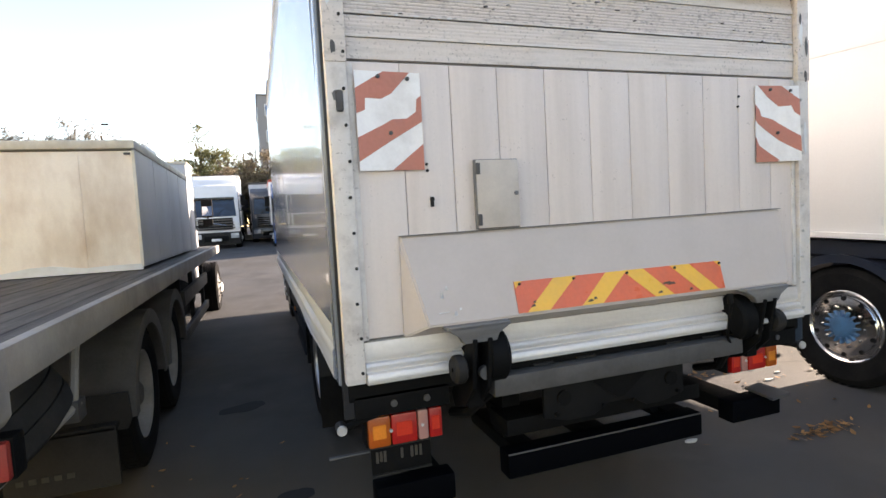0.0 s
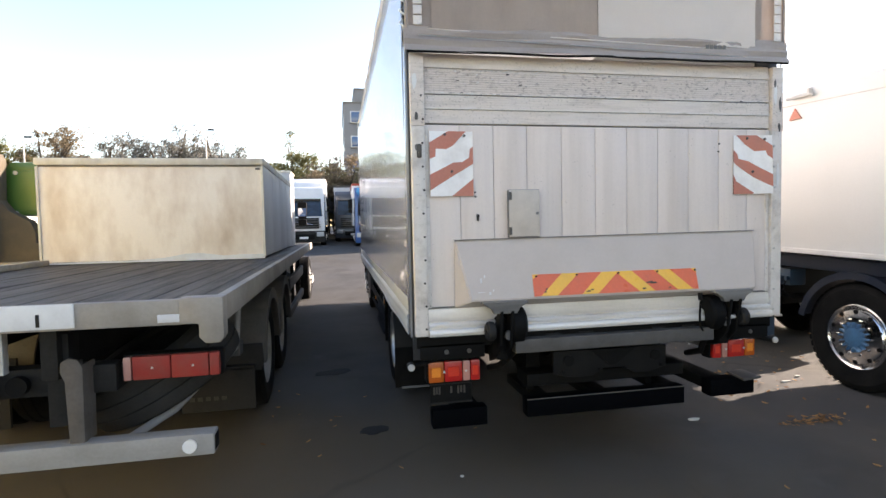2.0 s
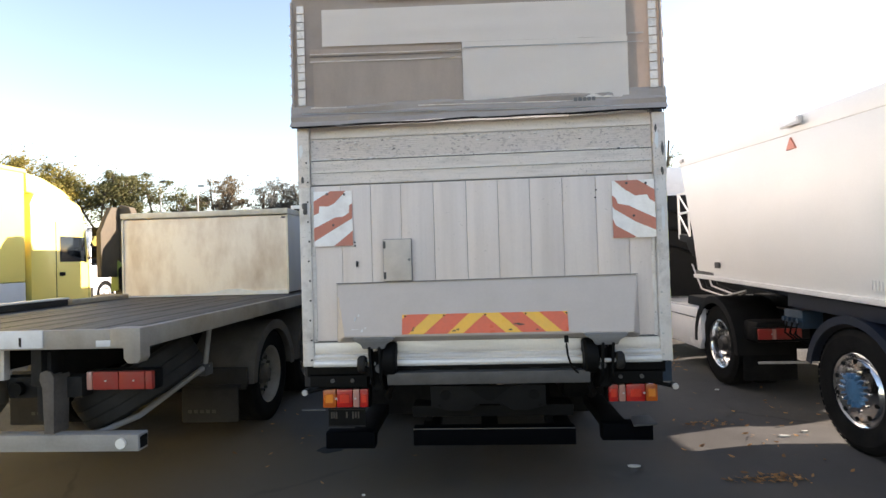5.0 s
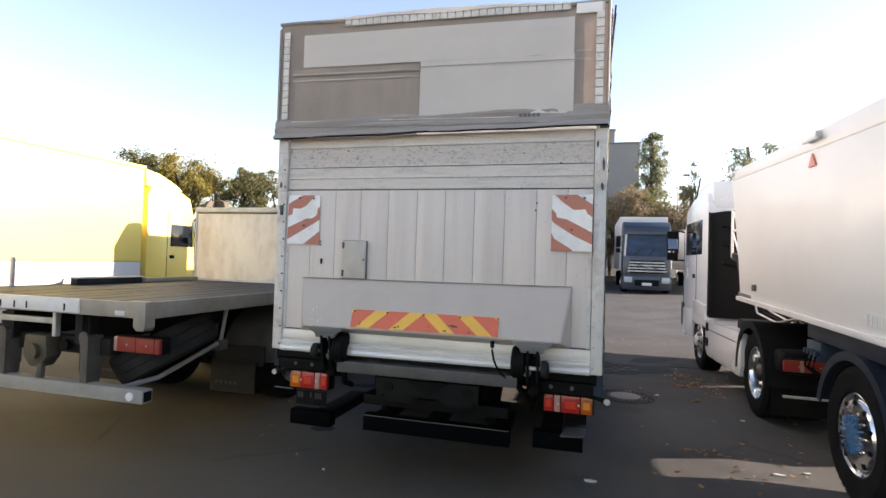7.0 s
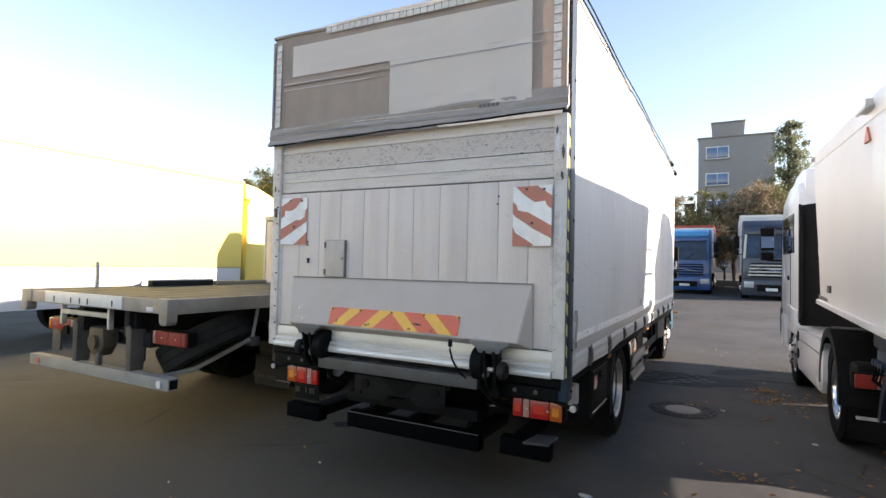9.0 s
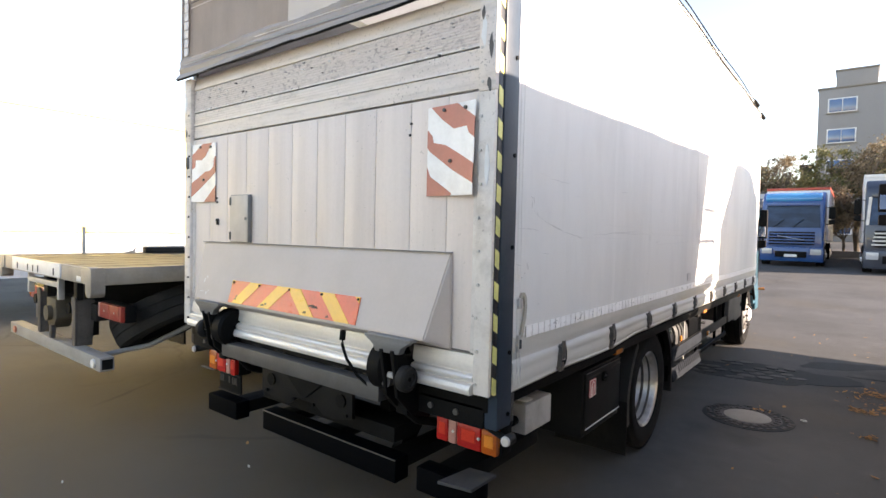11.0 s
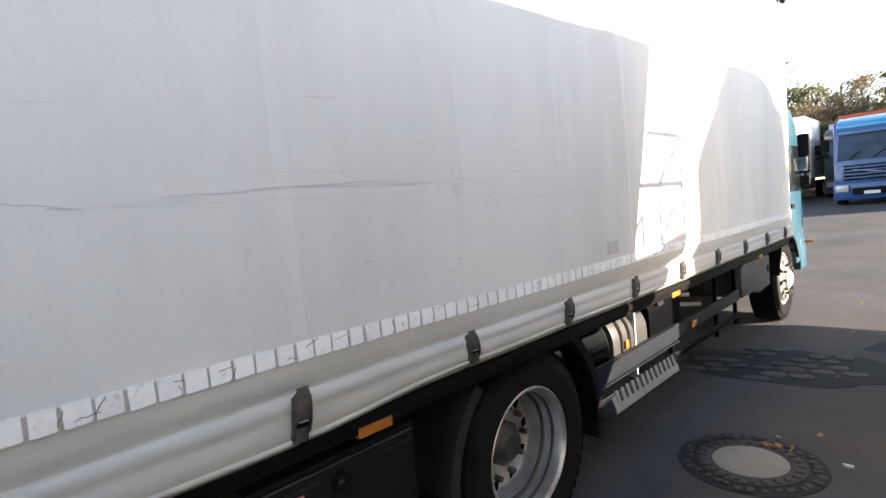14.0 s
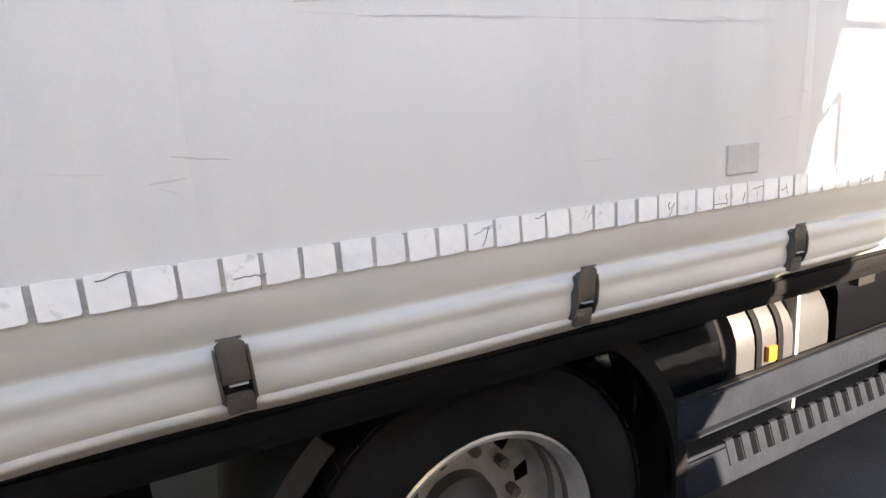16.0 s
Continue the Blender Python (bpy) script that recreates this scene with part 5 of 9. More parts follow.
# rear upper curtain with its repair patches
def rear_curtain():
    bm = B()
    nx, nz = 40, 14
    rows = []
    for j in range(nz + 1):
        row = []
        for i in range(nx + 1):
            x = -1.245 + 2.49 * i / nx
            z = 2.7 + (3.56 - 0.06 * (x + 1.24) / 2.48 - 2.7) * j / nz
            row.append(bm.verts.new((x, -0.004 + 0.006 * noise.noise(Vector((x * 2.2, z * 2, 1))), z)))
        rows.append(row)
    for a, b in zip(rows, rows[1:]):
        for k in range(nx):
            bm.faces.new((a[k], a[k + 1], b[k + 1], b[k]))
    bmesh.ops.solidify(bm, geom=bm.faces[:], thickness=0.03)
    c = part("rear_curtain", bm, REAR_TARP, TRUCK, "old taupe rear tarpaulin with pale repair patches")

    def sheet(name, x0, x1, z0, z1, m, y, wob=0.004, lab=""):
        bm = B()
        n, k = 24, 10
        g = [[bm.verts.new((x0 + (x1 - x0) * i / n, y + wob * noise.noise(Vector((x0 + i * 0.16, j * 0.4, z0 * 5))) - 0.006 * math.exp(-(((x1 - 0.25 - x0 - (x1 - x0) * i / n) + 0.25 * j / k) / 0.05) ** 2) * (1 if m is PATCH_WHITE else 0), z0 + (z1 - z0) * j / k - 0.05 * (x0 + (x1 - x0) * i / n + 1.24) / 2.48)) for i in range(n + 1)] for j in range(k + 1)]
        for j in range(k):
            for i in range(n):
                bm.faces.new((g[j][i], g[j][i + 1], g[j + 1][i + 1], g[j + 1][i]))
        bmesh.ops.solidify(bm, geom=bm.faces[:], thickness=0.004)
        return part(name, bm, m, c, lab)

    sheet("patch", -1.033, 1.02, 3.216, 3.47, PATCH_WHITE, -0.018)
    sheet("patch", -0.072, 1.024, 2.812, 3.2155, PATCH_WHITE, -0.018)
    sheet("patch", -1.1, -0.077, 2.8, 3.1, PATCH_TAUPE, -0.016)
    sheet("seam_band", -1.12, -0.077, 3.102, 3.2, PATCH_TAUPE, -0.015, 0.002)
    sheet("seam_line", -1.12, -0.077, 3.106, 3.115, PATCH_WHITE, -0.021, 0.002)
    sheet("seam_line", -1.12, -0.077, 3.14, 3.15, REAR_DARK, -0.02, 0.002)
    sheet("seam_line", -1.12, -0.077, 3.158, 3.166, PATCH_WHITE, -0.021, 0.002)
    sheet("seam_line", -0.06, 1.13, 3.172, 3.178, SCUFF2, -0.026, 0.002)
    sheet("seam_line", 1.03, 1.13, 3.23, 3.24, SCUFF2, -0.022, 0.002)
    sheet("seam_line", -1.18, 1.16, 2.745, 2.752, SCUFF, -0.036, 0.002)
    sheet("seam_line", -1.12, 1.13, 2.79, 2.797, PATCH_WHITE, -0.02, 0.002)
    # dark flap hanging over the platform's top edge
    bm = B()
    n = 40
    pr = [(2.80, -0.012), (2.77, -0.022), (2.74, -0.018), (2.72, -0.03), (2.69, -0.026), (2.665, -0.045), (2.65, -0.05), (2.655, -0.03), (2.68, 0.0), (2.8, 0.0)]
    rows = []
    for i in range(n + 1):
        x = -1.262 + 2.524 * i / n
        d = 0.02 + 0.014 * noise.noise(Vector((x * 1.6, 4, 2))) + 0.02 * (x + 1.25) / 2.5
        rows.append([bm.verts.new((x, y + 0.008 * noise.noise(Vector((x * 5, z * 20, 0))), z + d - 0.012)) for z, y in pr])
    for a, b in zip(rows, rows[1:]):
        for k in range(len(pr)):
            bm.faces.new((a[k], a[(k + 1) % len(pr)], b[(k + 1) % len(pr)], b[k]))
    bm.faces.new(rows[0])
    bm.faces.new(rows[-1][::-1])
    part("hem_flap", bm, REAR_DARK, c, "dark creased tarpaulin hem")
    bm = B()
    tube(bm, [(-1.25 + 2.5 * i / 24, -0.045, 2.654 + 0.012 * noise.noise(Vector((i * 0.3, 1, 1))) + 0.02 * i / 24) for i in range(25)], 0.007, 6)
    part("hem_cord", bm, DARK, c)
    # reflective pads along the top and both sides
    first = None
    spots = [(-0.66 + 0.058 * i, 3.545 - 0.05 * (-0.66 + 0.058 * i + 1.24) / 2.48) for i in range(29)]
    spots += [(-1.182, 2.835 + 0.058 * i) for i in range(12)] + [(1.188, 2.845 + 0.058 * i) for i in range(12)]
    for x, z in spots:
        if first is None:
            bm = B()
            bx(bm, -0.0255, 0.0255, -0.003, 0.003, -0.026, 0.026, 0.002, 1)
            first = part("reflective_pad", bm, PAD_DULL, c)
            first.location = (x, -0.02, z)
        else:
            twin("reflective_pad", first, (x, -0.02, z), c)
    # blurred print
    for i in range(5):
        bm = B()
        bx(bm, 0.66 + 0.03 * i, 0.682 + 0.03 * i, -0.026, -0.022, 2.75, 2.775)
        part("print_bar", bm, INK, c)
    # white plate at the top right corner
    bm = B()
    bx(bm, 1.03, 1.2, -0.024, -0.01, 3.44, 3.51, 0.003)
    part("corner_patch", bm, PATCH_WHITE, c)
    bm = B()
    tube(bm, [(-1.25 + 2.5 * i / 20, -0.01, 3.57 - 0.06 * i / 20 + 0.004 * math.sin(i)) for i in range(21)], 0.014, 8)
    part("top_bead", bm, REAR_DARK, c)
    for s in (-1, 1):
        bm = B()
        tube(bm, [(s * 1.245, -0.012, 2.68 + 0.85 * i / 20 + 0.0 * i) for i in range(21)], 0.01, 8)
        part("side_bead", bm, REAR_DARK, c)
    # lacing eyelets at the left edge
    for i in range(9):
        bm = B()
        tube(bm, [(-1.255, 0.0, 2.8 + 0.07 * i), (-1.275, 0.03, 2.83 + 0.07 * i), (-1.255, 0.07, 2.86 + 0.07 * i)], 0.006, 6)
        part("lacing", bm, WHITE, c)


rear_curtain()


# lift arms, beams, rollers
def lift_arm(x, s):
    bm = B()
    prism(bm, [(x - 0.135, 1.205), (x + 0.135, 1.205), (x + 0.12, 1.185), (x + 0.085, 1.165), (x + 0.07, 1.135), (x - 0.07, 1.135), (x - 0.085, 1.165), (x - 0.12, 1.185)], "y", -0.15, -0.11, 0.006)
    bx(bm, x - 0.135, x + 0.135, -0.15, -0.02, 1.192, 1.208, 0.004)
    a = part("lift_arm", bm, BEAM, TRUCK, "dark steel tail lift arm with rollers")
    for dx in (-0.035, 0.03):
        bm = B()
        prism(bm, [(-0.16, 1.15), (-0.09, 1.15), (0.0, 1.0), (0.14, 0.86), (0.1, 0.8), (-0.02, 0.84), (-0.12, 0.94)], "x", x + dx, x + dx + 0.018, 0.003)
        part("side_plate", bm, DARK, a)
    bm = B()
    bx(bm, x - 0.03, x + 0.04, -0.05, 0.1, 0.84, 1.1, 0.01)
    part("arm_core", bm, DARK, a)
    bm = B()
    lathe(bm, [(0.01, -0.026), (0.045, -0.026), (0.056, -0.016), (0.058, 0.0), (0.056, 0.016), (0.045, 0.026), (0.03, 0.028), (0.028, 0.02), (0.01, 0.02)], (x + s * 0.085, -0.11, 1.03), 24)
    part("roller", bm, DARKGREY, a, "grey rubber roller")
    bm = B()
    cyl(bm, (x - 0.06, -0.11, 1.03), (x + s * 0.08, -0.11, 1.03), 0.014, 10)
    part("roller_pin", bm, GALV, a)
    bm = B()
    cyl(bm, (x - s * 0.03, -0.12, 1.0), (x - s * 0.03, -0.09, 1.0), 0.028, 14)
    part("pivot_boss", bm, GREYSTEEL, a)
    bm = B()
    lathe(bm, [(0.02, -0.05), (0.1, -0.05), (0.115, -0.035), (0.115, 0.035), (0.1, 0.05), (0.02, 0.05)], (x - s * 0.09, -0.03, 1.05), 20)
    part("lift_drum", bm, DARK, a)
    bm = B()
    tube(bm, [(x - s * 0.12, -0.03, 1.09), (x - s * 0.13, -0.05, 0.98), (x - s * 0.1, 0.0, 0.88), (x - s * 0.04, 0.12, 0.76), (x - s * 0.02, 0.3, 0.7)], 0.022, 8)
    part("hose", bm, PLASTIC, a)
    a.location = (0, 0.03, 0.012)


lift_arm(-0.715, -1)
lift_arm(0.8, 1)
bm = B()
bx(bm, -0.64, 0.7, -0.06, 0.02, 0.893, 0.975, 0.008)
beam = part("lift_beam", bm, GREYSTEEL, TRUCK, "grey steel tail lift cross beam")
bm = B()
bx(bm, -0.6, 0.7, 0.025, 0.08, 0.95, 1.004, 0.006)
part("lift_rail", bm, DARK, TRUCK)
for x in (-0.42, -0.2, 0.3, 0.52):
    bm = B()
    bx(bm, x, x + 0.1, 0.008, 0.02, 0.948, 0.985, 0.003)
    part("rail_lug", bm, DARKGREY, TRUCK)
# bracket plate with holes behind the beam
bm = B()
prism(bm, [(-0.36, 0.86), (0.42, 0.86), (0.42, 0.72), (0.3, 0.69), (0.2, 0.69), (0.12, 0.735), (-0.02, 0.735), (-0.1, 0.69), (-0.24, 0.69), (-0.36, 0.72)], "y", 0.04, 0.06, 0.003)
br = part("bracket_plate", bm, PLASTIC, TRUCK, "dark steel hitch bracket plate")
for x in (-0.26, 0.34):
    bm = B()
    cyl(bm, (x, 0.03, 0.8), (x, 0.04, 0.8), 0.035, 16)
    part("hole_rim", bm, DARK, br)
for x in (-0.3, -0.05, 0.12, 0.38):
    bm = B()
    cyl(bm, (x, 0.028, 0.73), (x, 0.04, 0.73), 0.01, 8)
    part("bolt", bm, DARK, br)
bm = B()
prism(bm, [(-0.12, 0.86), (0.2, 0.86), (0.06, 0.76), (0.02, 0.76)], "y", 0.03, 0.045)
part("bracket_gusset", bm, DARK, br)
bm = B()
bx(bm, -0.5, 0.62, 0.14, 0.34, 0.62, 0.7, 0.01)
part("rear_cross_member", bm, DARK, TRUCK)
# cable from the fairing
bm = B()
tube(bm, [(0.54, -0.13, 1.2), (0.54, -0.14, 1.15), (0.55, -0.12, 1.08), (0.58, -0.08, 1.0), (0.63, -0.05, 0.95)], 0.007, 8)
cable = part("lift_cable", bm, DARK, TRUCK, "thin black cable")
bm = B()
cyl(bm, (0.54, -0.135, 1.215), (0.54, -0.14, 1.17), 0.014, 10)
part("plug", bm, DARK, cable)


# under-run bar and side blocks
def underrun(x0, x1, y0, y1, z0, z1, lab):
    bm = B()
    bx(bm, x0, x1, y0, y1, z0, z1, 0.008)
    return part("underrun_bar", bm, FUEL_BLACK, TRUCK, lab)


ub = underrun(-0.5, 0.63, 0.14, 0.24, 0.42, 0.54, "black steel under-run bar")
for x in (-0.44, -0.02, 0.5):
    bm = B()
    bx(bm, x, x + 0.12, 0.24, 0.75, 0.47, 0.535, 0.006)
    part("bar_arm", bm, DARK, ub)
bm = B()
bx(bm, -0.5, 0.63, 0.135, 0.142, 0.534, 0.541, 0.002)
part("bright_edge", bm, GREYSTEEL, ub)
for x in (-0.43, 0.45):
    bm = B()
    prism(bm, [(0.3, 0.5), (0.42, 0.5), (0.7, 0.8), (0.58, 0.86)], "x", x, x + 0.05)
    part("hanger", bm, DARK, ub)
left_block = underrun(-1.12, -0.77, 0.12, 0.22, 0.41, 0.525, "black steel side under-run block")
bm = B()
bx(bm, -0.95, -0.8, 0.22, 0.9, 0.43, 0.51, 0.006)
part("bar_arm", bm, DARK, left_block)
right_block = underrun(0.8, 1.14, 0.1, 0.2, 0.46, 0.575, "black steel side under-run block with a loose plate")
bm = B()
bx(bm, 0.84, 0.99, 0.2, 0.95, 0.48, 0.56, 0.006)
part("bar_arm", bm, DARK, right_block)
bm = B()
prism(bm, [(0.99, 0.02), (1.15, 0.05), (1.155, 0.24), (1.02, 0.22)], "z", 0.577, 0.592, 0.003)
part("pale_plate", bm, BOXGREY, right_block, "loose grey metal plate")

# rear lamps with carriers
for s in (-1, 1):
    bm = B()
    bx(bm, s * 1.0 - 0.2, s * 1.0 + 0.2, 0.05, 0.16, 0.86, 0.955, 0.006)
    c = part("lamp_carrier", bm, DARK, TRUCK)
    for dx in (-0.06, 0.08):
        bm = B()
        cyl(bm, (s * 0.98 + dx, 0.042, 0.905), (s * 0.98 + dx, 0.05, 0.905), 0.014, 12)
        part("bolt", bm, GREYSTEEL, c)
tail_lamp(TRUCK, -1.14, -0.81, 0.16, 0.695, 0.825, [(1.1, LENS_ORANGE), (1.3, LENS_RED), (0.55, LENS_CLEAR), (0.7, LENS_RED)])
tail_lamp(TRUCK, 0.865, 1.2, 0.19, 0.705, 0.825, [(0.7, LENS_RED), (0.5, LENS_CLEAR), (1.35, LENS_RED), (0.85, LENS_ORANGE)])
bm = B()
bx(bm, -1.12, -0.85, 0.2, 0.212, 0.54, 0.672, 0.004)
PLATE = part("number_plate", bm, DARK, TRUCK, "grimy plate with an unreadable row of characters")
for i, u in enumerate((-1.1, -1.083, -1.066, -0.99, -0.945, -0.925, -0.905)):
    bm = B()
    bx(bm, u, u + 0.011, 0.194, 0.2, 0.6 + 0.004 * (i % 2), 0.648)
    part("character_bar", bm, DUSTY, PLATE)
for z in (0.545, 0.667):
    bm = B()
    bx(bm, -1.12, -0.85, 0.192, 0.2, z - 0.004, z + 0.004, 0.001, 1)
    part("plate_rim", bm, DARKGREY, PLATE)
# clearance lamps on rubber stalks
for s, x, z in ((-1, -1.25, 0.815), (1, 1.29, 0.825)):
    bm = B()
    cyl(bm, (x - s * 0.16, 0.13, z + 0.03), (x - s * 0.02, 0.11, z), 0.014, 10)
    st = part("clearance_lamp", bm, DARK, TRUCK, "white marker lamp on a rubber stalk")
    bm = B()
    cyl(bm, (x, 0.085, z), (x, 0.135, z), 0.023, 18)
    part("lamp_body", bm, DARKGREY, st)
    bm = B()
    cyl(bm, (x, 0.075, z), (x, 0.087, z), 0.019, 18, 0.022)
    part("lens", bm, GALV, st)
bm = B()
bx(bm, -1.3, -1.13, 0.16, 0.18, 0.668, 0.676, 0.002)
part("marker_bracket", bm, GREYSTEEL, TRUCK)

# control box and its bracket on the right-hand side
bm = B()
bx(bm, 1.03, 1.16, 0.49, 0.765, 0.695, 0.845, 0.012)
CB = part("control_box", bm, GALV, TRUCK, "scuffed grey control box")
bm = B()
bx(bm, 1.04, 1.14, 0.53, 0.6, 0.845, 0.853, 0.004)
part("box_lid_plate", bm, WHITE, CB)
bm = B()
cyl(bm, (1.1, 0.45, 0.76), (1.1, 0.49, 0.76), 0.022, 12)
part("gland", bm, DARK, CB)
bm = B()
tube(bm, [(1.1, 0.45, 0.76), (1.12, 0.38, 0.77), (1.14, 0.32, 0.81), (1.12, 0.24, 0.86)], 0.012, 8)
part("conduit", bm, DARKGREY, CB)
bm = B()
bx(bm, 1.02, 1.06, 0.24, 0.5, 0.79, 0.82, 0.004)
bx(bm, 1.02, 1.1, 0.22, 0.26, 0.74, 0.95, 0.004)
part("box_bracket", bm, GREYSTEEL, CB)
bm = B()
cyl(bm, (1.222, 0.23, 0.86), (1.222, 0.23, 0.99), 0.016, 10)
part("hinge_pin", bm, GREYSTEEL, TRUCK)

# strap handle at the curtain's rear edge
bm = B()
pts = [(0.225, 1.4), (0.235, 1.415), (0.25, 1.415), (0.262, 1.4), (0.268, 1.36), (0.262, 1.31), (0.246, 1.27), (0.235, 1.23)]
left, right = [], []
for k, p in enumerate(pts):
    a, b = pts[max(k - 1, 0)], pts[min(k + 1, len(pts) - 1)]
    d = Vector((b[0] - a[0], b[1] - a[1])).normalized() * 0.009
    left.append((p[0] - d.y, p[1] + d.x))
    right.append((p[0] + d.y, p[1] - d.x))
prism(bm, left + right[::-1], "x", 1.258, 1.267)
SH = part("curtain_strap", bm, STRAP, TRUCK, "curved grey webbing strap")
for z0, z1 in ((1.355, 1.4), (1.165, 1.24)):
    bm = B()
    bx(bm, 1.253, 1.266, 0.212, 0.236, z0, z1, 0.004)
    pl = part("strap_plate", bm, GALV, SH)
bm = B()
bx(bm, 1.26, 1.272, 0.218, 0.23, 1.182, 1.222, 0.003)
part("strap_pin", bm, BUCKLE, SH)
# vertical welded seam by the rear edge of the curtain
for y in (0.215, 0.245):
    bm = B()
    tube(bm, [(CURTAIN_R.closest_point_on_mesh((1.3, y, 1.02 + 2.4 * i / 60))[1].x + 0.0005, y + 0.002 * math.sin(i / 3), 1.02 + 2.4 * i / 60) for i in range(61)], 0.002, 6)
    part("weld_seam", bm, TARP, CURTAIN_R)

# black toolbox with its sign
bm = B()
bx(bm, 0.72, 1.145, 1.2, 1.83, 0.46, 0.868, 0.015)
TB = part("toolbox", bm, PLASTIC, TRUCK, "black plastic toolbox with a red and white sign")
bm = B()
bx(bm, 1.145, 1.158, 1.222, 1.812, 0.512, 0.85, 0.012)
part("lid", bm, PLASTIC, TB)
for z0, z1, m in ((0.846, 0.851, GREYSTEEL), (0.509, 0.515, GALV)):
    bm = B()
    bx(bm, 1.154, 1.162, 1.235, 1.805, z0, z1, 0.002, 1)
    part("lid_edge", bm, m, TB)
for y0, y1 in ((1.24, 1.43), (1.66, 1.8)):
    bm = B()
    bx(bm, 1.156, 1.164, y0, y1, 0.812, 0.822, 0.003)
    part("lid_groove", bm, DARKGREY, TB)
bm = B()
cyl(bm, (1.158, 1.5, 0.785), (1.176, 1.5, 0.785), 0.034, 18)
bx(bm, 1.17, 1.186, 1.47, 1.53, 0.779, 0.791, 0.003)
part("lock", bm, DARK, TB)
bm = B()
cyl(bm, (1.175, 1.49, 0.79), (1.181, 1.49, 0.79), 0.012, 12)
part("lock_face", bm, GREYSTEEL, TB)
bm = B()
bx(bm, 1.158, 1.161, 1.274, 1.372, 0.694, 0.802, 0.001, 1)
SIGN = part("extinguisher_sign", bm, SIGN_RED, TB, "red sign with a white pictogram")
for y0, y1, z0, z1 in ((1.277, 1.281, 0.698, 0.798), (1.365, 1.369, 0.698, 0.798), (1.281, 1.365, 0.698, 0.702), (1.281, 1.365, 0.794, 0.798), (1.296, 1.302, 0.708, 0.756), (1.316, 1.32, 0.708, 0.756), (1.302, 1.316, 0.706, 0.711), (1.302, 1.316, 0.753, 0.758), (1.306, 1.313, 0.758, 0.772)):
    bm = B()
    bx(bm, 1.161, 1.163, y0, y1, z0, z1)
    part("pictogram_line", bm, WHITE, SIGN)
bm = B()
tube(bm, [(1.162, 1.31, 0.77), (1.162, 1.33, 0.785), (1.162, 1.346, 0.778), (1.162, 1.35, 0.76), (1.162, 1.342, 0.74), (1.162, 1.336, 0.71)], 0.003, 6)
part("pictogram_line", bm, WHITE, SIGN)

# amber side markers
for y in (1.61, 4.08, 6.1):
    bm = B()
    bx(bm, 1.19, 1.222, y - 0.068, y + 0.068, 0.918, 0.975, 0.006)
    part("side_marker", bm, AMBER, TRUCK, "amber side marker lamp")
bm = B()
bx(bm, 1.18, 1.21, 3.81, 3.9, 0.9, 0.965, 0.006)
part("marker_bracket", bm, DARKGREY, TRUCK)

# wheels
wheel(TRUCK, (1.0, 2.54, 0.465), 0.465, 0.28, 0.285, 1, "dish")
wheel(TRUCK, (-1.0, 2.54, 0.465), 0.465, 0.28, 0.285, -1, "dish")
for s in (-1, 1):
    bm = B()
    lathe(bm, [(a, x) for a, x in tyre_profile(0.465, 0.26, 0.285)], (s * 0.68, 2.54, 0.465), 36)
    part("inner_tyre", bm, RUBBER, TRUCK)
wheel(TRUCK, (0.96, 7.55, 0.511), 0.465, 0.28, 0.285, 1, "front")
wheel(TRUCK, (-0.96, 7.55, 0.511), 0.465, 0.28, 0.285, -1, "front")
for s in (-1, 1):
    arch("mudguard", TRUCK, 2.54, 0.465, s * 0.55, s * 1.16, 0.605, -14, 52, PLASTIC, 0.02, 0.045)
    arch("mudguard", TRUCK, 2.54, 0.465, s * 0.55, s * 1.16, 0.575, 131, 195, MUDGUARD, 0.02, 0.05)
    bm = B()
    bx(bm, s * 0.62, s * 1.16, 1.96, 1.98, 0.12, 0.5, 0.004)
    part("mud_flap", bm, RUBBER, TRUCK)

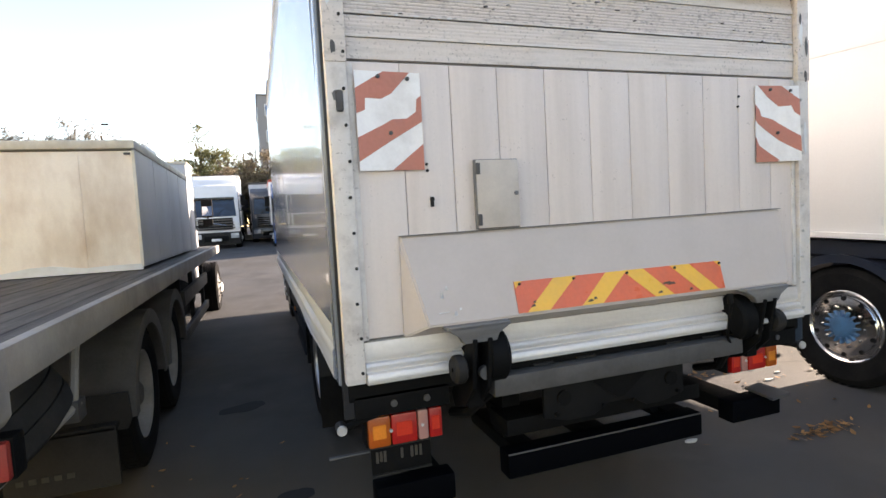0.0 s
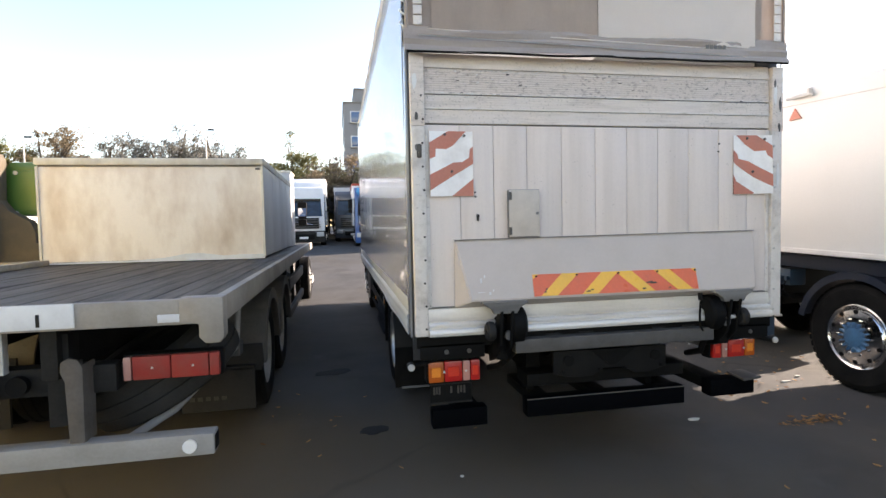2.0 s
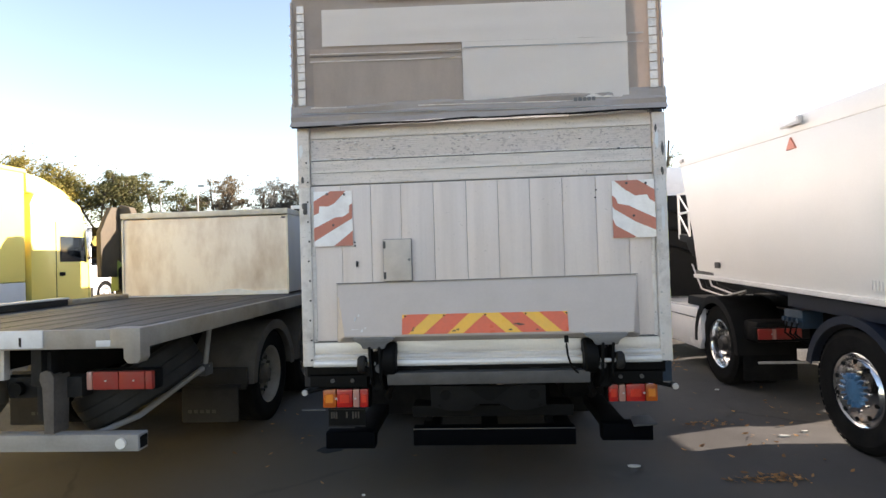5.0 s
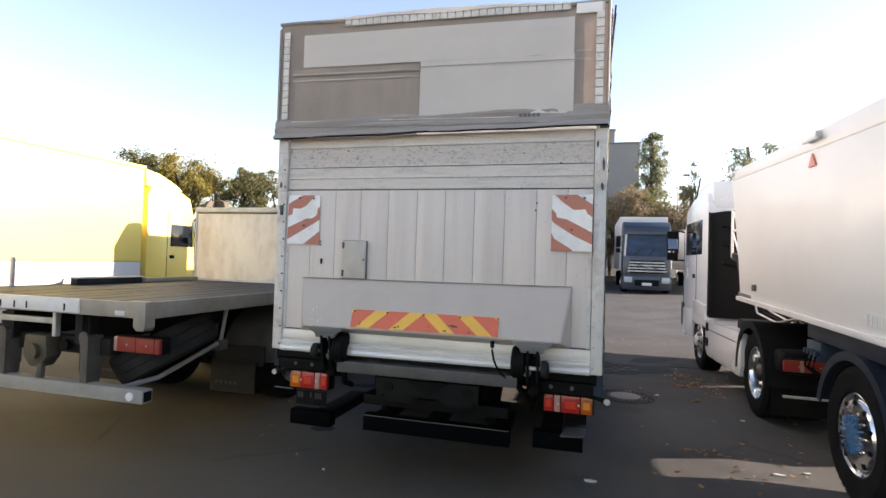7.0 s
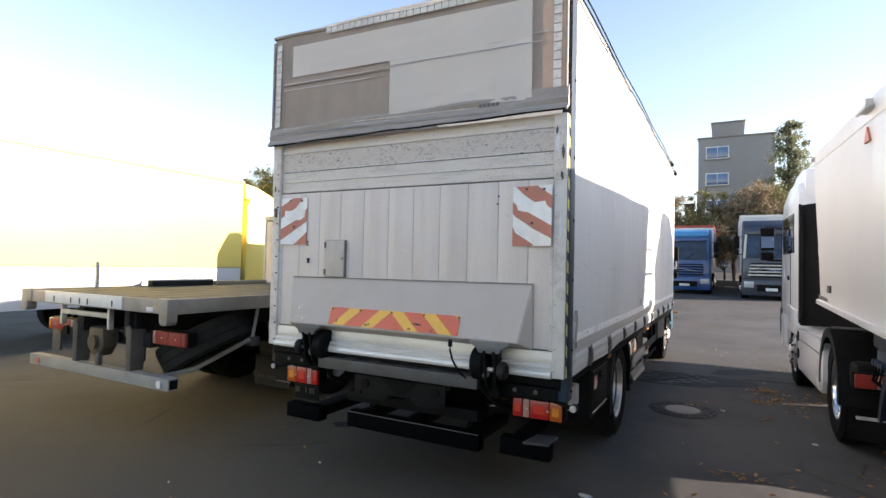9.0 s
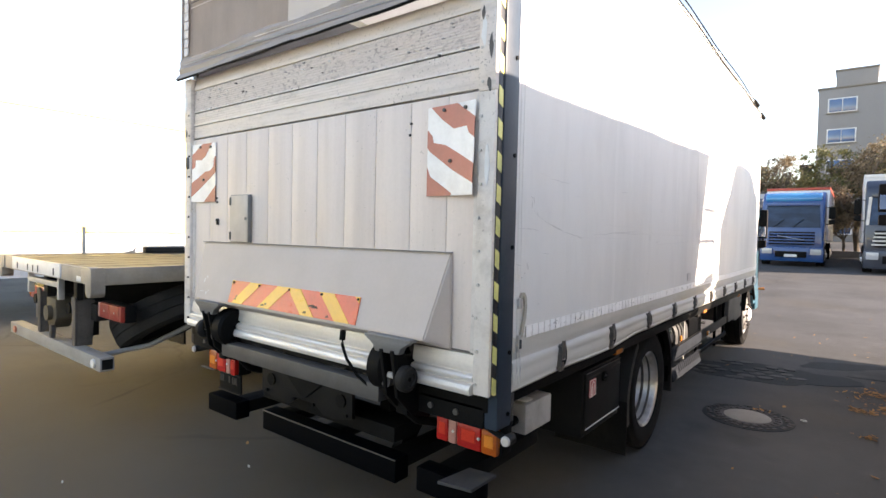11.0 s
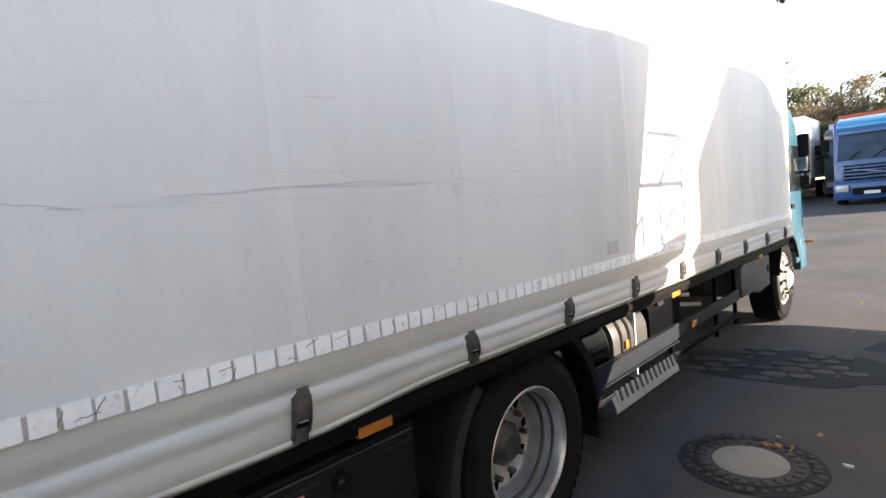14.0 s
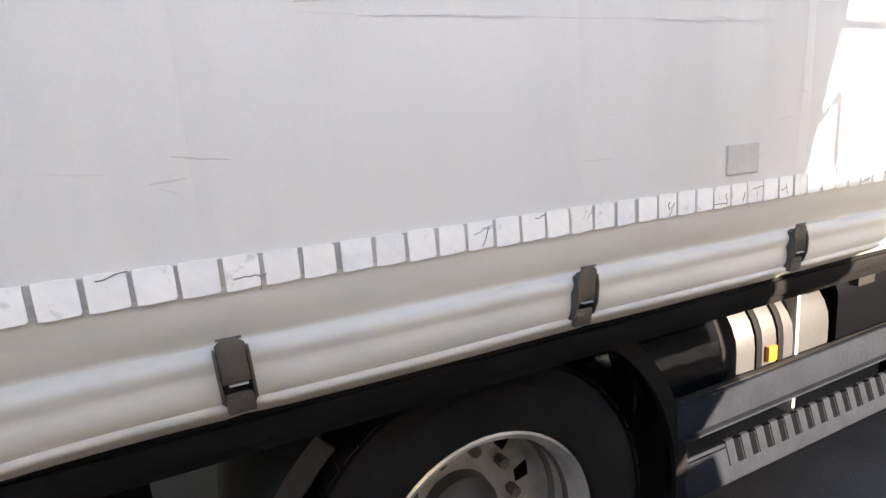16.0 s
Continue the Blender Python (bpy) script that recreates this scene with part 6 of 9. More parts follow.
# tanks, side guards, step and battery box on both sides
def side_equipment(s):
    bm = B()
    cyl(bm, (s * 0.86, 2.9, 0.725), (s * 0.86, 3.46, 0.725), 0.25, 36)
    bmesh.ops.bevel(bm, geom=[e for e in bm.edges if e.calc_face_angle(0) > 1], offset=0.1, segments=5, affect="EDGES")
    at = part("air_tank", bm, TANK_BLACK, TRUCK, "black painted air tank with domed ends")
    bm = B()
    cyl(bm, (s * 0.86, 3.34, 0.725), (s * 0.86, 3.352, 0.725), 0.2515, 36)
    part("tank_band", bm, DARK, at)

    def drum(zt, xo, r, d):
        arc = [(xo + d - r + r * math.sin(t), zt + d - r + r * math.cos(t)) for t in [math.pi / 2 * i / 7 for i in range(8)]]
        low = [(xo + d - 0.08 + 0.08 * math.cos(t), 0.54 - d + 0.08 - 0.08 * math.sin(t)) for t in [math.pi / 2 * i / 4 for i in range(5)]]
        return [(s * x, z) for x, z in [(0.6, zt + d)] + arc + low + [(0.6, 0.54 - d)]]
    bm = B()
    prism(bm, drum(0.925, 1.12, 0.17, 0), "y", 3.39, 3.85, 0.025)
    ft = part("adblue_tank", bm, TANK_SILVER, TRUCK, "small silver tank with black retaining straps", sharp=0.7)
    for y in (3.47, 3.57):
        bm = B()
        prism(bm, drum(0.925, 1.12, 0.17, 0.006), "y", y, y + 0.026, 0.002)
        part("tank_strap", bm, DARK, ft)
    bm = B()
    bx(bm, min(s * 1.12, s * 1.135), max(s * 1.12, s * 1.135), 3.515, 3.555, 0.7, 0.75, 0.005)
    part("tank_reflector", bm, AMBER, ft)
    bm = B()
    prism(bm, drum(0.93, 1.12, 0.1, 0), "y", 3.885, 4.42, 0.03)
    ft = part("fuel_tank", bm, FUEL_BLACK, TRUCK, "black rounded fuel tank", sharp=0.7)
    bm = B()
    cyl(bm, (s * 1.0, 4.12, 0.92), (s * 1.03, 4.12, 0.965), 0.035, 16)
    part("filler_cap", bm, DARK, ft)
    # guard rails
    bm = B()
    prism(bm, [(3.1, 0.675), (3.1, 0.6), (3.13, 0.59), (5.66, 0.61), (5.66, 0.7), (3.13, 0.69)], "x", s * 1.128, s * 1.15, 0.004)
    rail = part("side_guard_rail", bm, DARKGREY, TRUCK, "dark steel side guard rail")
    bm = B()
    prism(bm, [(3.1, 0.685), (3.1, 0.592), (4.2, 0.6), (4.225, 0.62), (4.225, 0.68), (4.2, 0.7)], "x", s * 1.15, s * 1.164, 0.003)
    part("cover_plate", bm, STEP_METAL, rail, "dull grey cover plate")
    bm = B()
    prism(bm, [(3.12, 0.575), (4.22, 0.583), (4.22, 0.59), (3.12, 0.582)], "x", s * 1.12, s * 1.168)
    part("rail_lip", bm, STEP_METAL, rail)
    bm = B()
    bx(bm, min(s * 1.166, s * 1.178), max(s * 1.166, s * 1.178), 4.45, 4.54, 0.628, 0.675, 0.003)
    part("side_reflector", bm, AMBER, rail)
    bm = B()
    bx(bm, min(s * 1.13, s * 1.152), max(s * 1.13, s * 1.152), 3.12, 5.64, 0.465, 0.5, 0.004)
    rail = part("side_guard_rail", bm, FUEL_BLACK, TRUCK)
    bm = B()
    bx(bm, min(s * 1.128, s * 1.154), max(s * 1.128, s * 1.154), 4.18, 5.64, 0.5, 0.505)
    part("rail_lip", bm, STEP_METAL, rail)
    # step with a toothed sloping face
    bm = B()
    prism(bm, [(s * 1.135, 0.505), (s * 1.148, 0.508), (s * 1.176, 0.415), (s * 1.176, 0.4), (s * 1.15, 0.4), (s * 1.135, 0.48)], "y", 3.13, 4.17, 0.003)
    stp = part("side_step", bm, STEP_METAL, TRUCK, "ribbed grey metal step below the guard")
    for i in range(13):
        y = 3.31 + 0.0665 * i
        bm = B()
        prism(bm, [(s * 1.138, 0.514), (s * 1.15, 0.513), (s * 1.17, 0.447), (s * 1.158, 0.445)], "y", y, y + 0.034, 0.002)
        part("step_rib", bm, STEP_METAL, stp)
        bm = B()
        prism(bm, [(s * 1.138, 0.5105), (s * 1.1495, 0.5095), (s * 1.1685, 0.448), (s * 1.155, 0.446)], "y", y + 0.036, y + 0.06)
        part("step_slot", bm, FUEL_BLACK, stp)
    for y in (3.12, 4.2, 5.12, 5.62):
        bm = B()
        bx(bm, min(s * 1.1, s * 1.128), max(s * 1.1, s * 1.128), y, y + 0.035, 0.4, 0.97 if y > 5 else 0.685, 0.004)
        part("guard_post", bm, FUEL_BLACK, TRUCK)
    bm = B()
    bx(bm, min(s * 1.072, s * 1.127), max(s * 1.072, s * 1.127), 3.652, 3.668, 0.49, 0.96, 0.003)
    part("guard_post", bm, POST_GREY, TRUCK, "thin pale grey upright")
    # battery box with its bracket
    bm = B()
    prism(bm, [(5.68, 0.62), (5.66, 0.7), (5.66, 0.88), (5.75, 0.91), (6.6, 0.9), (6.6, 0.6), (6.2, 0.58), (6.05, 0.62)], "x", s * 0.7, s * 1.17, 0.012)
    bb = part("battery_box", bm, BOXGREY, TRUCK, "grey battery box")
    bm = B()
    bx(bm, min(s * 1.168, s * 1.178), max(s * 1.168, s * 1.178), 6.5, 6.54, 0.74, 0.8, 0.003)
    part("latch", bm, DARK, bb)
    bm = B()
    prism(bm, [(5.9, 0.91), (5.95, 0.955), (6.1, 0.96), (6.14, 0.91)], "x", s * 1.06, s * 1.17, 0.005)
    part("bracket", bm, GREYSTEEL, bb)
    for y, z in ((4.55, 0.8), (4.8, 0.68)):
        bm = B()
        cyl(bm, (s * 0.5, y, z), (s * 1.0, y + 0.35, z - 0.02), 0.018, 8)
        part("pipe", bm, GALV, TRUCK)


for s in (-1, 1):
    side_equipment(s)
# unseen black filler added so the space under the floor stays dark
bm = B()
prism(bm, [(4.3, 0.9), (4.3, 0.5), (4.5, 0.38), (6.2, 0.34), (6.9, 0.45), (6.9, 0.92)], "x", -0.34, 0.34, 0.03)
part("gearbox", bm, DARK, TRUCK, "unseen black block added under the floor to keep the gap dark")
# black panels added to hide the sunlit ground beyond the truck
bm = B()
prism(bm, [(3.0, 0.92), (3.0, 0.4), (3.3, 0.27), (6.9, 0.25), (6.9, 0.92)], "x", 0.47, 0.56, 0.02)
part("frame_cover", bm, DARK, TRUCK)
bm = B()
prism(bm, [(3.0, 0.92), (3.0, 0.45), (4.9, 0.4), (6.55, 0.42), (6.55, 0.92)], "x", -0.56, -0.47, 0.02)
part("frame_cover", bm, DARK, TRUCK)


# ---- cabs ----
def cab(parent, x0, x1, yf, yr, z0, z1, paint, face, slope=0.18, style="plain", mirrors=True, reach=0.22, glass=None, trim=None, win=(0.42, 0.9, 0.47, None)):
    """A lorry cab. yf: the nose; yr: its rear wall; face: +1 when the nose looks along +y, -1 along -y."""
    L = abs(yf - yr)
    H = z1 - z0

    def Y(u):
        return yr + (yf - yr) * u

    sh = [(0.0, 0.0), (1.0, 0.0), (1.02, 0.1), (1.02, 0.36), (1.0, 0.44), (1 - slope * 0.55, 0.8), (1 - slope, 0.9), (1 - slope - 0.22, 0.985), (0.3, 1.0), (0.06, 0.985), (0.0, 0.9)]
    if style == "high":
        sh = [(0.0, 0.0), (1.0, 0.0), (1.02, 0.1), (1.02, 0.32), (1.0, 0.4), (1 - slope * 0.5, 0.7), (1 - slope * 0.8, 0.8), (1 - slope * 1.4, 0.93), (0.55, 0.99), (0.3, 1.0), (0.06, 0.985), (0.0, 0.9)]
    if style == "arched":
        sh[:2] = [(0.0, 0.16), (0.1, 0.195), (0.22, 0.21), (0.34, 0.195), (0.44, 0.16), (0.54, 0.09), (0.6, 0.0), (1.0, 0.0)]
    bm = B()
    prism(bm, [(Y(u), z0 + H * v) for u, v in sh], "x", x0, x1, 0.02 if style == "arched" else min(0.09, L * 0.06))
    body = part("cab", bm, paint, parent, "", sharp=0.5)
    W = x1 - x0
    wsz = (0.45, 0.78) if style != "high" else (0.41, 0.69)

    def front(u_in, v):
        t = (v - wsz[0]) / (wsz[1] - wsz[0] + 0.02)
        return Y(1.0 - slope * 0.52 * max(0.0, t)) + face * (0.012 - u_in)

    bm = B()
    v0, v1 = wsz
    q = [(x0 + W * 0.06, v0), (x1 - W * 0.06, v0), (x1 - W * 0.09, v1), (x0 + W * 0.09, v1)]
    a = [bm.verts.new((x, front(0, v), z0 + H * v)) for x, v in q]
    b = [bm.verts.new((x, front(0.04, v), z0 + H * v)) for x, v in q]
    bm.faces.new(a)
    bm.faces.new(b[::-1])
    for i in range(4):
        bm.faces.new((a[i], a[(i + 1) % 4], b[(i + 1) % 4], b[i]))
    ws = part("windscreen", bm, glass or GLASS, body)
    for xa, tilt in ((0.22, 0.16), (0.52, 0.16)):
        bm = B()
        p0 = Vector((x0 + W * xa, front(-0.012, v0), z0 + H * (v0 + 0.005)))
        p1 = Vector((x0 + W * (xa + tilt), front(-0.012, v0 + 0.12), z0 + H * (v0 + 0.12)))
        cyl(bm, p0, p1, 0.012, 6)
        part("wiper", bm, DARK, ws)
    for xa, xb in ((0.012, 0.055), (0.945, 0.988)):
        bm = B()
        q = [(x0 + W * xa, v0), (x0 + W * xb, v0), (x0 + W * (xb + (0.03 if xa < 0.5 else -0.03)), v1), (x0 + W * (xa + (0.03 if xa < 0.5 else -0.03)), v1)]
        a = [bm.verts.new((x, front(0.004, v), z0 + H * v)) for x, v in q]
        b = [bm.verts.new((x, front(0.05, v), z0 + H * v)) for x, v in q]
        bm.faces.new(a)
        bm.faces.new(b[::-1])
        for i in range(4):
            bm.faces.new((a[i], a[(i + 1) % 4], b[(i + 1) % 4], b[i]))
        part("pillar_trim", bm, trim or paint, body)
    # sun visor, grille, bumper, lamps
    bm = B()
    bx(bm, x0 + W * 0.08, x1 - W * 0.08, min(front(0, v1), front(0, v1) + face * 0.12), max(front(0, v1), front(0, v1) + face * 0.12), z0 + H * (v1 - 0.005), z0 + H * (v1 + 0.04), 0.01)
    part("sun_visor", bm, GLASS if style == "high" else paint, body)
    nose = Y(1.02)
    bm = B()
    bx(bm, x0 + W * 0.14, x1 - W * 0.14, min(nose, nose + face * 0.02), max(nose, nose + face * 0.02), z0 + H * 0.19, z0 + H * 0.385, 0.008)
    gr = part("grille", bm, PLASTIC, body, "dark slatted radiator grille")
    for i in range(4):
        bm = B()
        zz = z0 + H * (0.21 + 0.044 * i)
        bx(bm, x0 + W * (0.1 + 0.012 * i), x1 - W * (0.1 + 0.012 * i), min(nose + face * 0.02, nose + face * 0.045), max(nose + face * 0.02, nose + face * 0.045), zz, zz + H * 0.02, 0.004)
        part("grille_slat", bm, trim or (paint if style != "high" else GREYSTEEL), gr)
    bm = B()
    bx(bm, x0 - 0.01, x1 + 0.01, min(nose - face * 0.3, nose + face * 0.07), max(nose - face * 0.3, nose + face * 0.07), z0 - H * 0.06, z0 + H * 0.15, 0.04)
    bp = part("bumper", bm, paint if paint is not CAB_WHITE else DARKGREY, body)
    bm = B()
    bx(bm, x0 + W * 0.25, x1 - W * 0.25, min(nose + face * 0.07, nose + face * 0.085), max(nose + face * 0.07, nose + face * 0.085), z0, z0 + H * 0.09, 0.006)
    part("air_intake", bm, DARK, bp)
    bm = B()
    bx(bm, x0 + W * 0.4, x1 - W * 0.4, min(nose + face * 0.085, nose + face * 0.095), max(nose + face * 0.085, nose + face * 0.095), z0 + H * 0.005, z0 + H * 0.045, 0.003)
    part("plate_blank", bm, WHITE, bp)
    for xa, xb in ((x0 + W * 0.03, x0 + W * 0.2), (x1 - W * 0.2, x1 - W * 0.03)):
        bm = B()
        bx(bm, xa, xb, min(nose + face * 0.05, nose + face * 0.085), max(nose + face * 0.05, nose + face * 0.085), z0 + H * 0.045, z0 + H * 0.13, 0.012)
        part("headlamp", bm, HEADLAMP, bp)
    for xs, sg in ((x0, -1), (x1, 1)):
        # side window, door outline, handle, steps
        bm = B()
        wt = win[3] or v1 - 0.02
        pr = [(Y(win[0]), z0 + H * win[2]), (Y(win[1]), z0 + H * win[2]), (Y(win[1] + 0.03 - slope * 0.4), z0 + H * wt), (Y(win[0]), z0 + H * wt)]
        prism(bm, pr, "x", xs - sg * 0.01, xs + sg * 0.008, 0.003)
        part("side_window", bm, GLASS, body)
        for u in (0.36, 0.955):
            bm = B()
            bx(bm, min(xs, xs + sg * 0.006), max(xs, xs + sg * 0.006), Y(u) - 0.006, Y(u) + 0.006, z0 + H * (0.22 if style == "arched" else 0.1), z0 + H * 0.78)
            part("door_gap", bm, DARK, body)
        bm = B()
        bx(bm, min(xs, xs + sg * 0.02), max(xs, xs + sg * 0.02), Y(0.45) - 0.07, Y(0.45) + 0.07, z0 + H * 0.36, z0 + H * 0.39, 0.006)
        part("door_handle", bm, DARK, body)
        if mirrors:
            mx = xs + sg * reach
            mw, mt = (0.1, 0.75) if reach > 0.1 else (0.055, 0.84)
            my = Y(0.98 - slope * 0.3)
            bm = B()
            tube(bm, [(xs, my, z0 + H * 0.74), (mx, my + face * 0.08, z0 + H * 0.76), (mx, my + face * 0.08, z0 + H * 0.5)], 0.018, 6)
            tube(bm, [(xs, my, z0 + H * 0.5), (mx, my + face * 0.08, z0 + H * 0.5)], 0.018, 6)
            mi = part("mirror", bm, DARK, body)
            bm = B()
            bx(bm, mx - mw - 0.01, mx + mw + 0.01, my + face * 0.03 - 0.05, my + face * 0.03 + 0.05, z0 + H * 0.58, z0 + H * mt, 0.03)
            bx(bm, mx - mw, mx + mw, my + face * 0.03 - 0.05, my + face * 0.03 + 0.05, z0 + H * 0.5, z0 + H * 0.565, 0.025)
            part("mirror_housing", bm, DARK, mi)
            bm = B()
            yb = my + face * 0.03 - face * 0.052
            bx(bm, mx - mw + 0.005, mx + mw - 0.005, yb - 0.003, yb + 0.003, z0 + H * 0.595, z0 + H * (mt - 0.015), 0.002, 1)
            for v in bm.verts:
                v.co.y += face * 0.42 * (v.co.z - z0 - H * 0.665) - face * 0.012
            part("mirror_glass", bm, MIRROR, mi)
    # the nose curves back towards both sides
    bow = 0.12
    mid = (x0 + x1) / 2
    for ob in [body] + list(body.children_recursive):
        for v in ob.data.vertices:
            w = max(0.0, min(1.0, 1 - (yf - v.co.y) * face / (0.5 * L)))
            off = min(1.0, abs(v.co.x - mid) / (W / 2))
            v.co.y -= face * bow * w * max(0.0, (off - 0.45) / 0.55) ** 2
    return body


cab(TRUCK, -1.13, 1.13, 8.55, 7.3, 0.62, 2.45, CAB_TEAL, 1, style="arched", reach=0.05)
for s in (-1, 1):
    arch("wheel_arch", TRUCK, 7.55, 0.511, s * 0.75, s * 1.155, 0.515, 22, 168, PLASTIC)
bm = B()
tube(bm, [(1.15, 8.35, 0.85), (1.24, 8.36, 0.86)], 0.02, 8)
part("indicator_lamp", bm, AMBER, TRUCK)


# ---- the flatbed lorry ----
FLAT = thing("flatbed_truck", (-3.52, 0, 0), "dusty flatbed truck with a worn plank deck and white cab", "truck")


def flatbed():
    P = FLAT
    hw = 1.25
    rng = random.Random(3)
    # planks run along the bed
    x = -hw + 0.03
    while x < hw - 0.05:
        w = 0.118
        bm = B()
        bx(bm, x + 0.002, x + w - 0.002, -0.16, 8.85, 1.285, 1.322 + rng.uniform(-0.003, 0.003), 0.004, 1)
        part("deck_plank", bm, DECK, P)
        x += w
    # rear and side rails with a proud corner
    bm = B()
    bx(bm, -hw, hw, -0.215, -0.165, 1.2, 1.328, 0.008)
    rear = part("rear_rail", bm, BEDRAIL, P, "dusty grey rear bed rail")
    bm = B()
    bx(bm, -0.78, 0.6, -0.226, -0.213, 1.212, 1.33, 0.003)
    wp = part("pale_strip", bm, WHITE, rear, "long pale plate with worn marks")
    for u in (-0.6, -0.28, -0.12, 0.02, 0.44):
        bm = B()
        bx(bm, u, u + 0.014, -0.231, -0.225, 1.225, 1.285)
        part("mark_bar", bm, DARKGREY, wp)
    bm = B()
    bx(bm, 0.97, 1.08, -0.222, -0.213, 1.215, 1.255, 0.002)
    part("sticker", bm, SKIRT, rear)
    for s in (-1, 1):
        bm = B()
        bx(bm, s * hw - 0.025, s * hw + 0.025, -0.2, 8.85, 1.195, 1.332, 0.008)
        part("side_rail", bm, BEDRAIL, P, "dusty grey side bed rail")
        bm = B()
        prism(bm, [(s * (hw + 0.03), 1.335), (s * (hw + 0.03), 1.13), (s * (hw + 0.01), 1.1), (s * (hw - 0.06), 1.1), (s * (hw - 0.09), 1.13), (s * (hw - 0.09), 1.2), (s * (hw - 0.18), 1.205), (s * (hw - 0.18), 1.335)], "y", -0.225, -0.12, 0.01)
        part("corner_casting", bm, BEDRAIL, P, "rounded steel corner of the bed")
        bm = B()
        bx(bm, s * 0.36, s * 0.44, -0.05, 10.2, 0.92, 1.18, 0.008)
        part("chassis_rail", bm, DARKGREY, P)
    for k in range(9):
        bm = B()
        bx(bm, -1.2, 1.2, 0.1 + 0.95 * k, 0.18 + 0.95 * k, 1.19, 1.28, 0.006)
        part("bed_bearer", bm, DARK, P)
    # rear under-run tube on two uprights
    bm = B()
    bx(bm, -1.26, 1.19, -0.13, -0.02, 0.49, 0.605, 0.012)
    bar = part("underrun_bar", bm, BAR_DUST, P, "dusty grey square under-run tube")
    for s, c in ((1, WHITE), (-1, MARKER_RED)):
        bm = B()
        cyl(bm, (s * 1.07, -0.145, 0.547), (s * 1.07, -0.128, 0.547), 0.035, 20)
        part("reflector", bm, c, bar)
    bm = B()
    bx(bm, 1.172, 1.193, -0.115, -0.035, 0.507, 0.588)
    part("tube_mouth", bm, DARK, bar)
    for x in (-0.42, 0.52):
        bm = B()
        prism(bm, [(x - 0.02, 0.6), (x + 0.05, 0.6), (x + 0.055, 0.99), (x + 0.03, 1.03), (x - 0.01, 1.04), (x - 0.045, 1.02), (x - 0.05, 0.97), (x - 0.03, 0.92)], "y", -0.105, -0.085, 0.004)
        prism(bm, [(-0.085, 0.6), (0.03, 0.6), (0.05, 1.0), (-0.085, 1.0)], "x", x - 0.02, x - 0.008, 0.003)
        prism(bm, [(-0.085, 0.6), (0.03, 0.6), (0.05, 1.0), (-0.085, 1.0)], "x", x + 0.038, x + 0.05, 0.003)
        part("underrun_post", bm, POST_DUST, P, "dusty folded steel upright")
        bm = B()
        bx(bm, x - 0.16, x - 0.05, 0.0, 0.12, 0.66, 1.15, 0.01)
        part("hanger_bracket", bm, DARKGREY, P)
    # rear cross beam, coupling, light strip
    bm = B()
    bx(bm, -0.68, 0.68, 0.02, 0.14, 0.82, 0.97, 0.012)
    part("rear_cross_beam", bm, DARKGREY, P)
    bm = B()
    bx(bm, -0.62, 0.2, -0.13, -0.08, 1.09, 1.14, 0.006)
    bx(bm, -0.66, -0.62, -0.13, -0.08, 0.98, 1.2, 0.006)
    bx(bm, 0.2, 0.24, -0.13, -0.08, 0.98, 1.2, 0.006)
    part("ladder_bracket", bm, GALV, P)
    bm = B()
    prism(bm, [(-0.12, 0.98), (0.12, 0.98), (0.14, 0.8), (0.06, 0.7), (-0.06, 0.7), (-0.14, 0.8)], "y", -0.12, 0.02, 0.015)
    cyl(bm, (0, -0.16, 0.84), (0, -0.1, 0.84), 0.07, 20)
    part("tow_coupling", bm, RUST, P, "rusty brown tow coupling")
    bm = B()
    bx(bm, 0.08, 0.14, -0.16, -0.12, 0.62, 0.74, 0.01)
    part("coupling_pin", bm, GREYSTEEL, P)
    for x in (-0.7, -0.55, 0.25):
        bm = B()
        cyl(bm, (x, -0.02, 0.9), (x, -0.06, 0.9), 0.05, 14)
        part("air_coupling", bm, DARK, P)
    # rear lamps on arms
    bm = B()
    bx(bm, 0.55, 0.75, 0.09, 0.13, 0.86, 0.96, 0.006)
    part("lamp_arm", bm, DARKGREY, P)
    bm = B()
    bx(bm, -0.75, -0.55, 0.09, 0.13, 0.86, 0.96, 0.006)
    part("lamp_arm", bm, DARKGREY, P)
    tail_lamp(P, 0.71, 1.2, 0.05, 0.872, 1.0, [(0.28, LENS_CLEAR), (1.2, LENS_DUSTY), (1.2, LENS_DUSTY), (0.35, LENS_DUSTY)])
    tail_lamp(P, -1.2, -0.71, 0.05, 0.872, 1.0, [(0.35, LENS_ORANGE), (1.2, LENS_DUSTY), (1.2, LENS_DUSTY), (0.28, LENS_CLEAR)])
    bm = B()
    bx(bm, -1.28, -1.1, 0.1, 0.12, 0.62, 0.86, 0.006)
    part("mud_flap", bm, GREYSTEEL, P)
    # spare wheel slung at a slant under the bed
    m = Matrix.Translation((0.72, 0.62, 0.82)) @ Matrix.Rotation(radians(-27), 4, "Y") @ Matrix.Rotation(radians(12), 4, "X") @ Matrix.Rotation(radians(90), 4, "Y")
    bm = B()
    lathe(bm, tyre_profile(0.48, 0.3, 0.29), (0, 0, 0), 48)
    bm.transform(m)
    sp = part("spare_tyre", bm, SPARE_DUST, P, "dusty spare tyre slung under the bed")
    bm = B()
    lathe(bm, [(0.29, 0.1), (0.27, 0.02), (0.2, 0.0), (0.1, 0.02), (0.001, 0.02)], (0, 0, 0), 32)
    bm.transform(m)
    part("spare_rim", bm, DARKGREY, sp)
    bm = B()
    tube(bm, [(0.62, 0.0, 0.5), (0.85, 0.4, 0.58), (1.12, 0.82, 0.84), (1.14, 0.9, 0.86)], 0.024, 8)
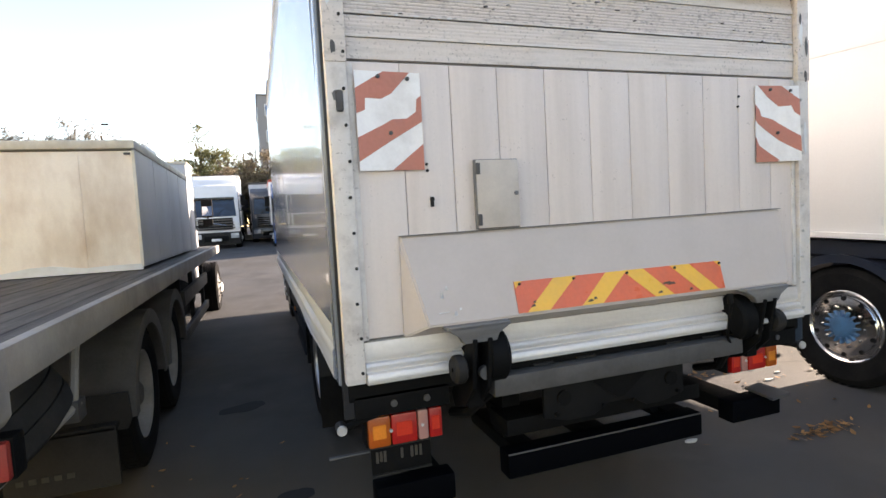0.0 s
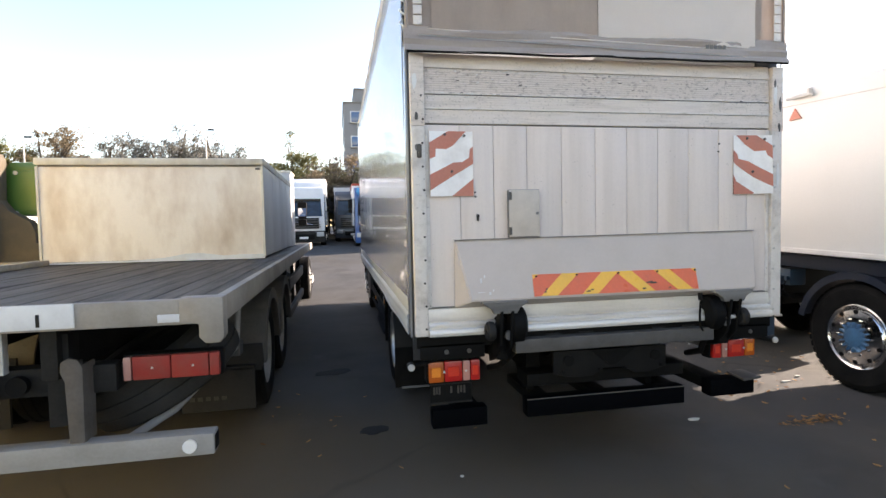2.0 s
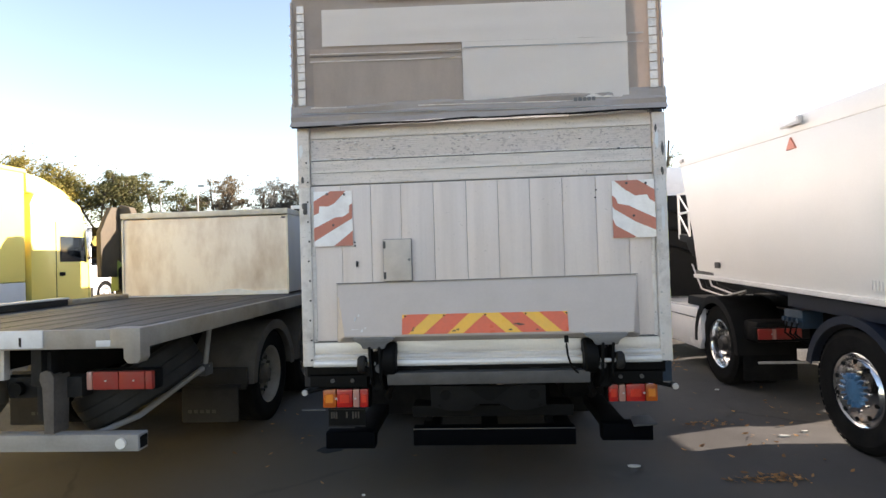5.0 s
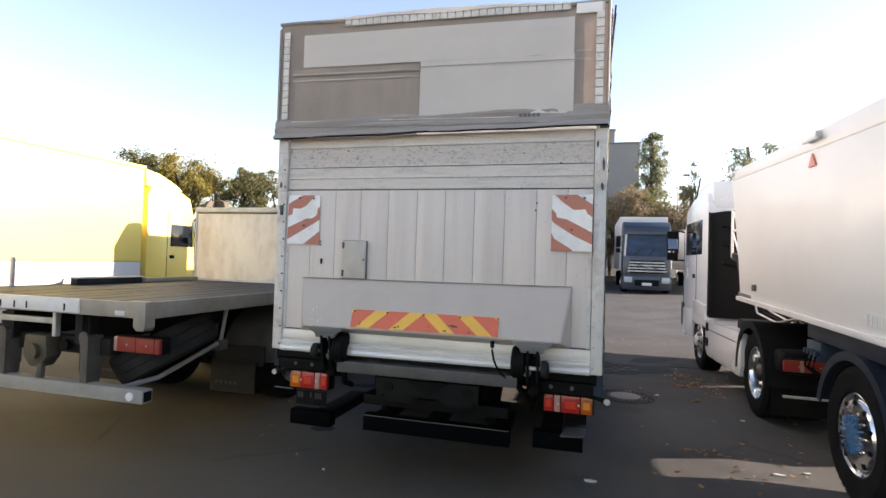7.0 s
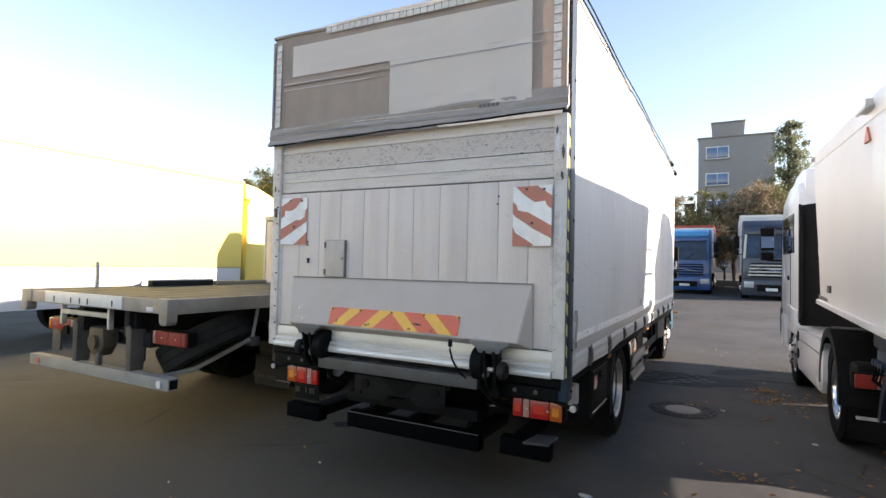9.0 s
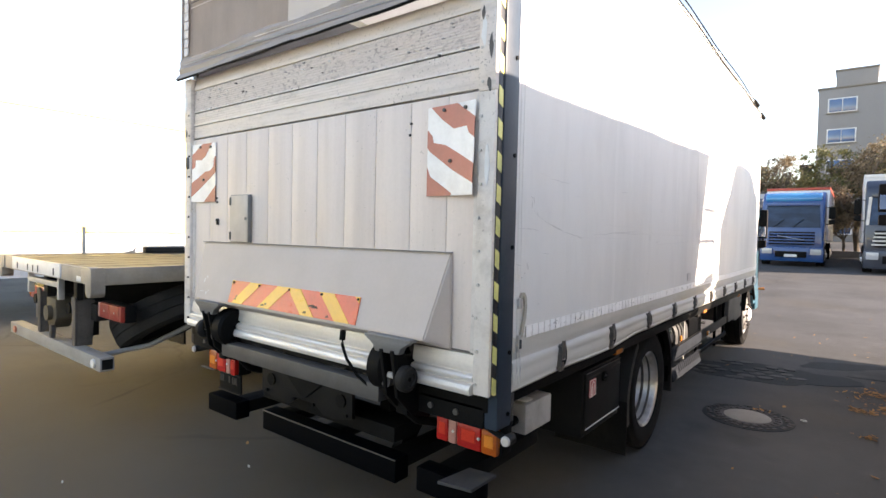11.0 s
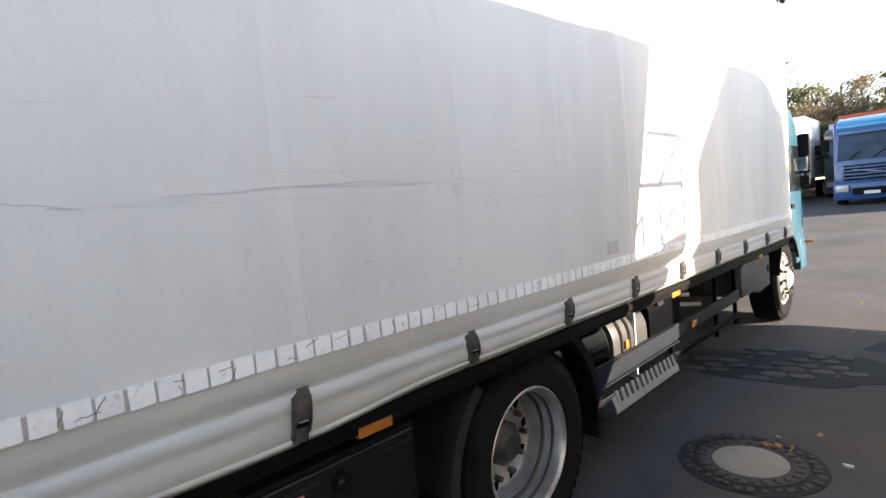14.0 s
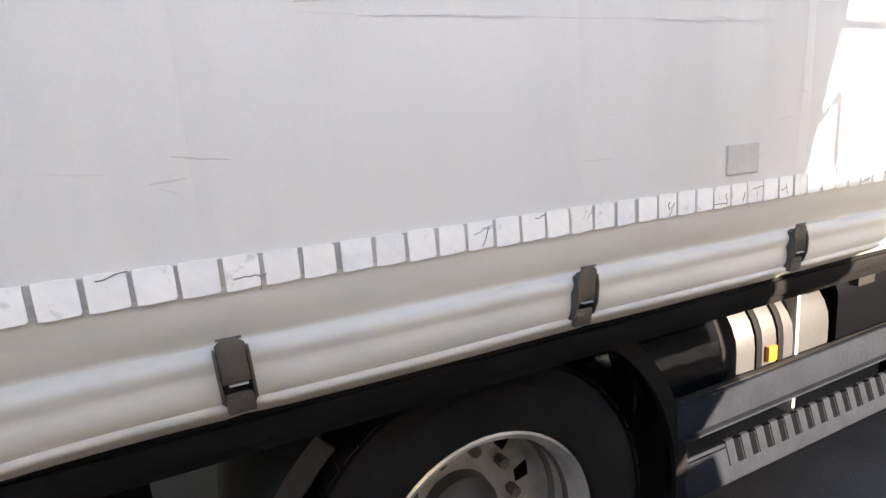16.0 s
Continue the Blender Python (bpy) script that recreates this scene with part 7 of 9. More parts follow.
    tube(bm, [(1.13, 0.88, 0.86), (1.15, 0.93, 1.2)], 0.02, 8)
    rod = part("carrier_rod", bm, BAR_DUST, P, "bent pale steel carrier rod")
    bm = B()
    bx(bm, 1.08, 1.16, 0.84, 0.96, 0.78, 0.88, 0.01)
    part("rod_clamp", bm, GREYSTEEL, rod)
    # wheels with mudguards
    for s in (-1, 1):
        for y in (2.25, 3.54):
            wheel(P, (s * 1.02, y, 0.5), 0.5, 0.3, 0.3, s, "dull")
            bm = B()
            lathe(bm, tyre_profile(0.5, 0.28, 0.3), (s * 0.68, y, 0.5), 32)
            part("inner_tyre", bm, RUBBER, P)
            arch("mudguard", P, y, 0.5, s * 0.55, s * 1.22, 0.6, 2, 178, GUARD_DUST, 0.025, 0.1)
        wheel(P, (s * 1.05, 9.2, 0.5), 0.5, 0.3, 0.3, s, "front")
        bm = B()
        bx(bm, s * 0.6, s * 1.16, 1.42, 1.445, 0.21, 0.55, 0.006)
        mf = part("mud_flap", bm, FLAP_DUST, P, "grey rubber mud flap")
        for i in range(5):
            bm = B()
            bx(bm, s * 0.68 + s * 0.06 * i - 0.018, s * 0.68 + s * 0.06 * i + 0.018, 1.414, 1.421, 0.3, 0.33)
            part("mark_bar", bm, DUSTY, mf)
        # apron in the darker flap material, which paints in the shade behind the guard
        bm = B()
        prism(bm, [(s * 0.58, 0.5), (s * 1.2, 0.5), (s * 1.225, 0.56), (s * 1.215, 0.72), (s * 0.58, 0.72)], "y", 1.5, 1.53, 0.006)
        bx(bm, min(s * 0.6, s * 1.16), max(s * 0.6, s * 1.16), 1.42, 1.53, 0.53, 0.56, 0.004)
        part("guard_apron", bm, FLAP_DUST, P, "dusty lower edge of the mudguard, darkened for shade")
        bm = B()
        bx(bm, s * 1.15, s * 1.2, 4.35, 6.9, 0.82, 0.98, 0.008)
        part("side_guard_rail", bm, GREYSTEEL, P)
        bm = B()
        bx(bm, s * 1.15, s * 1.2, 4.35, 6.9, 0.45, 0.56, 0.008)
        part("side_guard_rail", bm, GREYSTEEL, P)
        for y in (4.4, 5.5, 6.8):
            bm = B()
            bx(bm, s * 1.1, s * 1.15, y, y + 0.06, 0.45, 1.2, 0.006)
            part("guard_post", bm, DARKGREY, P)
        bm = B()
        cyl(bm, (s * 0.85, 4.6, 0.72), (s * 0.85, 6.2, 0.72), 0.25, 24)
        part("fuel_tank", bm, DARK, P)
    for y in (2.25, 3.54, 9.2):
        bm = B()
        cyl(bm, (-0.9, y, 0.5), (0.9, y, 0.5), 0.09, 14)
        part("axle", bm, DARK, P)
    cab(P, -1.1, 0.78, 10.5, 9.0, 0.55, 2.85, CAB_WHITE, 1)

    # short stake and a bent bracket on the far side rail
    bm = B()
    bx(bm, -1.27, -1.235, 0.54, 0.575, 1.2, 1.64, 0.004)
    part("stake", bm, GALV, P, "short galvanised stake")
    bm = B()
    prism(bm, [(0.98, 1.33), (1.12, 1.33), (1.13, 1.4), (1.1, 1.36)], "x", -1.26, -1.24)
    part("bent_bracket", bm, GALV, P)


flatbed()
BOARD = thing("loose_board", (-4.7, 1.2, 1.325), "dark board with a pale top lying on the flatbed deck", "board")
bm = B()
bx(bm, -0.05, 0.05, 0.0, 0.95, 0.0, 0.07, 0.006)
part("board_body", bm, DARKGREY, BOARD)
bm = B()
bx(bm, -0.06, 0.06, -0.01, 0.96, 0.07, 0.088, 0.004)
part("top_sheet", bm, LOAD_GREY, BOARD, "pale sheet on top")
BOARD = thing("loose_board", (-4.7, 2.2, 1.325), "pale grey board lying on the flatbed deck", "board")
bm = B()
bx(bm, -0.07, 0.06, 0.0, 0.98, 0.0, 0.055, 0.006)
part("board_body", bm, TIMBER, BOARD)

# loads on the bed
LOAD = thing("cream_container", (-3.52, 3.2, 1.33), "stained cream panel container on the flatbed deck", "container")
bm = B()
bx(bm, -1.2, 1.03, 0.02, 3.5, 0.02, 1.03, 0.01)
part("container_body", bm, CREAM, LOAD)
bm = B()
bx(bm, -1.225, 1.055, -0.012, 3.53, 1.045, 1.118, 0.012)
part("top_rim", bm, CREAM_EDGE, LOAD, "pale rim along the top")
bm = B()
prism(bm, [(-1.21, 0.0), (1.04, 0.0), (1.03, 0.05), (0.8, 0.052), (0.6, 0.045), (0.35, 0.08), (0.2, 0.075), (0.0, 0.04), (-0.3, 0.018), (-0.7, 0.02), (-1.21, 0.014)], "y", -0.002, 0.02)
part("pale_bottom_edge", bm, WHITE, LOAD, "flaking pale bottom edge")
for x in (-1.21, 0.62, 1.035):
    bm = B()
    bx(bm, x - (0.012 if abs(x) > 1 else 0.003), x + (0.012 if abs(x) > 1 else 0.003), 0.008 if abs(x) > 1 else 0.016, 0.0225, 0.03, 1.03, 0.001)
    part("joint_strip", bm, CREAM_EDGE if abs(x) > 1 else CREAM, LOAD)
for xs in (-1.208, 1.034):
    for k in range(4):
        bm = B()
        bx(bm, xs - 0.008, xs + 0.008, 0.03 + 0.87 * k, 0.87 + 0.87 * k, 0.02, 1.045, 0.004)
        part("side_panel", bm, LOAD_GREY, LOAD, "pale grey side panel")
bm = B()
bx(bm, 0.97, 1.02, -0.02, -0.01, 0.99, 1.01)
part("clip", bm, GREYSTEEL, LOAD)

CRATE = thing("grey_crate", (-3.52, 6.78, 1.33), "pale grey tall crate standing on the flatbed deck", "crate")
for k in range(3):
    bm = B()
    bx(bm, -1.05 + 0.7 * k, -0.36 + 0.7 * k, 0.0, 0.7, 0.0, 1.3, 0.012)
    part("crate_panel", bm, LOAD_GREY, CRATE)
bm = B()
bx(bm, -1.06, 1.06, -0.01, 0.71, 1.3, 1.34, 0.008)
part("crate_lid", bm, CREAM_EDGE, CRATE)
UNIT = thing("vent_box", (-2.95, 5.5, 2.445), "small white ventilation box on the cream container", "box")
bm = B()
bx(bm, -0.22, 0.22, -0.2, 0.5, 0.0, 0.26, 0.01)
part("vent_body", bm, WHITE, UNIT)
bm = B()
bx(bm, -0.16, 0.16, -0.212, -0.2, 0.08, 0.2, 0.003)
part("vent_grille", bm, DARKGREY, UNIT)


# ---- green machine between the lorries ----
MACH = thing("green_machine", (-7.2, 6.6, 0), "green construction machine with a rusty brown arm", "machine")
bm = B()
prism(bm, [(0.16, 1.95), (0.16, 2.74), (0.26, 2.84), (2.1, 2.84), (2.25, 2.7), (2.25, 1.95)], "y", 0.35, 1.9, 0.05)
hood = part("engine_hood", bm, GREEN, MACH, "bright green engine housing")
bm = B()
bx(bm, 0.26, 2.1, 0.335, 0.352, 2.03, 2.7, 0.01)
part("hood_panel", bm, GREEN, hood)
for x, z in ((0.34, 2.66), (0.32, 2.0)):
    bm = B()
    cyl(bm, (x, 0.32, z), (x, 0.34, z), 0.035, 12)
    part("lamp", bm, HEADLAMP, hood)
bm = B()
prism(bm, [(-0.12, 1.2), (-0.12, 2.35), (-0.1, 2.92), (0.0, 3.0), (0.2, 2.95), (0.24, 2.85), (0.22, 2.2), (0.34, 2.02), (0.62, 1.86), (0.7, 1.7), (0.7, 1.5), (1.9, 1.5), (1.9, 1.2)], "y", 0.1, 0.3, 0.02)
part("lift_arm", bm, RUST, MACH, "rusty brown steel arm plate")
# plate added to throw the domed shadow on the yellow lorry
bm = B()
prism(bm, [(-0.42, 1.55), (-0.42, 2.42), (-0.25, 2.72), (-0.1, 2.94), (0.25, 2.95), (0.5, 2.85), (0.6, 2.4), (0.6, 1.55)], "x", -0.12, -0.02, 0.02)
part("side_plate", bm, RUST, MACH, "rusty brown plate added to cast the machine's shadow")
bm = B()
cyl(bm, (0.06, 0.06, 2.72), (0.06, 0.1, 2.72), 0.035, 12)
part("pivot_pin", bm, DARK, MACH)
bm = B()
prism(bm, [(-0.16, 1.25), (-0.16, 1.85), (-0.1, 1.95), (0.16, 1.7), (0.16, 1.4), (0.05, 1.3)], "y", 0.03, 0.1, 0.01)
part("arm_cover", bm, LIME, MACH, "lime green cover plate")
bm = B()
for k in range(6):
    lathe(bm, [(0.06, -0.03), (0.09, -0.02), (0.09, 0.02), (0.06, 0.03)], (0.1, 0.0, 1.36 + 0.06 * k), 14)
part("spring", bm, DARK, MACH)
bm = B()
bx(bm, 0.95, 2.2, 0.5, 1.8, 1.5, 1.95, 0.03)
part("machine_frame", bm, RUST, MACH)
bm = B()
bx(bm, -0.45, 2.4, -0.1, 3.0, 0.95, 1.2, 0.02)
part("platform", bm, TIMBER, MACH, "pale timber platform")
for x in (-0.2, 1.9):
    for y in (0.5, 2.4):
        bm = B()
        lathe(bm, tyre_profile(0.48, 0.3, 0.28), (x, y, 0.48), 32)
        w = part("machine_wheel", bm, RUBBER, MACH)
        bm = B()
        lathe(bm, [(0.28, 0.1), (0.2, 0.06), (0.001, 0.06)], (x, y, 0.48), 24)
        part("rim", bm, RUST, w)

# ---- yellow lorry ----
YEL = thing("yellow_truck", (-10.15, 0, 0), "bright yellow box lorry with silver skirts in sunshine", "truck")
bm = B()
bx(bm, -1.25, 1.25, -4.5, 6.35, 1.5, 3.68, 0.05)
part("box_body", bm, YELLOW, YEL)
bm = B()
bx(bm, -1.27, 1.27, -4.52, 6.37, 3.66, 3.74, 0.02)
part("roof_edge", bm, YELLOW, YEL)
for k in range(8):
    bm = B()
    bx(bm, 1.245, 1.262, -4.4 + 1.34 * k, -3.063 + 1.34 * k, 0.72, 1.498, 0.003)
    part("side_skirt", bm, SKIRT, YEL, "silver-white side skirt panel")
bm = B()
bx(bm, -1.1, 1.1, -4.4, 6.3, 0.75, 1.5, 0.02)
part("chassis", bm, DARK, YEL)
for y in (-2.6, 3.4, 7.3):
    for s in (-1, 1):
        wheel(YEL, (s * 1.07, y, 0.5), 0.5, 0.3, 0.3, s, "front")
tail_lamp(YEL, 0.85, 1.2, -4.55, 0.95, 1.08, [(1, LENS_RED), (1, LENS_RED)])
cab(YEL, -1.23, 1.23, 8.25, 6.5, 0.6, 3.35, YELLOW, 1, 0.12, "high")
for s in (-1, 1):
    arch("wheel_arch", YEL, 7.3, 0.5, s * 0.8, s * 1.25, 0.6, 10, 170, PLASTIC)
bm = B()
prism(bm, [(6.5, 3.3), (7.7, 3.3), (7.45, 3.45), (6.9, 3.65), (6.5, 3.7)], "x", -1.15, 1.15, 0.04)
part("roof_deflector", bm, YELLOW, YEL)

# ---- white tipper trailer and its tractor ----
TX = 3.1


def set_out(P, length):
    """Spaces a vehicle's parts by length(y) and turns it slightly towards the box truck; wheels and mudguards keep their shape."""
    def toe(y):
        return -0.03 * max(0.0, y - 1.7)

    def squeeze(ob):
        for v in ob.data.vertices:
            v.co.y = length(v.co.y)
            v.co.x += toe(v.co.y)
        for c in ob.children:
            squeeze(c)
    for ob in P.children:
        if ob.name.split(".")[0] in ("wheel", "mudguard"):
            ys = [v.co.y for v in ob.data.vertices]
            mid = (min(ys) + max(ys)) / 2
            ob.location = (toe(length(mid)), length(mid) - mid, 0)
        else:
            squeeze(ob)


TRL = thing("tipper_trailer", (TX, 0, 0), "white smooth-sided tipper trailer on dark blue chassis", "trailer")


def trailer():
    P = TRL
    y_rear = -4.6
    top = lambda y: 2.741 + 0.036 * (y - y_rear)
    bot = lambda y: 1.25 + 0.025 * (y - 0.2)
    bm = B()
    prism(bm, [(y_rear, bot(y_rear)), (4.36, bot(4.36)), (4.5, 1.9), (4.95, top(4.95)), (y_rear, top(y_rear))], "x", 0.0, 2.5, 0.012)
    part("tipper_body", bm, TRAILER_WHITE, P, "smooth white tipper body")
    # top rail, lower ledge
    bm = B()
    prism(bm, [(y_rear, 2.52), (4.9, 2.968), (4.95, top(4.9) + 0.006), (y_rear, top(y_rear) + 0.006)], "x", -0.006, 0.06, 0.003)
    part("top_rail", bm, TRAILER_WHITE, P)
    bm = B()
    prism(bm, [(y_rear, 2.512), (4.9, 2.96), (4.9, 2.968), (y_rear, 2.52)], "x", -0.003, 0.02)
    part("rail_joint", bm, GALV, P)
    bm = B()
    prism(bm, [(y_rear, bot(y_rear)), (4.45, bot(4.45)), (4.47, bot(4.45) + 0.05), (y_rear, bot(y_rear) + 0.05)], "x", -0.03, 0.04, 0.006)
    part("lower_ledge", bm, TRAILER_WHITE, P)
    # grey wedge that paints a shadow line above the lower ledge
    bm = B()
    prism(bm, [(2.2, bot(2.2) + 0.055), (4.42, bot(4.42) + 0.06), (4.42, bot(4.42) + 0.105), (2.2, bot(2.2) + 0.07)], "x", -0.01, 0.01, 0.002)
    part("shadow_strip", bm, GREYSTEEL, P)
    bm = B()
    bx(bm, -0.034, 0.0, 3.58, 3.72, 1.5, 1.575, 0.006)
    part("vent_plate", bm, GREYSTEEL, P)
    bm = B()
    for k in range(14):
        bx(bm, -0.0485, -0.03, 0.3 + 0.035 * k, 0.318 + 0.035 * k, 1.36 + 0.0016 * k, 1.44 + 0.0016 * k)
    part("vent_louvre", bm, TRAILER_WHITE, P)
    # latch and marker on the top rail
    bm = B()
    bx(bm, -0.105, -0.056, 1.52, 1.72, 2.885, 2.918, 0.006)
    cyl(bm, (-0.115, 1.45, 2.883), (-0.115, 1.78, 2.898), 0.012, 8)
    bx(bm, -0.115, -0.07, 1.5, 1.53, 2.893, 2.953, 0.004)
    part("sheet_latch", bm, GALV, P, "grey sheet latch")
    bm = B()
    bx(bm, -0.04, -0.004, 4.72, 4.85, 3.01, 3.06, 0.006)
    part("corner_latch", bm, GALV, P)
    bm = B()
    prism(bm, [(1.635, 2.68), (1.795, 2.68), (1.715, 2.795)], "x", -0.072, -0.05)
    part("red_triangle", bm, MARKER_RED, P, "small red triangle sign")
    # chassis
    bm = B()
    prism(bm, [(y_rear, 0.78), (1.5, 0.88), (2.0, 1.06), (4.6, 1.2), (4.6, 1.4), (y_rear, 0.98)], "x", 0.7, 0.85, 0.01)
    part("chassis_rail", bm, CHASSIS_BLUE, P, "dark blue chassis rail")
    bm = B()
    prism(bm, [(y_rear, 0.78), (1.5, 0.88), (2.0, 1.06), (4.6, 1.2), (4.6, 1.4), (y_rear, 0.98)], "x", 1.65, 1.8, 0.01)
    part("chassis_rail", bm, CHASSIS_BLUE, P)
    bm = B()
    bx(bm, 0.75, 1.75, -1.6, 1.4, 0.72, 1.0, 0.03)
    part("axle_carrier", bm, DARK, P)
    bm = B()
    prism(bm, [(y_rear, 1.0), (2.1, 1.14), (2.1, 1.28), (y_rear, 1.0 + 0.06)], "x", 0.04, 0.1, 0.01)
    part("side_beam", bm, CHASSIS_BLUE, P, "dark blue side beam")
    for y in (1.1, -0.21, -1.52):
        wheel(P, (0.2, y, 0.52), 0.52, 0.36, 0.3, -1, "blue")
        wheel(P, (2.3, y, 0.52), 0.52, 0.36, 0.3, 1, "blue")
        bm = B()
        cyl(bm, (0.3, y, 0.52), (2.2, y, 0.52), 0.08, 14)
        part("axle", bm, DARK, P)
        for xa, xb in ((0.42, -0.01), (2.08, 2.51)):
            arch("mudguard", P, y, 0.52, xa, xb, 0.62, 12, 168, CHASSIS_BLUE, 0.02, 0.07)
    # guard panel between the wheels with reflectors
    for y in (0.45, -0.87):
        bm = B()
        prism(bm, [(y - 0.16, 1.1), (y + 0.16, 1.1), (y + 0.1, 0.72), (y, 0.62), (y - 0.1, 0.72)], "x", 0.02, 0.06, 0.01)
        pn = part("guard_panel", bm, CHASSIS_BLUE, P)
        bm = B()
        cyl(bm, (0.005, y, 0.98), (0.02, y, 0.98), 0.02, 14)
        part("side_marker", bm, WHITE, pn)
    # unseen box added between the rails ahead of the first axle to block sunlight
    bm = B()
    bx(bm, 0.72, 1.78, 2.8, 3.2, 0.58, 1.16, 0.03)
    part("reservoir_box", bm, DARK, P, "unseen black box added between the rails to block sunlight")
    # valve block and hoses ahead of the first wheel
    bm = B()
    bx(bm, 0.1, 0.3, 1.95, 2.3, 0.92, 1.1, 0.01)
    for k in range(4):
        cyl(bm, (0.06, 1.98 + 0.09 * k, 1.0), (0.1, 1.98 + 0.09 * k, 1.0), 0.025, 12)
    part("valve_block", bm, VALVE_BLUE, P, "blue valve block")
    bm = B()
    for k in range(3):
        tube(bm, [(0.08, 2.0 + 0.1 * k, 0.98), (0.06, 2.02 + 0.1 * k, 0.86), (0.14, 1.95 + 0.12 * k, 0.78), (0.4, 1.9 + 0.1 * k, 0.8)], 0.012, 6)
    part("air_hose", bm, DARK, P)
    tail_lamp(P, 0.1, 0.55, y_rear - 0.02, 0.85, 0.98, [(1, LENS_ORANGE), (2, LENS_RED)])


def access_ladder():
    """A white tubular lattice ladder at the trailer's front corner."""
    def bar(name, p, q, r, parent, label=""):
        bm = B()
        tube(bm, [(0.04, *p), (0.04, *q)], r, 8)
        return part(name, bm, WHITE, parent, label)
    ladder = bar("access_ladder", (4.876, 1.92), (4.88, 2.612), 0.018, TRL, "white tubular access ladder")
    bar("upright", (4.49, 1.94), (4.494, 2.306), 0.016, ladder)
    bar("upright", (4.235, 1.92), (4.238, 2.136), 0.016, ladder)
    for z, y0 in ((2.302, 4.2), (2.607, 4.36)):
        bar("rung", (y0, z), (4.88, z + 0.006), 0.018, ladder)
    for y0, z0, y1, z1 in ((4.88, 2.61, 4.496, 2.306), (4.876, 2.303, 4.49, 1.96), (4.238, 2.136, 4.13, 2.045)):
        bar("brace", (y0, z0), (y1, z1), 0.013, ladder)
    # added block that keeps low sun off the ground by the box truck
    bm = B()
    prism(bm, [(4.1, 0.45), (4.86, 0.45), (4.9, 0.8), (4.86, 1.05), (4.12, 1.05)], "x", 0.12, 0.8, 0.03)
    part("hydraulic_tank", bm, PLASTIC, TRL, "black block added under the trailer's nose to block sunlight")
    # added block, outlined to cast the shadow along the curtain's hem
    bm = B()
    prism(bm, [(4.02, 1.712), (4.12, 1.735), (4.14, 1.64), (4.4, 1.65), (4.43, 1.695), (4.53, 1.75), (4.6, 1.85), (4.85, 1.89), (4.862, 1.99), (4.5, 1.95), (4.45, 1.915), (4.09, 1.9)], "x", 0.03, 0.16, 0.008)
    part("valve_box", bm, PLASTIC, TRL)


trailer()
set_out(TRL, lambda y: y if y < 1.7 else 1.7 + 0.85 * (y - 1.7))
access_ladder()

TRAC = thing("tractor_unit", (TX, 0, 0), "white tractor unit with polished wheels coupled to the trailer", "truck")


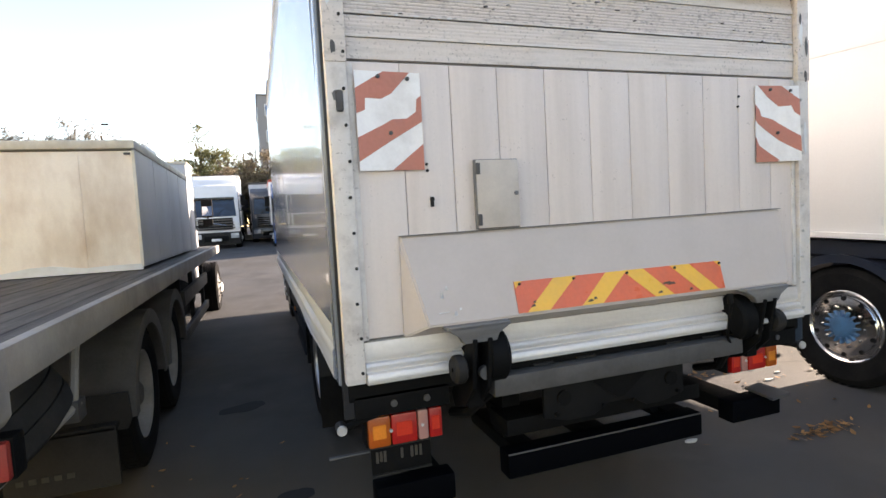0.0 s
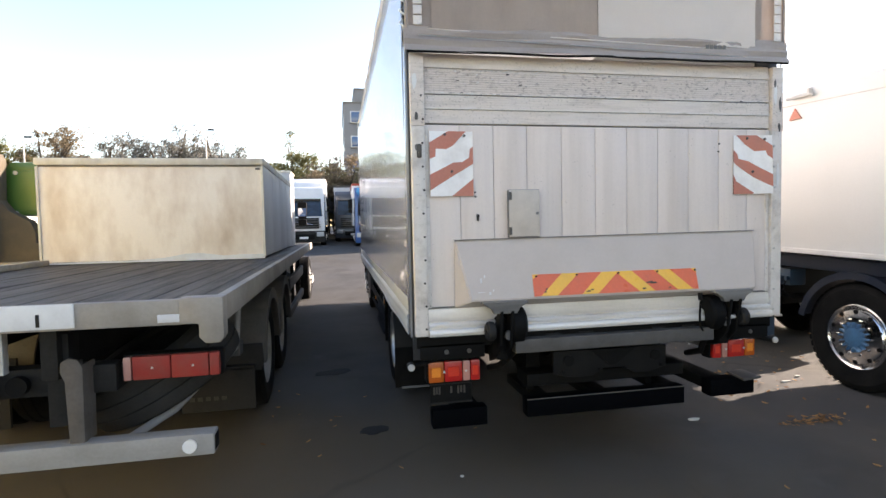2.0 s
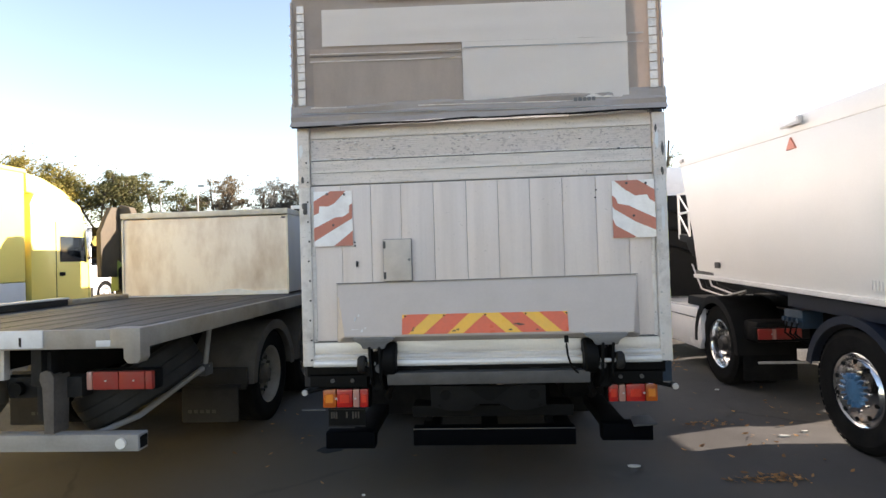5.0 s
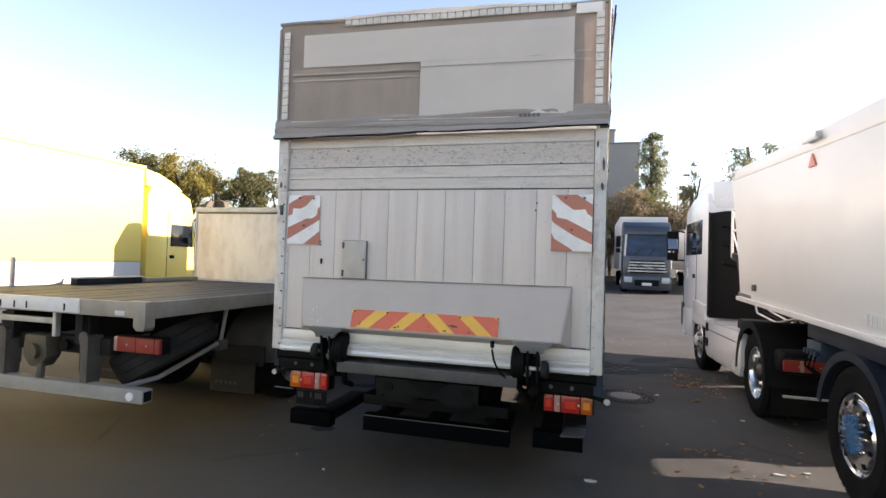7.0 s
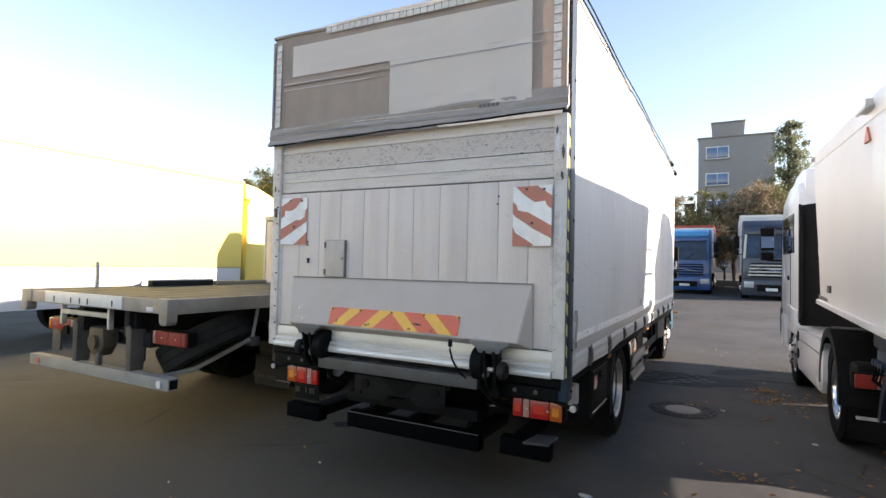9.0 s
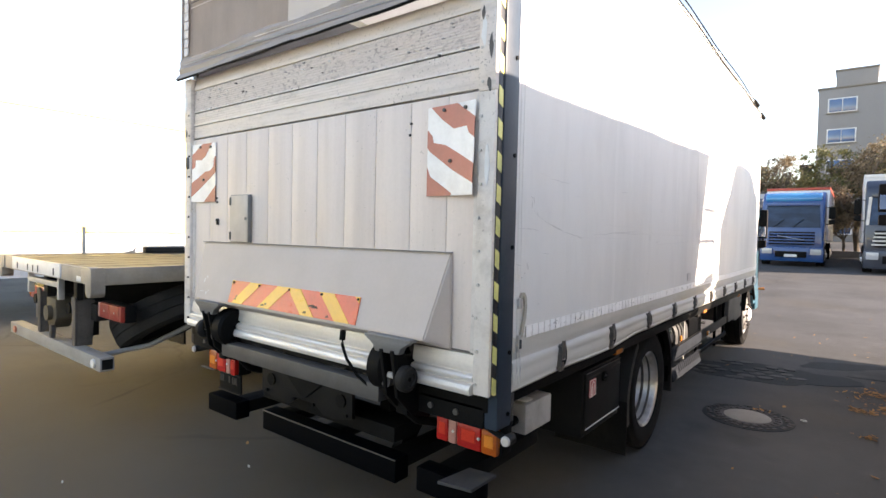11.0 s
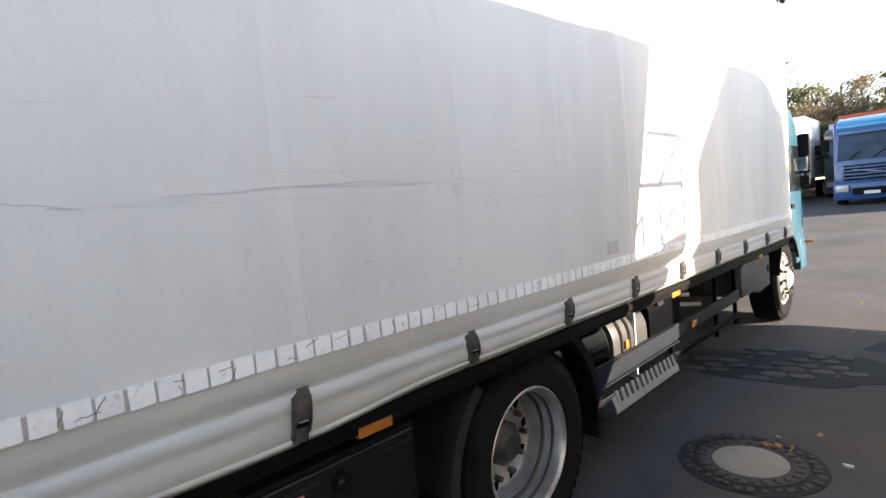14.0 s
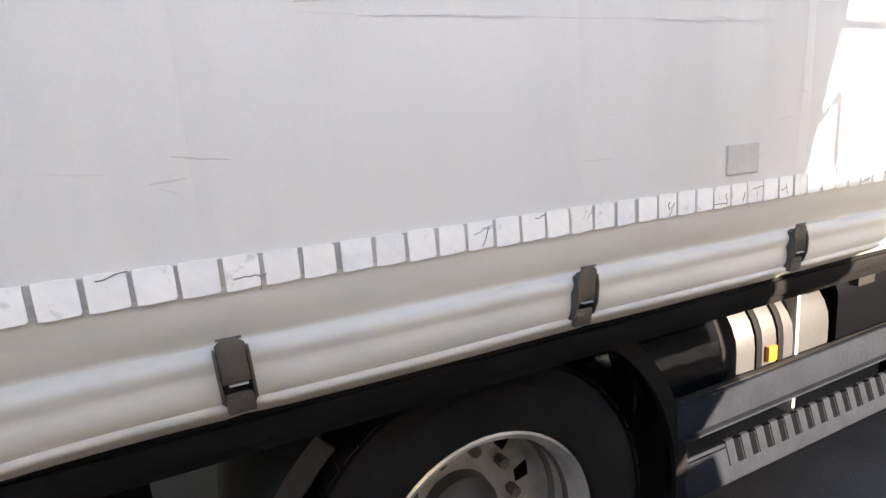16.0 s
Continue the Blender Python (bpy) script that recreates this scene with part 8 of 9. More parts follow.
def tractor():
    P = TRAC
    cab(P, 0.03, 2.47, 8.7, 6.42, 0.75, 3.05, CAB_WHITE, 1, 0.1, "high", win=(0.16, 0.84, 0.54, 0.8))
    bm = B()
    prism(bm, [(6.42, 2.72), (6.42, 3.2), (6.9, 3.24), (7.6, 3.2), (8.0, 3.05), (8.1, 2.72)], "x", 0.12, 2.38, 0.05)
    part("roof_deflector", bm, CAB_WHITE, P)
    # black plastic wall and side flaps behind the cab
    bm = B()
    prism(bm, [(0.05, 0.95), (0.05, 2.66), (0.3, 2.7), (2.2, 2.7), (2.45, 2.66), (2.45, 0.95)], "y", 6.33, 6.42, 0.02)
    part("rear_fairing", bm, PLASTIC, P, "black moulded air duct behind the cab")
    for xs in (0.03, 2.43):
        bm = B()
        prism(bm, [(6.22, 1.0), (6.33, 0.98), (6.33, 2.68), (6.24, 2.6)], "x", xs, xs + 0.04, 0.008)
        part("side_flap", bm, PLASTIC, P)
    for k in range(3):
        bm = B()
        tube(bm, [(0.25, 6.31, 2.45 - 0.3 * k), (0.5, 6.3, 2.4 - 0.3 * k), (0.8, 6.31, 2.28 - 0.3 * k)], 0.03, 6)
        part("duct_rib", bm, DARK, P)
    # stepped side panels
    bm = B()
    prism(bm, [(4.25, 0.36), (6.2, 0.36), (6.35, 0.45), (6.35, 0.9), (4.18, 0.93), (4.16, 0.5)], "x", 0.02, 0.1, 0.015)
    sk = part("side_panel", bm, CAB_WHITE, P, "white lower side panel")
    bm = B()
    prism(bm, [(4.25, 0.2), (6.2, 0.2), (6.35, 0.3), (6.35, 0.9), (4.18, 0.93), (4.16, 0.3)], "x", 2.4, 2.48, 0.015)
    part("side_panel", bm, CAB_WHITE, P, "white lower side panel")
    bm = B()
    bx(bm, 0.14, 0.75, 4.3, 6.2, 0.34, 0.85, 0.05)
    part("fuel_tank", bm, DARK, P)
    bm = B()
    bx(bm, 0.012, 0.022, 4.4, 6.1, 0.78, 0.79)
    part("panel_groove", bm, GREYSTEEL, sk)
    for z in (0.58, 0.82):
        bm = B()
        bx(bm, 0.008, 0.05, 6.12, 6.28, z - 0.07, z + 0.06, 0.01)
        part("step_opening", bm, DARK, sk)
    bm = B()
    prism(bm, [(6.35, 0.9), (7.2, 0.95), (7.4, 1.05), (7.4, 1.2), (6.4, 1.15)], "x", 0.0, 0.2, 0.02)
    part("wheel_fairing", bm, CAB_WHITE, P)
    bm = B()
    prism(bm, [(7.55, 0.5), (8.4, 0.45), (8.5, 0.6), (8.5, 1.0), (7.5, 1.0)], "x", 0.02, 0.2, 0.02)
    part("step_fairing", bm, CAB_WHITE, P)
    bm = B()
    bx(bm, 0.1, 2.4, 4.2, 6.3, 0.86, 0.92, 0.01)
    part("catwalk", bm, GALV, P, "grey metal catwalk")
    for s in (0.85, 1.6):
        bm = B()
        bx(bm, s, s + 0.08, 3.05, 8.2, 0.7, 0.93, 0.008)
        part("chassis_rail", bm, DARK, P)
    bm = B()
    prism(bm, [(3.0, 0.98), (4.4, 0.98), (4.2, 1.12), (3.2, 1.12)], "x", 0.75, 1.75, 0.02)
    part("fifth_wheel", bm, DARK, P)
    for k in range(4):
        bm = B()
        tube(bm, [(0.6 + 0.1 * k, 6.0, 1.5), (0.55 + 0.08 * k, 5.5, 1.12 + 0.02 * k), (0.6 + 0.1 * k, 4.8, 1.04), (0.7, 4.3, 1.15)], 0.014, 6)
        part("air_hose", bm, DARK if k % 2 else GALV, P)
    wheel(P, (0.21, 3.7, 0.51), 0.51, 0.31, 0.3, -1, "chrome")
    wheel(P, (2.29, 3.7, 0.51), 0.51, 0.31, 0.3, 1, "chrome")
    wheel(P, (0.21, 7.05, 0.51), 0.51, 0.31, 0.3, -1, "front")
    wheel(P, (2.29, 7.05, 0.51), 0.51, 0.31, 0.3, 1, "front")
    for x in (0.56, 1.94):
        bm = B()
        lathe(bm, tyre_profile(0.51, 0.28, 0.3), (x, 3.7, 0.51), 32)
        part("wheel", bm, RUBBER, P, "inner twin tyre")
    # unseen flaps added to block low sun and the lit ground beyond
    for xa, xb in ((0.06, 0.68), (1.82, 2.44)):
        bm = B()
        bx(bm, xa, xb, 3.02, 3.035, 0.16, 0.62, 0.004)
        part("mud_flap", bm, RUBBER, P)
    for y in (3.7, 7.05):
        bm = B()
        cyl(bm, (0.3, y, 0.51), (2.2, y, 0.51), 0.09, 14)
        part("axle", bm, DARK, P)
    for xa, xb in ((0.6, 0.0), (1.9, 2.5)):
        arch("mudguard", P, 3.7, 0.51, xa, xb, 0.62, -4, 184, PLASTIC, 0.03, 0.09)
    # rear panel and lamps
    for xa, xb in ((0.06, 0.66), (1.84, 2.44)):
        bm = B()
        bx(bm, xa, xb, 2.66, 3.0, 0.66, 0.9, 0.05)
        part("rear_skirt", bm, PLASTIC, P, "black plastic rear wing panel")
    bm = B()
    bx(bm, 0.05, 0.7, 2.6, 2.64, 0.43, 0.455, 0.006)
    part("rear_bar", bm, GALV, P)
    tail_lamp(P, 0.03, 0.5, 2.58, 0.71, 0.83, [(1.0, LENS_DUSTY), (0.3, LENS_CLEAR), (1.8, LENS_DUSTY)])


tractor()
set_out(TRAC, lambda y: 2.62 + 0.866 * (y - 2.6))


# ---- lorries across the yard ----
def far_lorry(name, x, y, label, paint, h, box, box_h, style, roof=None, wide=2.3, trim=None, group="lorries across the yard"):
    T = thing(name, (x, y, ground_height(y)), label, "truck", group)
    w = wide / 2
    cab(T, -w + 0.04, w - 0.04, 0.1, 1.9, 0.38, h, paint, -1, 0.1, style, glass=GLASS_BLUE, trim=trim)
    if style == "high":
        bm = B()
        prism(bm, [(0.5, h - 0.25), (0.85, h + 0.12), (1.9, h + 0.4), (1.9, h - 0.2)], "x", -w + 0.15, w - 0.15, 0.05)
        part("roof_deflector", bm, paint, T)
    if box is not None:
        bm = B()
        bx(bm, -w - 0.02, w + 0.02, 2.15, 8.6, 1.1, box_h, 0.03)
        part("box_body", bm, box, T)
        bm = B()
        bx(bm, -w - 0.03, w + 0.03, 2.13, 8.62, box_h - 0.1, box_h + 0.02, 0.01)
        part("roof_edge", bm, roof or ALU, T)
    bm = B()
    bx(bm, -0.5, 0.5, 0.6, 8.4, 0.55, 1.1, 0.02)
    part("chassis", bm, DARK, T)
    for yy in (1.1, 6.6):
        for s in (-1, 1):
            wheel(T, (s * (w - 0.17), yy, 0.5), 0.5, 0.3, 0.3, s, "front")
    # slanting bar across the grille
    bm = B()
    zb = 0.38 + (h - 0.38) * 0.29
    tube(bm, [(0.5, 0.0, zb - 0.09), (-0.5, 0.0, zb + 0.09)], 0.02, 6)
    part("grille_bar", bm, CHROME, T)
    return T


BLUE = far_lorry("blue_lorry", 0.28, 24.5, "bright blue lorry with a red-edged box facing the yard", CAB_BLUE, 3.15, CAB_WHITE, 3.4, "plain", RED_TRIM)
# bulging visor over the blue lorry's windscreen, its sky sheen painted in
bm = B()
prism(bm, [(0.34, 2.62), (0.16, 2.72), (0.12, 2.84), (0.2, 2.98), (0.45, 3.1), (0.75, 3.12), (0.75, 2.62)], "x", -1.0, 1.0, 0.06)
for v in bm.verts:
    v.co.y += 0.16 * (abs(v.co.x) / 1.0) ** 2
part("roof_visor", bm, VISOR_BLUE, BLUE, "glossy roof visor with sky sheen painted into its blue", sharp=0.9)
far_lorry("grey_lorry", 3.7, 22.6, "slate-blue lorry with pale grille slats and a grey body", CAB_GREY, 3.45, LOAD_GREY, 3.75, "plain", WHITE, wide=2.2, trim=GALV)
far_lorry("white_lorry", -3.5, 26.2, "white high-roofed lorry with a black grille facing the yard", CAB_WHITE, 3.35, WHITE, 3.75, "high", ALU)
far_lorry("dark_lorry", -0.75, 29.5, "dark grey lorry parked beside the white one", CAB_DARK, 3.1, LOAD_GREY, 3.5, "plain", GREYSTEEL)
far_lorry("pale_lorry", -15.5, 15.0, "white lorry standing beyond the green machine", CAB_WHITE, 2.9, WHITE, 3.1, "plain", ALU)
far_lorry("white_lorry", -7.6, 30.0, "white lorry with a long white body", CAB_WHITE, 3.2, WHITE, 3.7, "plain", ALU)
far_lorry("dark_lorry", 7.3, 24.0, "dark lorry partly hidden by the tractor unit", CAB_DARK, 3.0, LOAD_GREY, 3.4, "plain", GREYSTEEL)


# ---- apartment block ----
def apartment():
    y0, x0, x1, top = 58.0, -0.75, 6.1, 15.4
    A = thing("apartment_block", (x0, y0, ground_height(58)), "plain grey rendered apartment block with pale-framed windows", "building")
    z = top - ground_height(58)
    bm = B()
    bx(bm, 0, x1 - x0, 0, 16, 0, z, 0.05)
    part("wall", bm, FACADE, A)
    bm = B()
    bx(bm, 1.25, 4.2, 0.4, 7, z, z + 1.65, 0.04)
    part("roof_house", bm, FACADE, A)
    bm = B()
    bx(bm, -0.1, x1 - x0 + 0.1, -0.1, 16.1, z - 0.02, z + 0.12, 0.03)
    part("roof_edge", bm, CONCRETE, A)
    bm = B()
    bx(bm, 1.15, 4.3, 0.3, 7.1, z + 1.6, z + 1.72, 0.02)
    part("roof_edge", bm, CONCRETE, A)
    for k in range(5):
        zz = z - 2.2 - 2.75 * k
        bm = B()
        bx(bm, 0.7, 2.85, -0.05, 0.02, zz, zz + 1.3, 0.02)
        wf = part("window", bm, WHITE, A, "white-framed window")
        for xa, xb in ((0.8, 1.75), (1.8, 2.75)):
            bm = B()
            bx(bm, xa, xb, -0.065, -0.048, zz + 0.1, zz + 1.2, 0.01)
            part("pane", bm, GLASS_SKY, wf)
        bm = B()
        bx(bm, 0.6, 2.95, -0.14, 0.0, zz - 0.08, zz, 0.01)
        part("sill", bm, CONCRETE, wf)
    # far side windows seen at the left flank
    for k in range(5):
        zz = z - 2.2 - 2.75 * k
        for j in range(4):
            bm = B()
            bx(bm, -0.05, 0.02, 1.5 + 3.6 * j, 3.2 + 3.6 * j, zz, zz + 1.3, 0.02)
            wf = part("window", bm, WHITE, A)
            bm = B()
            bx(bm, -0.065, -0.048, 1.6 + 3.6 * j, 3.1 + 3.6 * j, zz + 0.1, zz + 1.2, 0.01)
            part("pane", bm, GLASS_SKY, wf)


apartment()

CH = thing("chimney", (-2.1, 68.0, ground_height(60)), "sooty dark brick chimney stack behind the bushes", "chimney")
bm = B()
bx(bm, -0.5, 0.5, -0.5, 0.5, 0, 8.1, 0.03)
part("stack", bm, BRICK, CH)
bm = B()
bx(bm, -0.6, 0.6, -0.6, 0.6, 7.75, 8.15, 0.03)
part("cap", bm, BRICK, CH)
bm = B()
cyl(bm, (0.85, 0, 0), (0.85, 0, 9.6), 0.09, 8, 0.06)
part("flue_pipe", bm, DARKGREY, CH, "thin dark flue pipe")
HALL = thing("white_hall", (-20, 50.0, ground_height(50)), "long low white hall with a flat roof", "building")
bm = B()
bx(bm, -16, 9, 0, 10, 0, 4.9, 0.05)
part("wall", bm, CAB_WHITE, HALL)
bm = B()
bx(bm, -16.2, 9.2, -0.2, 10.2, 4.9, 5.2, 0.05)
part("roof_edge", bm, ALU, HALL)
for k in range(9):
    bm = B()
    bx(bm, -14.5 + 2.6 * k, -12.8 + 2.6 * k, -0.04, 0.02, 2.4, 3.6, 0.02)
    wf = part("window", bm, GREYSTEEL, HALL)
    bm = B()
    bx(bm, -14.4 + 2.6 * k, -12.9 + 2.6 * k, -0.055, -0.038, 2.5, 3.5, 0.01)
    part("pane", bm, GLASS_SKY, wf)


def street_lamp(x, y, h):
    T = thing("street_lamp", (x, y, ground_height(min(y, 60))), "slender grey street lamp post", "street lamp", "street lamps")
    bm = B()
    cyl(bm, (0, 0, 0), (0, 0, h), 0.09, 12, 0.05)
    part("post", bm, GALV, T)
    bm = B()
    tube(bm, [(0, 0, h - 0.05), (0.1, -0.1, h + 0.12), (0.4, -0.35, h + 0.18)], 0.03, 8)
    part("arm", bm, GALV, T)
    bm = B()
    bx(bm, 0.3, 0.75, -0.5, -0.3, h + 0.1, h + 0.22, 0.04)
    part("lantern", bm, DARKGREY, T)


for x, y, h in ((-12.0, 43.0, 8.3), (7.45, 40.0, 7.6), (-23.5, 40, 7.2), (-28, 42, 8.0)):
    street_lamp(x, y, h)

# low wall and verge at the yard's far edge
bm = B()
bx(bm, -60, 60, 32.6, 32.9, ground_height(32) - 0.2, ground_height(32) + 0.35, 0.02)
tagged(part("kerb_wall", bm, CONCRETE), "low pale concrete kerb wall along the yard", "wall", kind="structure")


# ---- trees and bushes ----
def foliage(bm, rng, clumps, per, size):
    for c, rad in clumps:
        for _ in range(per):
            d = Vector((rng.gauss(0, 1), rng.gauss(0, 1), rng.gauss(0, 0.8)))
            p = c + d * rad * 0.62
            n = Vector((rng.uniform(-1, 1), rng.uniform(-1, 1), rng.uniform(-0.6, 1))).normalized()
            u = n.orthogonal().normalized()
            v = n.cross(u)
            s = size * rng.uniform(0.6, 1.4)
            bm.faces.new([bm.verts.new(p + u * a * s + v * b * s * 0.7) for a, b in ((-1, 0), (0, -0.6), (1, 0), (0, 0.6))])


def tree(x, y, h, spread, leaf, label, density=1.0, seed=0, trunk=None, per=60, size=0.16, column=False, name="tree"):
    rng = random.Random(seed)
    z = ground_height(min(y, 60))
    T = thing(name, (x, y, z), label, "tree" if name == "tree" else "bush", "trees" if name == "tree" else "bushes")
    bm = B()
    th = h * (0.3 if not column else 0.1)
    r0 = trunk or h * 0.022
    tops = []
    tube(bm, [(0, 0, -0.1), (0.02 * h * rng.uniform(-1, 1), 0, th * 0.6), (0.02 * h * rng.uniform(-1, 1), 0.02 * h * rng.uniform(-1, 1), th)], r0, 8)
    base = Vector((0, 0, th))
    for k in range(9 if not column else 16):
        a = rng.uniform(0, 6.283)
        if column:
            zz = h * (0.12 + 0.85 * k / 16)
            tip = Vector((spread * (1 - 0.75 * k / 16) * math.cos(a), spread * (1 - 0.75 * k / 16) * math.sin(a), zz + h * 0.06))
            st = Vector((0, 0, zz - h * 0.06))
        else:
            el = rng.uniform(0.25, 1.35)
            ln = (h - th) * rng.uniform(0.65, 1.0)
            tip = base + Vector((spread * math.cos(el) * math.cos(a), spread * math.cos(el) * math.sin(a), ln * (0.25 + 0.75 * math.sin(el))))
            st = base
        mid = st.lerp(tip, 0.5) + Vector((rng.uniform(-1, 1), rng.uniform(-1, 1), rng.uniform(0, 1))) * h * 0.03
        tube(bm, [st - Vector((0, 0, 0.1)), mid, tip], r0 * 0.4, 5)
        tops += [(tip, 1.0), (mid, 0.7)]
        for j in range(4):
            t2 = mid.lerp(tip, rng.uniform(0.1, 1)) + Vector((rng.uniform(-1, 1), rng.uniform(-1, 1), rng.uniform(-0.3, 0.9))) * spread * 0.38
            tube(bm, [mid.lerp(tip, 0.3), (mid.lerp(tip, 0.6) + t2) / 2, t2], r0 * 0.16, 4)
            tops.append((t2, 0.6))
            for q in range(2):
                t3 = t2 + Vector((rng.uniform(-1, 1), rng.uniform(-1, 1), rng.uniform(-0.2, 1))) * spread * 0.18
                tube(bm, [t2.lerp(mid, 0.2), t3], r0 * 0.08, 3)
                tops.append((t3, 0.35))
    if column:
        tube(bm, [(0, 0, 0), (0, 0, h * 0.97)], r0 * 0.6, 6)
    part("trunk", bm, BARK, T)
    bm = B()
    clumps = [(p, spread * 0.3 * s * rng.uniform(0.6, 1.4)) for p, s in tops if rng.random() < density]
    if column:
        clumps = []
        for k in range(150):
            u = rng.random()
            r = spread * (0.35 + 0.65 * math.sin(math.pi * min(1.0, 0.15 + 0.85 * (1 - u) ** 0.8))) * math.sqrt(rng.random())
            a = rng.uniform(0, 6.283)
            clumps.append((Vector((r * math.cos(a), r * math.sin(a), h * (0.12 + 0.88 * u))), spread * rng.uniform(0.15, 0.32)))
    foliage(bm, rng, clumps, int(per * 1.6), size * 0.55)
    part("crown", bm, leaf, T)
    return T


tree(-36.6, 39, 10.8, 3.9, LEAF_YELLOW, "broad autumn tree turning yellow-green", 1.0, 1, per=140, size=0.2)
tree(-41.2, 40, 10.9, 4.2, LEAF_GREEN, "broad dark green tree", 1.0, 2, per=140, size=0.2)
tree(-32.5, 41, 9.5, 3.6, LEAF_GREEN, "dark green tree with thinning leaves", 0.8, 3, per=60, size=0.2)
tree(-28.5, 43, 9.0, 3.4, LEAF_GREEN, "round olive green tree", 0.8, 4, per=50, size=0.2)
tree(-24.6, 46, 8.6, 3.2, LEAF_BROWN, "thin brownish autumn tree", 0.7, 5, per=40, size=0.18)
tree(-20.6, 47, 9.2, 3.2, LEAF_GREY, "grey-brown thinning autumn tree", 0.8, 6, per=34, size=0.2)
tree(-16.0, 48, 9.4, 3.6, LEAF_GREY, "grey-olive thinning autumn tree", 0.9, 7, per=34, size=0.2)
tree(-12.6, 50, 9.2, 3.0, LEAF_GREY, "grey-olive thinning autumn tree", 0.9, 8, per=34, size=0.2)
tree(-4.7, 38, 7.2, 2.6, LEAF_GREEN, "green-brown autumn tree behind the white lorry", 0.9, 9, per=40, size=0.17)
tree(-2.4, 37, 6.3, 2.0, LEAF_TWIG, "thin dark young tree", 0.55, 10, per=26, size=0.12)
tree(6.75, 52, 13.2, 1.55, LEAF_PALE, "tall slender poplar with small leaves", 0.8, 11, per=70, size=0.22, column=True)
tree(15.2, 50, 13.2, 3.0, LEAF_PALE, "sparse tall tree with small pale leaves", 0.8, 12, per=34, size=0.2)
tree(18.8, 51, 12.8, 2.8, LEAF_PALE, "sparse tall autumn tree", 0.7, 13, per=34, size=0.19)
tree(10.0, 50, 9.4, 2.6, LEAF_GREEN, "olive tree beside the poplar", 0.6, 14, per=40, size=0.17)
for i, (x, y, h, sp, lf) in enumerate(((-1.2, 34.2, 5.4, 2.2, LEAF_BROWN), (0.9, 34.6, 5.6, 2.4, LEAF_GREEN), (2.5, 34.0, 6.2, 2.4, LEAF_BROWN), (4.3, 34.8, 6.0, 2.5, LEAF_GREEN), (6.2, 34.2, 5.6, 2.3, LEAF_BROWN), (8.2, 35.0, 5.0, 2.2, LEAF_GREEN), (-6.8, 35.5, 4.4, 2.0, LEAF_BROWN), (-2.0, 33.6, 3.0, 1.4, LEAF_GREEN), (1.9, 33.4, 3.2, 1.6, LEAF_BROWN))):
    tree(x, y, h, sp, lf, "dense brown-green bush along the yard edge", 1.0, 30 + i, per=60, size=0.13, name="bush")


# ---- details on the ground ----
def manhole(x, y):
    M = thing("manhole_cover", (x, y, 0), "round concrete-filled manhole cover in an iron ring with setts", "manhole cover")
    M.scale = (0.83, 0.83, 1)

    def disc(prof, seg=48):
        bm = B()
        rings = [[bm.verts.new((r * math.cos(2 * math.pi * k / seg), r * math.sin(2 * math.pi * k / seg), z)) for k in range(seg)] for r, z in prof]
        for a, b in zip(rings, rings[1:]):
            for k in range(seg):
                bm.faces.new((a[k], b[k], b[(k + 1) % seg], a[(k + 1) % seg]))
        bm.faces.new(rings[-1])
        return bm
    part("concrete_fill", disc([(0.235, 0.0), (0.235, 0.011), (0.23, 0.014), (0.1, 0.015)]), CONCRETE, M, "pale concrete centre")
    part("iron_ring", disc([(0.34, 0.0), (0.34, 0.01), (0.33, 0.013), (0.27, 0.013), (0.26, 0.009), (0.22, 0.009)]), IRON, M, "cast iron ring")
    part("tar_bed", disc([(0.46, 0.001), (0.455, 0.005), (0.3, 0.006)]), WET, M)
    rng = random.Random(2)
    first = None
    for k in range(24):
        a = 2 * math.pi * k / 24
        if first is None:
            bm = B()
            bx(bm, -0.028, 0.028, -0.016, 0.016, 0.0, 0.012, 0.003, 1)
            first = part("ring_lug", bm, IRON, M)
            o = first
        else:
            o = twin("ring_lug", first, (0, 0, 0), M)
        o.matrix_basis = Matrix.Rotation(a, 4, "Z") @ Matrix.Translation((0.3, 0, 0.008))
    first = None
    for k in range(34):
        a = 2 * math.pi * (k + rng.uniform(-0.25, 0.25)) / 34
        if first is None:
            bm = B()
            bx(bm, -0.026, 0.026, -0.028, 0.028, 0.0, 0.012, 0.006, 1)
            first = part("sett", bm, IRON, M)
            o = first
        else:
            o = twin("sett", first, (0, 0, 0), M)
        o.matrix_basis = Matrix.Rotation(a, 4, "Z") @ Matrix.Translation((0.395 + rng.uniform(-0.02, 0.025), 0, 0.003 + rng.uniform(-0.004, 0.002))) @ Matrix.Rotation(rng.uniform(-0.3, 0.3), 4, "Z") @ Matrix.Diagonal((rng.uniform(0.8, 1.25), rng.uniform(0.7, 1.2), 1, 1))


manhole(1.65, 3.9)


